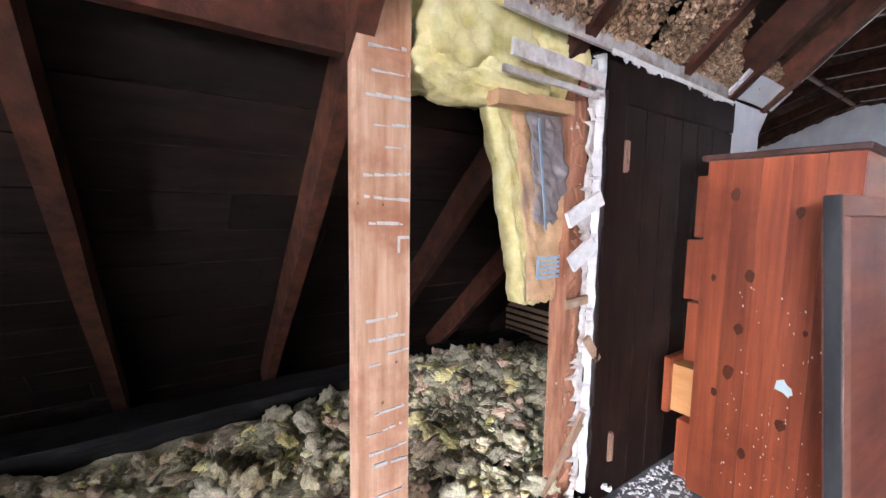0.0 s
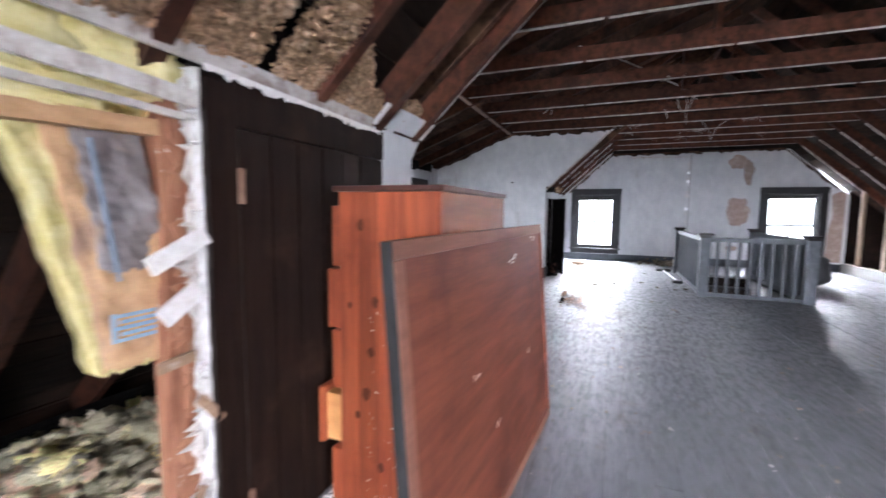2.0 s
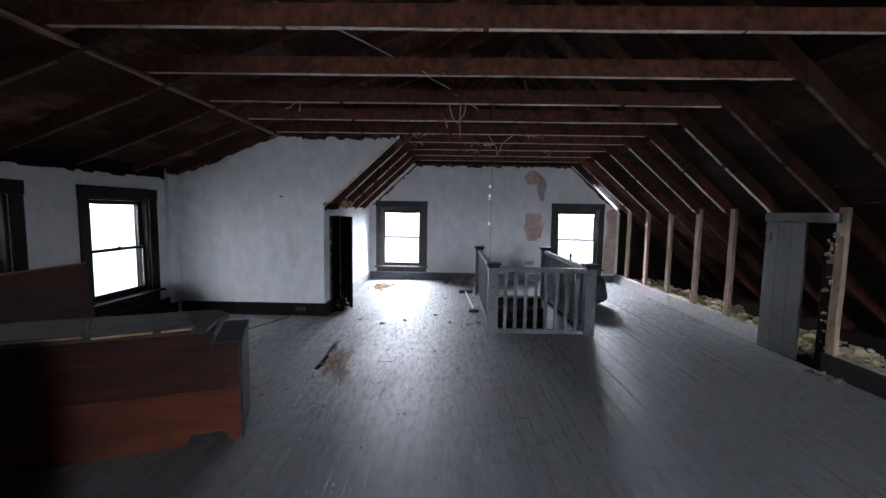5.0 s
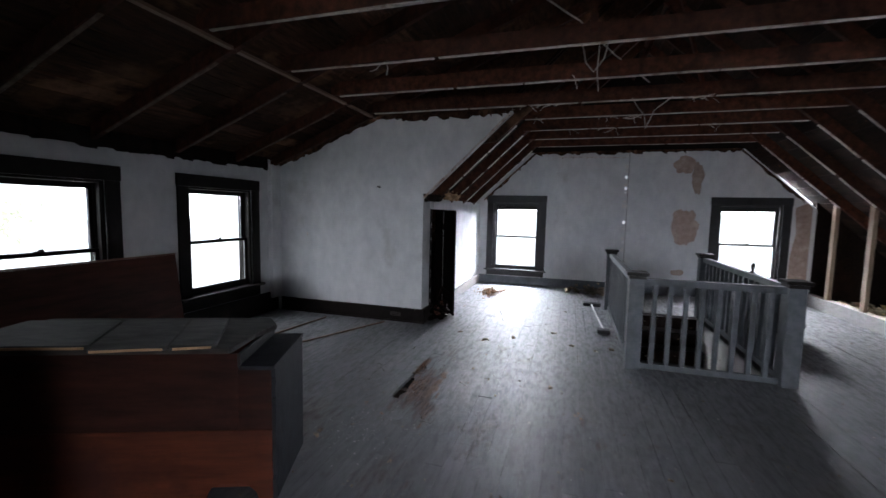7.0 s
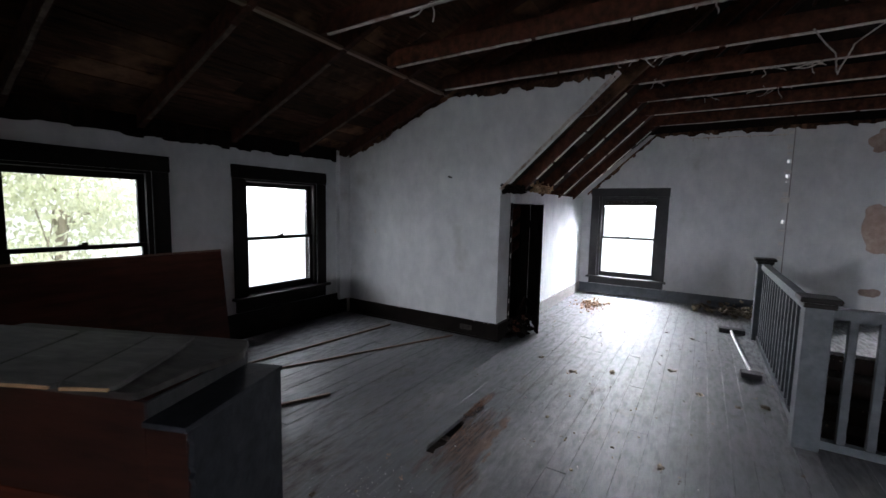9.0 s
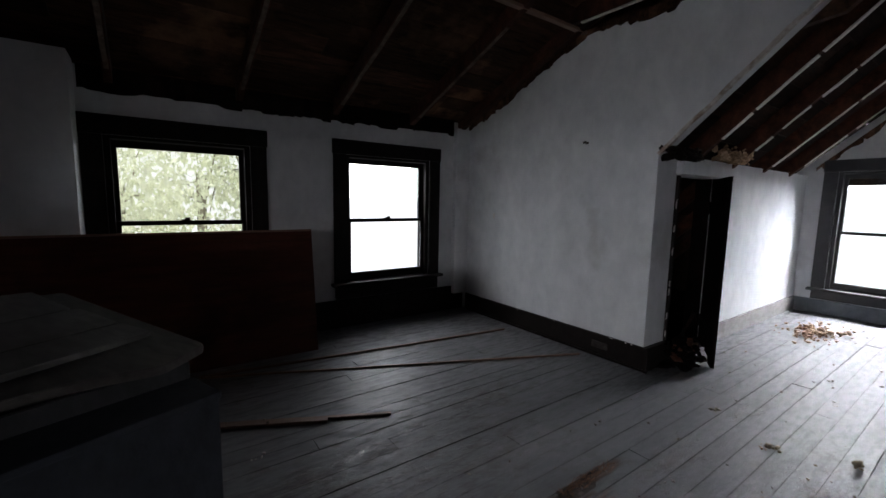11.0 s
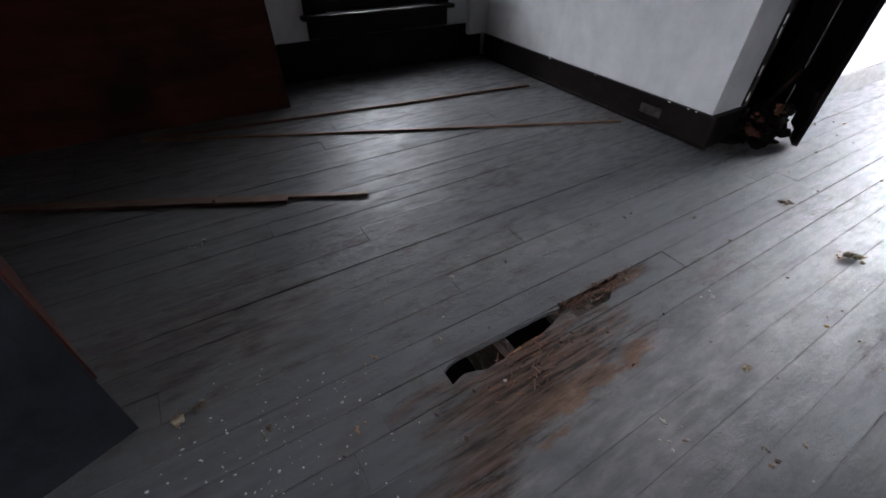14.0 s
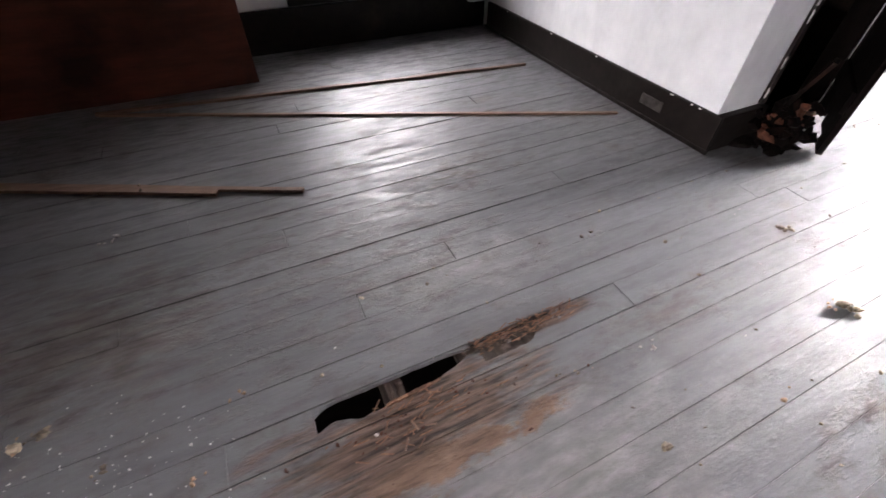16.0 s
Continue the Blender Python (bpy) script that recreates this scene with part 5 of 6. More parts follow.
shred = flocs("shredded_insulation", 4600, lambda r: slope_spot(r, 1.62, 2.2, lambda x: 0.32), (0.004, 0.0125), TANFLUFF, 31, 0.8, FLOC_SMALL, 1.4, 1.5)
tagged(shred, "tan shredded insulation stuffed between the rafters", "insulation", "", "stuff")
shred = flocs("shredded_insulation", 4000, lambda r: slope_spot(r, 2.28, 2.93, lambda x: 0.40 * max(0.14, (2.93 - x) / 0.65)), (0.004, 0.0125), TANFLUFF, 32, 0.8, FLOC_SMALL, 1.4, 1.5)
tagged(shred, "tan shredded insulation stuffed between the rafters", "insulation", "", "stuff")
shred = flocs("shredded_insulation", 240, lambda r: slope_spot(r, 3.1, 3.3, lambda x: 0.10), (0.006, 0.016), TANFLUFF, 33, 0.8, FLOC_SMALL, 1.4, 1.5)
tagged(shred, "tan shredded insulation in the rafter corner", "insulation", "", "stuff")

# ---- cedar dresser, its back to the room ----
ced = thing("dresser", "tall red-orange cedar dresser with drawers ajar, turned to the wall", "dresser")
AX0, AX1, AY0, AY1, AZ = 2.435, 3.29, 0.565, 0.975, 1.28
n_b = 5
for k in range(n_b):
    a, b = AY0 + (AY1 - AY0) * k / n_b, AY0 + (AY1 - AY0) * (k + 1) / n_b
    part("side_board", boxm(AX0, AX0 + 0.02, a + 0.0004, b - 0.0004, 0.02, AZ, 0.0008), CEDAR, ced)
part("side_panel", boxm(AX1 - 0.02, AX1, AY0, AY1, 0.02, AZ, 0.002), CEDAR, ced)
for k in range(4):
    a, b = 0.10 + (AZ - 0.10) * k / 4, 0.10 + (AZ - 0.10) * (k + 1) / 4
    part("back_board", boxm(AX0 + 0.021, AX1 - 0.021, AY0, AY0 + 0.012, a + 0.001, b - 0.001, 0.001), CEDARBACK, ced, "smooth orange-brown back board")
part("top", boxm(AX0 - 0.012, AX1 + 0.012, AY0 - 0.012, AY1 + 0.02, AZ + 0.001, AZ + 0.022, 0.005), CEDARTOP, ced, "dark red worn top")
for k, out in enumerate((0.022, 0.085, 0.014, 0.03, 0.008)):
    z0 = 0.05 + 0.238 * k
    dr = part("drawer", boxm(AX0 + 0.024, AX1 - 0.024, AY1 - 0.35 + out, AY1 + (out if out > 0.05 else 0.0), z0 + 0.01, z0 + 0.20), DRAWERWOOD, ced, "pale orange drawer box")
    part("drawer_front", boxm(AX0 + 0.004, AX1 - 0.004, AY1 + (out if out > 0.05 else 0.0) + 0.001, AY1 + out + 0.028, z0, z0 + 0.228, 0.005), CEDAR, dr)
kr = random.Random(9)
for y, z, s in ((0.82, 0.88, 0.013), (0.93, 0.86, 0.007), (0.84, 0.69, 0.012), (0.86, 0.53, 0.015), (0.70, 1.10, 0.010), (0.88, 1.16, 0.013), (0.66, 0.72, 0.006), (0.90, 0.44, 0.009), (0.70, 0.40, 0.012), (0.80, 0.25, 0.01)):
    s *= 1.5
    part("knot", prism(bmesh.new(), [(y + s * 0.8 * math.cos(a) * kr.uniform(0.8, 1.2), z + s * 1.25 * math.sin(a) * kr.uniform(0.8, 1.2)) for a in [k * 0.698 for k in range(9)]], 0.0008, on_x(AX0 - 0.0003, -1)), KNOT, ced, "dark wood knot")
spat = bmesh.new()
for k in range(95):
    y, z = AY0 + (0.30 * kr.random() ** 1.2), 0.12 + 0.72 * kr.random() ** 1.4
    s, h = kr.uniform(0.001, 0.004), kr.uniform(0.001, 0.009)
    prism(spat, [(y, z), (y + s, z + h * 0.2), (y + s * 0.9, z + h), (y + s * 0.1, z + h * 0.8)], 0.001, on_x(AX0 - 0.0004, -1))
part("paint_splashes", spat, PAINTWHITE, ced, "white paint splashes")["kind"] = "stuff"
prism_b = prism(bmesh.new(), [(0.675, 0.512), (0.69, 0.502), (0.70, 0.512), (0.724, 0.518), (0.72, 0.547), (0.702, 0.556), (0.692, 0.54), (0.68, 0.532)], 0.0012, on_x(AX0 - 0.0005, -1))
part("paint_fleck", prism_b, BLUEPAINT, ced, "pale blue paint fleck")

# ---- framed panel leaning on the dresser ----
# A framed panel of unknown purpose; headboard is only its given name.
lean = thing("headboard", "large framed mahogany panel leaning on the cedar dresser", "headboard")
p0, p1 = Vector((2.035, 0.445, 0)), Vector((3.615, 0.337, 0))
ax = (p1 - p0).normalized()
lw = (p1 - p0).length
lean.matrix_world = Matrix.Translation(p0) @ Matrix.Rotation(math.atan2(ax.y, ax.x), 4, "Z") @ Matrix.Rotation(radians(-4.6), 4, "X")
LH = 1.145
part("panel", boxm(0.04, lw - 0.02, 0.005, 0.022, 0.052, LH - 0.052), MAHOG, lean)
part("rail", boxm(0.001, lw - 0.001, -0.006, 0.03, LH - 0.05, LH, 0.004), MAHOGRIM, lean, "worn top rail")
part("rail", boxm(0.001, lw - 0.001, -0.006, 0.03, 0.0, 0.05, 0.004), MAHOGRIM, lean)
part("stile", boxm(0.0, 0.05, -0.008, 0.032, 0.0505, LH - 0.0505, 0.004), MAHOGRIM, lean)
part("stile", boxm(lw - 0.03, lw, -0.006, 0.03, 0.0505, LH - 0.0505, 0.004), MAHOG, lean)
part("edge_strip", boxm(-0.008, -0.001, -0.007, 0.026, 0.01, LH - 0.002, 0.003), EDGEGREY, lean, "grey-black painted edge")
scr = bmesh.new()
for x, z, s in ((0.98, 0.98, 0.06), (1.06, 1.0, 0.03), (1.35, 1.07, 0.045), (0.5, 0.62, 0.03), (1.2, 0.5, 0.02), (0.7, 0.35, 0.025)):
    for k in range(4):
        xx, zz = x + kr.uniform(-s, s), z + kr.uniform(-0.012, 0.012)
        prism(scr, [(xx, zz), (xx + s * 0.6, zz + 0.006), (xx + s * 0.55, zz + 0.010), (xx, zz + 0.006)], 0.001, on_y(0.0045 if z < 1.06 else -0.0065, -1))
part("scratches", scr, LIME, lean, "pale scratches")["kind"] = "stuff"

# ---- broken low dresser in the dormer ----
low = thing("low_dresser", "broken low brown dresser with loose grey boards on top", "dresser", at=(5.545, 0.725, 0))
low.rotation_euler = (0, 0, radians(111.5))
# local x runs along its back, local -y away from the walker
BL, BD, BH = 1.42, 0.50, 0.745
part("back_panel", boxm(0.176, BL, -0.012, 0.0, 0.362, BH, 0.002), LOWDARK, low, "dark red-brown back panel")
foot_cut = [(0.02, 0.0), (0.085, 0.0), (0.10, 0.04), (0.135, 0.075), (0.18, 0.088), (0.27, 0.088), (0.31, 0.07), (0.335, 0.03), (0.34, 0.0), (BL, 0.0), (BL, 0.36), (0.02, 0.36)]
part("back_panel", prism(bmesh.new(), foot_cut, 0.012, on_y(-0.010)), LOWBROWN, low, "orange-brown lower back panel with a cut-out foot")
end_side = [(-BD, 0.0), (0.0, 0.0)]
er = random.Random(8)
z = 0.03
while z < BH - 0.08:
    end_side.append((-0.012 * er.random() ** 2, z))
    z += er.uniform(0.012, 0.04)
end_side += [(-0.002, BH - 0.072), (-BD, BH - 0.072)]
part("side_panel", prism(bmesh.new(), end_side, 0.019, on_x(0.0)), ENDSLATE, low, "mottled blue-grey painted end panel with a chipped edge")
part("side_panel", boxm(BL + 0.001, BL + 0.02, -BD, 0.0, 0.0, BH, 0.003), EDGEGREY, low)
part("back_panel", boxm(0.02, 0.1755, -0.012, 0.0, 0.362, BH - 0.07, 0.002), LOWDARK, low)
part("front_rail", boxm(0.176, BL, -BD, -BD + 0.02, 0.06, BH - 0.02, 0.003), BROWNDARK, low)
part("bottom", boxm(0.02, BL, -BD + 0.021, -0.013, 0.06, 0.08), BROWNDARK, low)


def slab(outline, thick, material, parent, name, label="", warp=0.006, seed=0):
    """A flat board of any outline with rounded corners and a slight warp; its underside lies at z = 0."""
    pts = []
    n = len(outline)
    for k in range(n):
        p, c, q = Vector(outline[k - 1]), Vector(outline[k]), Vector(outline[(k + 1) % n])
        ra, rb = min(0.03, (p - c).length * 0.3), min(0.03, (q - c).length * 0.3)
        u, v = c + (p - c).normalized() * ra, c + (q - c).normalized() * rb
        for i in range(4):
            f = i / 3
            pts.append(u * (1 - f) ** 2 + c * 2 * f * (1 - f) + v * f * f)
    bm = bmesh.new()
    lift = lambda x, y: warp * noise.noise(Vector((x * 2.2, y * 2.2, seed)))
    rings = []
    for inset, h in ((0.0, 0.0), (0.0, thick - 0.004), (0.004, thick)):
        mid = sum(pts, Vector((0, 0))) / len(pts)
        ring = []
        for p in pts:
            w = p + (mid - p).normalized() * inset + Vector((noise.noise(Vector((p.x * 40, p.y * 40, seed))), noise.noise(Vector((p.y * 40, p.x * 40, seed + 4))))) * 0.003
            ring.append(bm.verts.new((w.x, w.y, h + lift(w.x, w.y))))
        rings.append(ring)
    for a, b in zip(rings, rings[1:]):
        for k in range(len(a)):
            bm.faces.new((a[k], a[(k + 1) % len(a)], b[(k + 1) % len(a)], b[k]))
    bm.faces.new(rings[0][::-1])
    bm.faces.new(rings[-1])
    return part(name, bm, material, parent, label)


top = slab([(0.205, 0.005), (0.175, -0.25), (0.115, -0.41), (0.20, -0.57), (BL + 0.03, -0.54), (BL + 0.03, 0.02)], 0.026, GREYBOARD, low, "top_board", "dusty dark grey top with a cut corner", 0.0, 1)
top.location.z = BH + 0.002
part("end_ledge", boxm(-0.006, 0.158, -BD - 0.006, 0.03, BH - 0.071, BH - 0.05, 0.004), ENDSLATE, low, "blue-grey ledge at the lower end")
part("riser_board", boxm(0.159, 0.175, -BD, 0.003, BH - 0.068, BH, 0.002), EDGEGREY, low)
for k, (outline, z, tilt) in enumerate((([(0.265, 0.02), (0.425, -0.51), (0.625, -0.49), (0.462, 0.05)], BH + 0.033, 1.0),
                                        ([(0.468, 0.05), (0.63, -0.49), (0.975, -0.47), (0.80, 0.085)], BH + 0.033, 1.0),
                                        ([(0.83, 0.02), (0.985, -0.45), (BL + 0.06, -0.44), (BL + 0.05, 0.035)], BH + 0.030, 0.5))):
    b = thing("loose_board", "loose grey weathered board lying on the low dresser", "board", "boards on the low dresser")
    b.matrix_world = Matrix.Translation(low.location) @ Matrix.Rotation(radians(111.5), 4, "Z") @ pose(0, 0, z, tilt, 0, 0)
    slab(outline, 0.018, DUSTBOARD, b, "board", "", 0.004, k)
    (xa, ya), (xb, yb) = outline[0], outline[-1]
    part("broken_edge", beamm((xa + 0.02, ya + 0.002, 0.007), (xb - 0.02, yb + 0.002, 0.007), 0.008, 0.010, segs=14, wobble=0.003, seed=k), BARE, b, "bare orange broken edge")

# ---- large board leaning under the window ----
big = thing("leaning_board", "large dark red-brown board leaning under the window", "board")
big.matrix_world = Matrix.Translation((5.02, 2.93, 0.0)) @ Matrix.Rotation(radians(-1.0), 4, "Z") @ Matrix.Rotation(radians(-8.0), 4, "X")
part("board", boxm(0, 1.945, 0, 0.024, 0.0, 0.985, 0.004), BROWNDARK, big)
part("edge_band", boxm(0.0, 1.945, -0.004, 0.026, 0.9855, 1.0, 0.003), MOULD, big, "worn brown top edge")

# ---- mouldings on the floor ----


def stick(p, q, w=0.022, h=0.014, lift=0.0, label="thin brown wood moulding lying on the floor"):
    s = thing("moulding", label, "moulding", "mouldings on the floor")
    bm = beamm((*p, h / 2 + 0.001 + lift), (*q, h / 2 + 0.001 + lift), w, h, segs=12, wobble=0.003, seed=p[0])
    part("strip", bm, MOULD, s)
    return s


stick((5.35, 2.43), (6.967, 1.643))
stick((5.35, 2.40), (6.634, 1.772), 0.03, 0.016)
stick((6.10, 2.79), (8.652, 2.458))
stick((6.12, 2.775), (8.725, 1.642), 0.018, 0.012)

# ---- floor grille ----
gr = thing("floor_vent", "dusty steel floor register grille", "vent")
gx0, gx1, gy0, gy1 = 3.71, 4.05, -2.345, -1.985
rim = bmesh.new()
for a in ((gx0, gx1, gy0, gy0 + 0.03), (gx0, gx1, gy1 - 0.03, gy1), (gx0, gx0 + 0.03, gy0 + 0.03, gy1 - 0.03), (gx1 - 0.03, gx1, gy0 + 0.03, gy1 - 0.03)):
    box(rim, *a, 0.0015, 0.009, 0.002)
part("frame", rim, STEEL, gr)
# A flat black sheet paints the darkness below the slats.
part("backing", boxm(gx0 + 0.03, gx1 - 0.03, gy0 + 0.03, gy1 - 0.03, 0.0012, 0.0025), BLACKP, gr, "black sheet that stands for the dark duct")
for k in range(9):
    x = gx0 + 0.045 + 0.031 * k
    part("slat", boxm(x, x + 0.012, gy0 + 0.03, gy1 - 0.03, 0.003, 0.008, 0.001), STEEL, gr)
for k in range(3):
    y = gy0 + 0.09 + 0.09 * k
    part("cross_bar", boxm(gx0 + 0.03, gx1 - 0.03, y, y + 0.01, 0.0032, 0.0085), STEEL, gr)

# ---- white rod with black feet by the railing ----
rod = thing("metal_rod", "white metal rod with black feet lying on the floor", "rod")
part("tube", tube(bmesh.new(), [(9.28, -1.06, 0.03), (9.8, -1.03, 0.03), (10.3, -1.0, 0.03), (10.78, -0.98, 0.035)], 0.014, 10), WHITEP, rod)
part("foot", boxm(9.18, 9.30, -1.13, -0.98, 0.001, 0.05, 0.012), BLACKP, rod, "black rubber foot")
part("foot", boxm(10.72, 10.84, -1.12, -0.86, 0.001, 0.055, 0.012), BLACKP, rod, "black rubber foot")
bag = thing("black_bag", "slumped black bag standing behind the railing", "bag")
bagm = lump((10.02, -3.15, 0.26), (0.19, 0.24, 0.262), BLACKP, 4.0, 0.18, 4.0, 4)
for v in bagm.verts:
    v.co.z = max(0.001, v.co.z)
part("bag", bagm, BLACKP, bag)
cap = thing("small_figurine", "small dark turned ornament on the handrail", "ornament")
orn = bmesh.new()
for z0, z1, r0, r1 in ((0.866, 0.88, 0.026, 0.022), (0.88, 0.93, 0.014, 0.018), (0.93, 0.975, 0.026, 0.012)):
    bmesh.ops.create_cone(orn, cap_ends=True, segments=12, radius1=r0, radius2=r1, depth=z1 - z0, matrix=Matrix.Translation((9.0, RY0, (z0 + z1) / 2)))
part("ornament", orn, IRON, cap)

# ---- far wall: bare patches, torn strip, pipe ----


def blotch(name, cy, cz, ry, rz, seed, material, label, depth=0.004, n=34):
    pts = []
    for k in range(n):
        a = 2 * math.pi * k / n
        s = 1 + 0.35 * noise.noise(Vector((math.cos(a) * 1.7, math.sin(a) * 1.7, seed))) + 0.14 * noise.noise(Vector((math.cos(a) * 5, math.sin(a) * 5, seed)))
        pts.append((cy + ry * s * math.cos(a), cz + rz * s * math.sin(a)))
    return struct(name, prism(bmesh.new(), pts, depth, on_x(FAR - 0.0005, -1)), material, label, "patch")


blotch("trim_bare_patch", -2.56, 1.24, 0.22, 0.32, 1.0, BRICKY, "bare brown patch where plaster has fallen")
blotch("trim_bare_patch", -2.52, 2.36, 0.17, 0.17, 4.0, BRICKY, "bare brown patch where plaster has fallen")
blotch("trim_bare_patch", -2.72, 2.13, 0.10, 0.26, 6.0, BRICKY, "bare brown patch where plaster has fallen")
blotch("trim_bare_patch", -2.5, 0.42, 0.12, 0.05, 8.0, BRICKY, "bare brown patch where plaster has fallen")
struct("trim_bare_edge", prism(bmesh.new(), [(-4.17, 0.2), (-4.44, 0.2), (-4.44, 1.62), (-4.36, 1.70), (-4.20, 1.62), (-4.24, 1.2), (-4.18, 0.8)], 0.004, on_x(FAR - 0.0005, -1)), BRICKY, "bare brown edge beside the window", "patch")
seam = bmesh.new()
sr = random.Random(4)
z = 2.55
while z > 0.75:
    h = sr.uniform(0.02, 0.08)
    w = sr.uniform(0.022, 0.05)
    if sr.random() < 0.8 and not any(c[2] - 0.01 < z and c[3] + 0.01 > z - h for c in CRACKS):
        box(seam, FAR - 0.022, FAR - 0.001, -1.555 - w, -1.555 + w, z - h, z)
    z -= h + sr.uniform(0.01, 0.12)
struct("trim_plaster_seam", seam, PAINTWHITE, "broken white plaster seam on the gable", "seam")
struct("trim_cable_strip", boxm(FAR - 0.007, FAR - 0.001, -1.60, -1.588, 0.3, 2.62), GREYBASE, "thin seam strip down the gable", "seam")
pipe = thing("wall_rail", "thin painted rail on the gable wall", "rail")
part("bar", tube(bmesh.new(), [(FAR - 0.02, -0.33, 2.53), (FAR - 0.02, -1.0, 2.515), (FAR - 0.02, -1.52, 2.50)], 0.007, 6), LIME, pipe)
for y in (-0.4, -0.6, -0.85, -1.1, -1.3, -1.48):
    part("hook", boxm(FAR - 0.026, FAR - 0.001, y - 0.006, y + 0.006, 2.485, 2.525, 0.001), LIME, pipe)

# torn plaster along the tops of the walls


def torn_top(name, pts, place, depth, material, label, seed, step=0.06, fall=0.022, rise=0.03):
    bm = bmesh.new()
    r = random.Random(seed)
    for (u0, w0), (u1, w1) in zip(pts, pts[1:]):
        du, dw = u1 - u0, w1 - w0
        whole, at, low = math.hypot(du, dw), 0.0, fall * 0.4
        while at < whole:
            e = min(whole, at + step * r.uniform(0.4, 2.6))
            nxt = max(0.0, min(2.2 * fall, low + r.gauss(0, fall * 0.6))) if r.random() < 0.8 else fall * r.choice((0.1, 1.9))
            a, b = at / whole, e / whole
            prism(bm, [(u0 + du * a, w0 + dw * a + rise), (u0 + du * b, w0 + dw * b + rise), (u0 + du * b, w0 + dw * b - nxt), (u0 + du * a, w0 + dw * a - low)], depth, place)
            at, low = e, nxt if r.random() < 0.85 else fall * r.random()
    return struct(name, bm, material, label, "trim")


torn_top("trim_torn_gable", [(1.1, 1.68), (0.10, 2.60), (-3.34, 2.60), (-4.3, 1.74)], on_x(FAR - 0.003, -1), 0.02, DECK, "dark torn plaster line under the ceiling", 1, 0.03)
torn_top("trim_torn_dormer", [(3.3, 2.03), (1.83, 2.60), (0.12, 2.60)], on_x(DORMER - 0.003, -1), 0.02, DECK, "dark torn plaster line under the ceiling", 2, 0.03)
torn_top("trim_torn_windows", [(5.53, 1.955), (6.95, 1.95), (8.66, 1.97)], on_y(WINWALL - 0.003, -1), 0.012, DARKBOARDS, "dark torn line where the plaster ends under the rafters", 3, 0.03, 0.012, 0.15)
torn_top("trim_torn_closet", [(2.01, 1.606), (2.95, 1.586)], on_y(1.1115, -1), 0.006, PAINTWHITE, "ragged white plaster line over the closet door", 5, 0.008, 0.007, 0.014)
bead = beamm((DORMER - 0.012, LEFT - 0.015, 1.60), (DORMER - 0.012, 0.11, 2.60), 0.03, 0.022, (0, 1, 1), 30, 0.010, 6)
struct("trim_plaster_bead", bead, LIME, "ragged white plaster corner along the slope", "trim")
fluff = flocs("torn_insulation", 210, lambda r: (r.uniform(8.85, 9.3), 1.13 + r.uniform(-0.06, 0.03), 1.60 + r.uniform(-0.02, 0.05)), (0.008, 0.028), DARKBOARDS, 41, 0.8)
tagged(fluff, "dark crumbled plaster on the knee wall corner", "rubble", "", "stuff")
fluff = flocs("torn_insulation", 190, lambda r: (r.gauss(9.95, 0.16), 1.12 + r.uniform(-0.06, 0.03), 1.62 + abs(r.gauss(0, 0.045))), (0.008, 0.028), TANFLUFF, 42, 0.8)
tagged(fluff, "pale tuft of insulation on the knee wall", "insulation", "", "stuff")

# small wall marks
nail = thing("wall_hook", "small rusty hook with a torn hole on the dormer wall", "hook")
part("hook", box(boxm(DORMER - 0.012, DORMER - 0.001, 1.78, 1.81, 1.735, 1.755, 0.003), DORMER - 0.018, DORMER - 0.001, 1.76, 1.78, 1.73, 1.745), IRON, nail)
plate = thing("wall_plate", "small pale plate on the dormer wall", "plate")
part("plate", boxm(DORMER - 0.006, DORMER - 0.001, 2.86, 2.88, 1.07, 1.12, 0.001), LIME, plate)
outlet = thing("outlet_plate", "worn outlet plate in the dark baseboard", "outlet")
part("plate", boxm(DORMER - 0.027, DORMER - 0.0225, 1.455, 1.60, 0.07, 0.125, 0.004), GREYBOARD, outlet)

# ---- cables and tufts under the ties ----


def cable(label, pts, r=0.005):
    c = thing("cable", label, "cable", "loose cables under the ties")
    fine = []
    for a, b in zip(pts, pts[1:]):
        for k in range(5):
            p = Vector(a).lerp(Vector(b), k / 5)
            fine.append(p + noise.noise_vector(p * 6) * 0.012)
    fine.append(Vector(pts[-1]))
    part("wire", tube(bmesh.new(), fine, r, 6), WIRE, c)


cable("dusty old cable looped under a tie", [(7.06, -0.62, 2.63), (7.08, -0.66, 2.50), (7.1, -0.72, 2.44), (7.08, -0.78, 2.52), (7.06, -0.80, 2.63)])
cable("dusty old cable hanging from a tie", [(7.06, -0.74, 2.63), (7.07, -0.745, 2.36), (7.07, -0.75, 2.30)], 0.004)
cable("dusty old cable looped under a tie", [(8.63, -1.15, 2.63), (8.65, -1.27, 2.46), (8.67, -1.30, 2.33)])
cable("dusty old cable looped under a tie", [(8.63, -1.52, 2.63), (8.65, -1.36, 2.50), (8.67, -1.30, 2.34)])
cable("dusty old cable crossing above the ties", [(5.4, 0.4, 2.78), (6.2, -0.1, 2.80), (7.06, -0.6, 2.78), (7.8, -0.9, 2.79), (8.63, -1.3, 2.78)], 0.006)


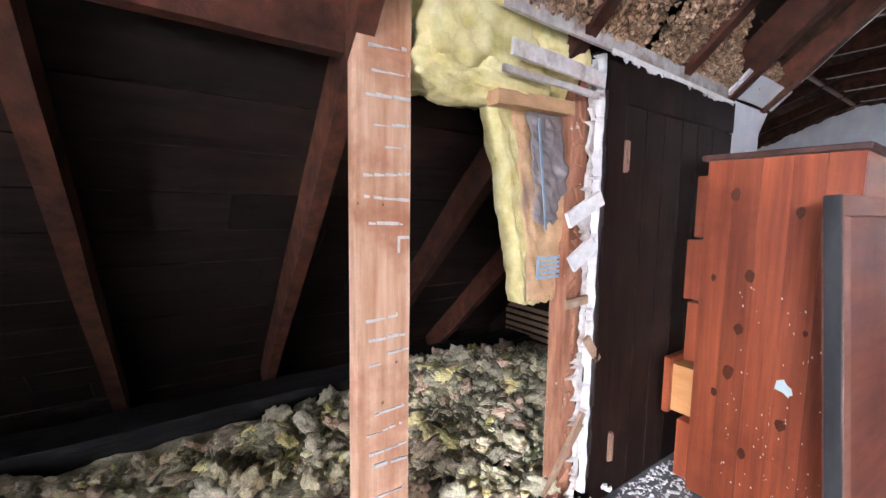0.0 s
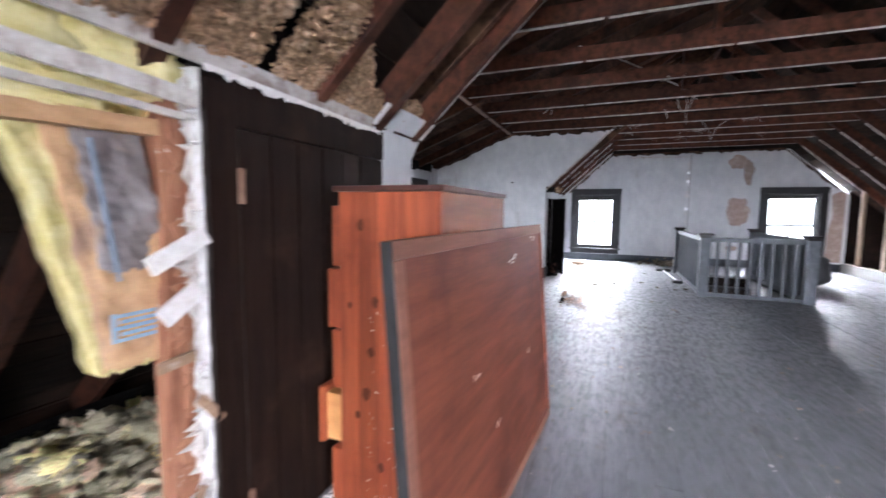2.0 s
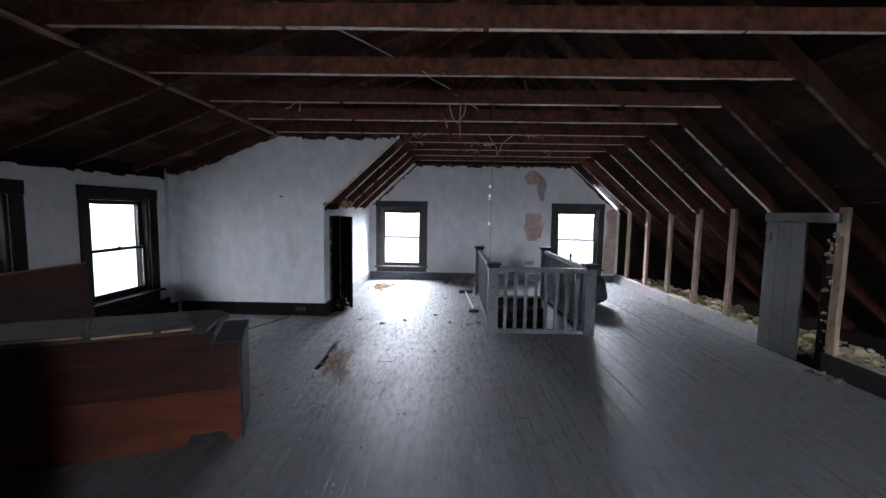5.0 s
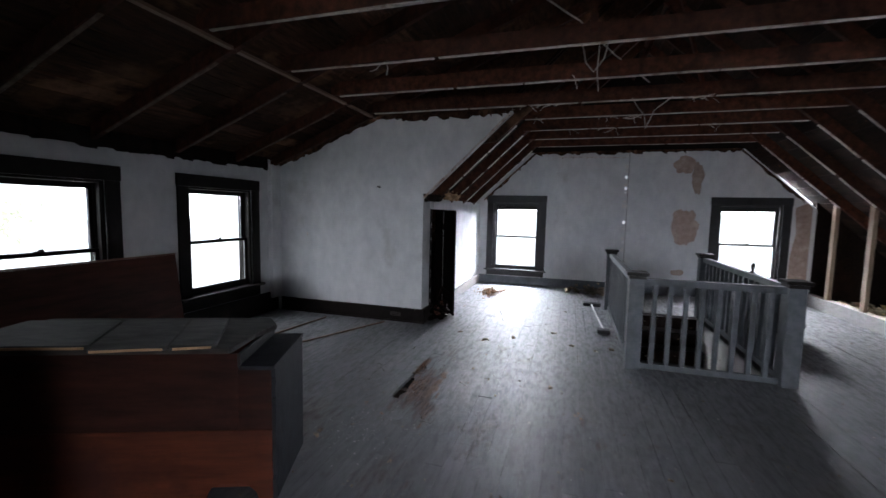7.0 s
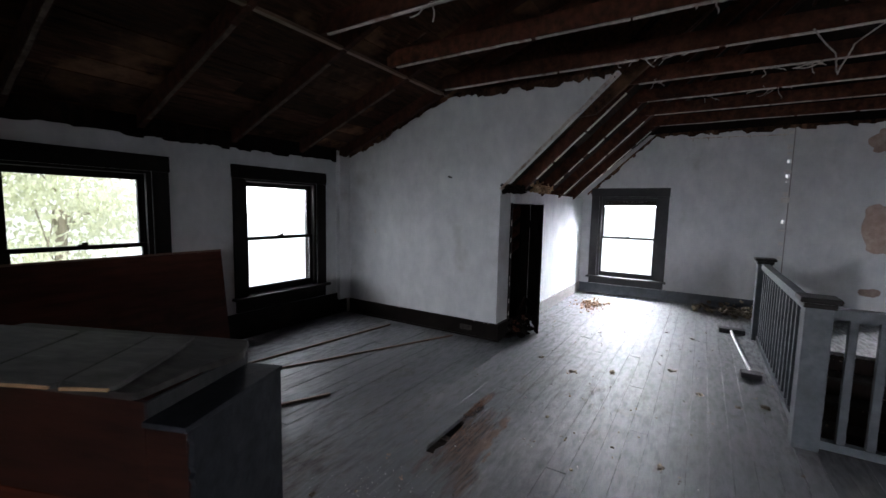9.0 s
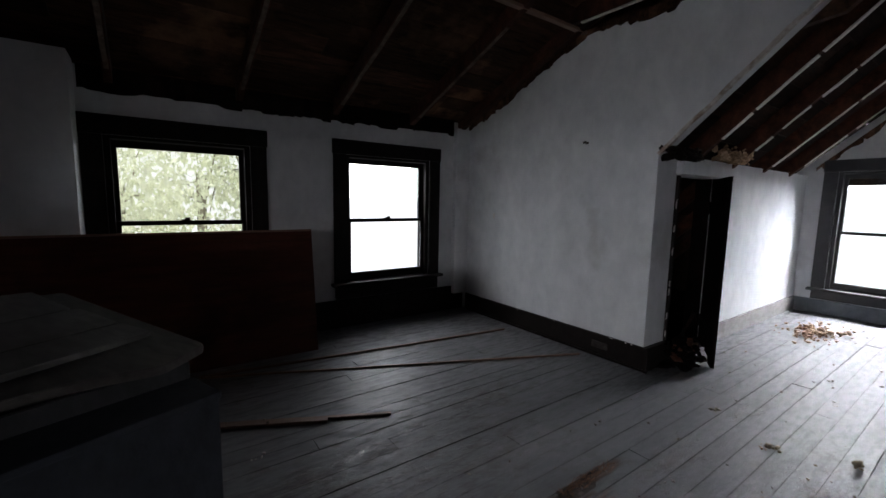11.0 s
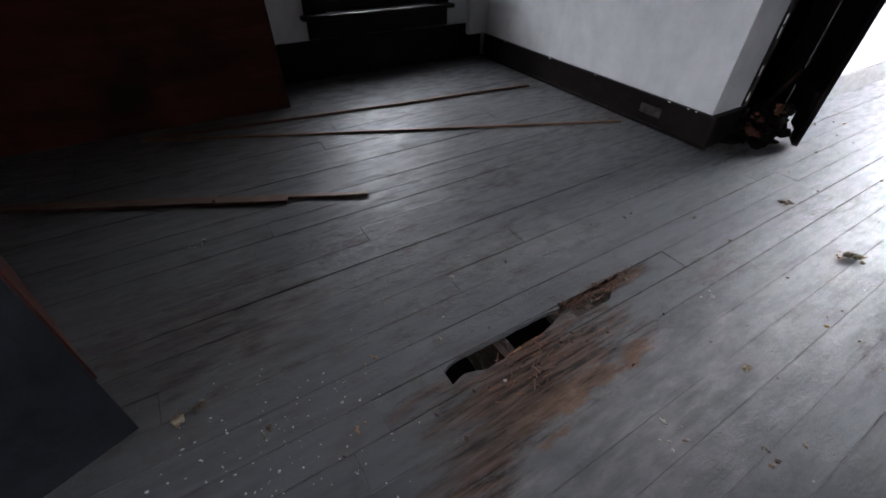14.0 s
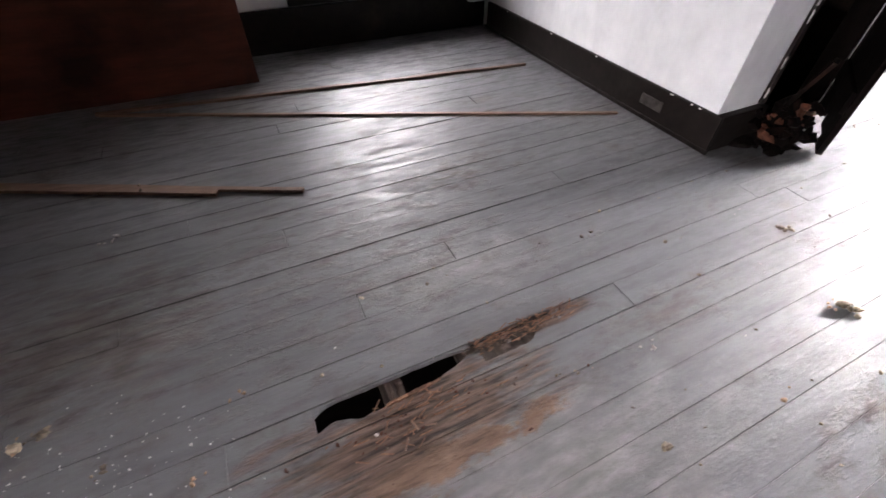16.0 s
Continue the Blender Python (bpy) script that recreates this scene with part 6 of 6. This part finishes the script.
def tangle(x, y, strands, seed):
    """Dusty fibres and laths hanging in a knot under a tie."""
    bm, r = bmesh.new(), random.Random(seed)
    for _ in range(strands):
        p = Vector((x + r.gauss(0, 0.012), y + r.gauss(0, 0.05), TIE + 0.004))
        d = Vector((r.gauss(0, 0.3), r.gauss(0, 1.0), -r.uniform(0.1, 1.0)))
        pts = [p.copy()]
        for _ in range(r.randint(4, 8)):
            d += Vector((r.gauss(0, 0.4), r.gauss(0, 0.6), r.gauss(0.05, 0.5)))
            p = p + d.normalized() * r.uniform(0.012, 0.028)
            p.z = min(p.z, TIE + 0.004)
            pts.append(p.copy())
        tube(bm, pts, r.uniform(0.0018, 0.005), 5)
    t = part("plaster_tuft", bm, LIME)
    tagged(t, "dusty tangle of fibres and plaster hanging from a tie", "plaster", "tufts under the ties", "stuff")


for k, (x, y, n) in enumerate(((9.37, -1.05, 7), (9.37, -1.28, 12), (10.1, -1.1, 8), (8.67, -1.75, 8), (7.87, -0.6, 5), (10.1, -0.55, 6), (6.23, -0.55, 4), (9.37, -0.2, 5), (10.1, -2.3, 4), (7.08, 0.9, 4), (8.67, -0.35, 5), (8.67, 0.0, 4))):
    tangle(x, y, n, 60 + k)

# plaster clinging beside the broken low door
kdr = chunks("plaster_rubble", 60, lambda r: (7.0 + r.gauss(0, 0.035), RIGHT - 0.03 + r.uniform(-0.04, 0.03), 0.2 + r.random() * 1.3), (0.006, 0.02), DEBRIS, 71, 1.2)
tagged(kdr, "torn plaster clinging to the door post", "plaster", "", "stuff")
kdr = chunks("plaster_rubble", 40, lambda r: (6.85 + r.gauss(0, 0.12), RIGHT + 0.06 + r.uniform(-0.05, 0.06), 0.012), (0.01, 0.035), DEBRIS, 72, 0.6)
tagged(kdr, "plaster crumbs at the foot of the broken door", "rubble", "", "stuff")

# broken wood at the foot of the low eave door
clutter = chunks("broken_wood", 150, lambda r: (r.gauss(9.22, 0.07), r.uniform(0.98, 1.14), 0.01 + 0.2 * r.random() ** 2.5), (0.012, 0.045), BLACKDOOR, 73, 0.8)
tagged(clutter, "heap of near-black broken wood at the foot of the low door", "rubble", "", "stuff")
clutter = chunks("broken_wood", 26, lambda r: (r.gauss(9.22, 0.08), r.uniform(0.99, 1.1), 0.06 + 0.16 * r.random()), (0.008, 0.028), RAFTER, 74, 0.7)
tagged(clutter, "brown splintered wood at the foot of the low door", "rubble", "", "stuff")
chips = bmesh.new()
cr = random.Random(75)
for z in (0.22, 0.36, 0.55, 0.62, 0.86, 1.04, 1.22):
    prism(chips, [(9.118 + cr.uniform(0, 0.008), z), (9.134, z + cr.uniform(0, 0.01)), (9.136, z + cr.uniform(0.03, 0.08)), (9.12, z + cr.uniform(0.03, 0.06))], 0.003, on_y(LEFT - 0.0225, -1))
struct("trim_plaster_chips", chips, PAINTWHITE, "white plaster chips along the dark door jamb", "trim")
chips = bmesh.new()
for y in (1.42, 1.30, 1.25, 2.0, 2.45, 3.0):
    w = cr.uniform(0.008, 0.022)
    prism(chips, [(y, 0.178), (y + w, 0.179), (y + w * 0.8, 0.1845), (y - 0.004, 0.184)], 0.002, on_x(DORMER - 0.0225, -1))
struct("trim_paint_chips", chips, PAINTWHITE, "white paint chips on the dark baseboard", "trim")

# ---- crumbs on the floor ----
spots = [(6.145, 0.886, 10), (6.291, 0.721, 7), (6.598, 0.781, 4), (6.24, 1.635, 8), (7.45, 0.464, 4), (7.984, 0.167, 5), (7.202, 0.178, 8), (7.345, 0.017, 8), (8.418, 0.276, 8), (8.566, -1.09, 12), (7.3, -0.6, 8), (4.57, -0.09, 6), (3.71, -0.32, 5), (3.74, -0.57, 7), (3.61, -0.19, 5), (3.5, -0.72, 4), (3.61, -1.0, 4), (4.38, -1.42, 5), (4.2, -1.58, 6), (4.17, -2.0, 4), (4.68, -2.29, 5), (4.96, -2.68, 6), (5.58, -3.0, 6), (4.29, -1.1, 4), (8.635, 0.597, 16), (8.45, 0.247, 10), (8.63, -0.04, 14), (8.545, -0.668, 16), (7.35, -0.51, 12), (6.92, -0.73, 8), (8.99, -0.47, 10), (8.47, -0.93, 14), (6.12, 0.888, 7), (7.17, 0.15, 5),
         (6.35, 1.95, 5), (6.5, 0.62, 5), (7.75, 0.42, 4), (5.75, 0.45, 8), (6.0, 0.30, 7), (9.35, 0.2, 7), (7.9, 0.9, 4), (10.2, -0.6, 10), (9.8, 0.3, 6), (4.6, -0.2, 5), (5.1, -1.3, 5), (4.4, -1.1, 5), (5.9, -0.3, 5)]
for k, (x, y, n) in enumerate(spots):
    d = flocs("debris", max(3, n * 2 // 3), lambda r: (x + r.gauss(0, 0.018), y + r.gauss(0, 0.015), 0.005 + abs(r.gauss(0, 0.007))), (0.003, 0.019 if n >= 10 else 0.009), DEBRIS if n >= 10 else (LIME, DEBRIS, LATH)[k % 3], 100 + k, 0.6)
    tagged(d, "small crumbled tuft of debris on the grey floor", "debris", "crumbs on the floor", "stuff")
pile = flocs("debris", 300, lambda r: (11.2 + r.gauss(0, 0.17), 0.70 + r.gauss(0, 0.10), 0.008 + abs(r.gauss(0, 0.022))), (0.004, 0.02), LATH, 140, 0.6)
tagged(pile, "heap of pale plaster crumbs near the gable window", "debris", "", "stuff")
pile = flocs("debris", 190, lambda r: (11.9 + r.gauss(0, 0.14), -1.15 + r.gauss(0, 0.2), 0.01 + abs(r.gauss(0, 0.05))), (0.01, 0.045), DEBRIS, 141, 0.8)
tagged(pile, "heap of torn insulation against the gable wall", "debris", "", "stuff")
scat = chunks("debris", 800, lambda r: (lambda x, y: (x, y - 0.16 if 6.7 < x < 7.6 and 0.55 < y < 0.7 else y, 0.003))(r.uniform(2.6, 12.0), r.uniform(-4.2, 1.0)), (0.0025, 0.009), DEBRIS, 142, 0.6)
tagged(scat, "fine plaster crumbs scattered over the floor", "debris", "", "stuff")
scat = flocs("debris", 70, lambda r: (r.gauss(7.05, 0.2), 0.572 - abs(r.gauss(0, 0.06)), 0.001), (0.001, 0.005), RAFTER, 143, 0.4)
tagged(scat, "rotten wood crumbs round the floor hole", "debris", "", "stuff")
scat = flocs("debris", 130, lambda r: (r.uniform(7.22, 7.62), r.gauss(0.645, 0.012), -0.001), (0.0015, 0.0065), ROT, 144, 0.4)
tagged(scat, "rotten wood crumbs round the floor hole", "debris", "", "stuff")
for k in range(3):
    r = random.Random(200 + k)
    x, y = 6.95 + r.gauss(0, 0.10), 0.49 + r.gauss(0, 0.02)
    a = r.uniform(-0.4, 2.8)
    s = thing("splinter", "short pale wood splinter by the floor hole", "splinter", "splinters by the hole")
    part("splinter", beamm((x, y, 0.008), (x + 0.03 * math.cos(a), y + 0.03 * math.sin(a), 0.014), 0.004, 0.004, segs=3, wobble=0.003, seed=k), MOULD, s)

scat = chunks("debris", 190, lambda r: (r.gauss(6.27, 0.17), r.gauss(0.62, 0.16), 0.001), (0.0008, 0.0035), PAINTWHITE, 145, 0.6)
tagged(scat, "white plaster specks on the floor beside the low dresser", "debris", "", "stuff")
scat = chunks("debris", 260, lambda r: (r.uniform(3.0, 9.0), r.uniform(-3.6, 0.9), 0.001), (0.001, 0.005), LIME, 146, 0.6)
tagged(scat, "pale plaster specks scattered over the grey floor", "debris", "", "stuff")

# ---- outside ----
struct("ground", boxm(-400, 400, -400, 400, -6.3, -6.2), GRASS, "rough green lawn far below", "ground")
haze = bpy.data.materials.new("bright_overcast_distance")
haze.use_nodes = True
hz = haze.node_tree.nodes
em = hz.new("ShaderNodeEmission")
em.inputs[0].default_value, em.inputs[1].default_value = (0.92, 0.97, 1.0, 1), 2.8
haze.node_tree.links.new(em.outputs[0], hz["Material Output"].inputs[0])
ring = bmesh.new()
lo, hi = [], []
for k in range(48):
    a = 2 * math.pi * k / 48
    lo.append(ring.verts.new((5 + 26 * math.cos(a), 26 * math.sin(a), -6.2)))
    hi.append(ring.verts.new((5 + 26 * math.cos(a), 26 * math.sin(a), 9.0)))
for k in range(48):
    ring.faces.new((lo[k], lo[(k + 1) % 48], hi[(k + 1) % 48], hi[k]))
struct("backdrop", ring, haze, "bright hazy overcast distance", "backdrop")
tr = random.Random(77)


def tree(x, y, height, crown, seed):
    t = thing("tree", "leafy green tree outside the window", "tree", "trees outside", (0, 0, 0))
    bm = bmesh.new()
    pts = [(x, y, -6.2), (x + 0.1, y, -4), (x, y + 0.1, -1.5), (x + 0.05, y, height - 2)]
    for k in range(3):
        tube(bm, [pts[k], pts[k + 1]], 0.22 - 0.05 * k, 9)
    r = random.Random(seed)
    ends = []
    for k in range(9):
        a = r.uniform(0, 6.28)
        e = (x + crown * 0.7 * math.cos(a), y + crown * 0.7 * math.sin(a), height - 2 + r.uniform(-2, 2.2))
        tube(bm, [(x, y, height - 4 + 0.3 * k), ((x + e[0]) / 2, (y + e[1]) / 2, (height - 3 + e[2]) / 2 + 0.4), e], 0.018, 6)
        ends.append(e)
    part("trunk", bm, BARK, t)
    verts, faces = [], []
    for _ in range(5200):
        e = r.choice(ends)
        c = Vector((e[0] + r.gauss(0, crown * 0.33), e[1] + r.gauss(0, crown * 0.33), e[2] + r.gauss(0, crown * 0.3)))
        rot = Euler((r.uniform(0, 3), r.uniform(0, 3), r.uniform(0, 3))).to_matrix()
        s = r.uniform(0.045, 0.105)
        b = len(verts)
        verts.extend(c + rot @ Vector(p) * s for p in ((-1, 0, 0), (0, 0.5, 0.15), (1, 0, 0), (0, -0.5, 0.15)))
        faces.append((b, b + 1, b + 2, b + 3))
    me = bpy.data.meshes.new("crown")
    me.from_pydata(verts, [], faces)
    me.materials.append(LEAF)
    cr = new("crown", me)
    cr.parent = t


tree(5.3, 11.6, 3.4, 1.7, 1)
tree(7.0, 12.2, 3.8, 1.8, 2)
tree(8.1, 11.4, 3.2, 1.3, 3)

# ---- floorboards, one by one where the walk passes, joined further off ----
floor = bpy.data.objects["floor"]
plank_meshes = {}
far_planks = bmesh.new()
prng = random.Random(11)
count_near = 0


def plank_mesh(length, width, material):
    key = (round(length, 2), round(width, 4), material.name)
    if key not in plank_meshes:
        bm = boxm(-length / 2, length / 2, -width / 2, width / 2, -0.02, 0.0)
        top = [e for e in bm.edges if all(v.co.z > -0.001 for v in e.verts)]
        bmesh.ops.bevel(bm, geom=top, offset=0.001, segments=1, affect="EDGES")
        me = bpy.data.meshes.new("plank")
        bm.to_mesh(me)
        bm.free()
        me.materials.append(material)
        plank_meshes[key] = me
    return plank_meshes[key]


def lay(x0, x1, y0, y1, material=FLOOR):
    global count_near
    near = 4.3 < x1 and x0 < 9.6 and -1.15 < y0 < 3.2
    dz = prng.uniform(-0.0018, 0.0012)
    if (near and count_near < 290):
        ob = new("plank", plank_mesh(x1 - x0 - 0.0014, y1 - y0 - prng.choice((0.0003, 0.0005, 0.0008, 0.0014)), material))
        ob.location = ((x0 + x1) / 2, (y0 + y1) / 2, dz)
        ob.parent = floor
        count_near += 1
    else:
        box(far_planks, x0 + 0.001, x1 - 0.001, y0 + 0.001, y1 - 0.001, -0.02, dz)


LENGTHS = (3.5, 4.1, 4.7, 5.3)
BOARD_ENDS = {-1: (6.46,), 3: (7.0,), 9: (6.51,), 15: (6.96,)}
i = 0
while Y0 + i * BW < 3.36:
    ya = Y0 + i * BW
    yb = min(ya + BW, 3.37)
    i += 1
    if yb < RIGHT:
        continue
    ya = max(ya, RIGHT)
    in_well = ya < WELL[3] and yb > WELL[2]
    in_hole = abs((ya + yb) / 2 - 0.62) < 0.04
    spans = [(BACK, FAR)]
    if in_well:
        spans = [(BACK, WELL[0]), (WELL[1], FAR)]
    if in_hole:
        spans = [(BACK, 6.56), (7.82, FAR)]
    if ya > NEARWALL - 0.01:
        spans = [(CHEEK, DORMER)]
    for a, b in spans:
        x = a
        first = True
        while x < b - 0.02:
            step = prng.choice(LENGTHS) * (prng.choice((0.35, 0.6, 0.8, 1.0)) if first else 1.0)
            first = False
            e = min(b, x + step)
            if b - e < 0.35:
                e = b
            for at in BOARD_ENDS.get(i - 51, ()):
                if x + 0.05 < at < e + 0.6:
                    e = at
            lay(x, e, ya, yb)
            x = e
joined = part("plank", far_planks, FLOOR, floor)
joined["kind"] = "stuff"


def ragged(x0, x1, lower, upper, material, seed, nm="plank"):
    """A rotten board with a torn edge: lower(x), upper(x) give its sides."""
    bm = bmesh.new()
    n = max(6, int((x1 - x0) / 0.018))
    rows = []
    r = random.Random(seed)
    for k in range(n + 1):
        x = x0 + (x1 - x0) * k / n
        lo, hi = lower(x, r), upper(x, r)
        sag = -0.001 - 0.001 * noise.noise(Vector((x * 4, seed, 0)))
        rows.append([bm.verts.new((x, lo, -0.02)), bm.verts.new((x, hi, -0.02)), bm.verts.new((x, hi, sag)), bm.verts.new((x, (lo + hi) / 2, sag - 0.0003)), bm.verts.new((x, lo, sag))])
    for a, b in zip(rows, rows[1:]):
        for k in range(5):
            bm.faces.new((a[k], a[(k + 1) % 5], b[(k + 1) % 5], b[k]))
    bm.faces.new(rows[0][::-1])
    bm.faces.new(rows[-1])
    return part(nm, bm, material, floor, "rotten torn floorboard")


ya = Y0 + BW * math.floor((0.62 - Y0) / BW) + 0.002
yb = ya + BW - 0.004
wob = lambda x, k: noise.noise(Vector((x * 24, k, 0.0))) + 0.6 * noise.noise(Vector((x * 70, k, 4.0)))
ragged(6.56, 6.775, lambda x, r: ya, lambda x, r: yb, FLOOR, 1)
ragged(6.77, 7.27, lambda x, r: ya, lambda x, r: 0.592 + 0.007 * wob(x, 1.0) + max(0.0, 0.022 - abs(x - 6.82) * 0.4) + max(0.0, x - 7.08) * 0.28, FLOOR, 2)
ragged(6.775, 7.25, lambda x, r: yb - 0.003 - 0.003 * wob(x, 2.0) - max(0.0, 0.02 - abs(x - 6.775) * 0.6) - max(0.0, x - 7.16) * 0.12, lambda x, r: yb, FLOOR, 4)
rot_bed = ragged(7.20, 7.60, lambda x, r: ya + 0.028 + 0.012 * wob(x, 3.0) + max(0.0, 7.27 - x) * 0.3, lambda x, r: yb - 0.004 + 0.003 * wob(x, 4.0), ROTJOIST, 5)
rot_bed.location.z = -0.014
ragged(7.265, 7.82, lambda x, r: ya, lambda x, r: min(yb, ya + 0.03 + 0.010 * wob(x, 3.0) + max(0.0, x - 7.42) * 0.55), FLOOR, 3)
lip = bmesh.new()
lr = random.Random(16)
x = 6.96
while x < 7.09:
    e = x + lr.uniform(0.02, 0.06)
    beam(lip, (x, 0.590 + (x - 6.93) * 0.05, 0.001), (e, 0.592 + (e - 6.93) * 0.05, 0.003), 0.010 * lr.uniform(0.5, 1.2), 0.007, segs=4, wobble=0.003, seed=x)
    x = e - 0.006
part("splintered_edge", lip, ROTFIBRE, floor, "bare orange splintered edge of the hole")
fib = bmesh.new()
for _ in range(150):
    if lr.random() < 0.55:
        x, y = lr.uniform(7.26, 7.62), lr.gauss(0.648, 0.012)
    else:
        x, y = lr.gauss(7.0, 0.12), 0.5 + lr.gauss(0.03, 0.035)
    a = lr.gauss(0, 0.25) if lr.random() < 0.8 else lr.uniform(0, 3)
    w = lr.uniform(0.008, 0.04)
    if not (y > 0.60 and x < 7.22):
        beam(fib, (x, y, 0.003), (x + w * math.cos(a), y + w * math.sin(a), 0.004 + lr.random() * 0.006), 0.0028, 0.0025, segs=3, wobble=0.002, seed=x)
tagged(part("wood_fibres", fib, ROTFIBRE), "loose rotten wood fibres round the floor hole", "splinters", "", "stuff")
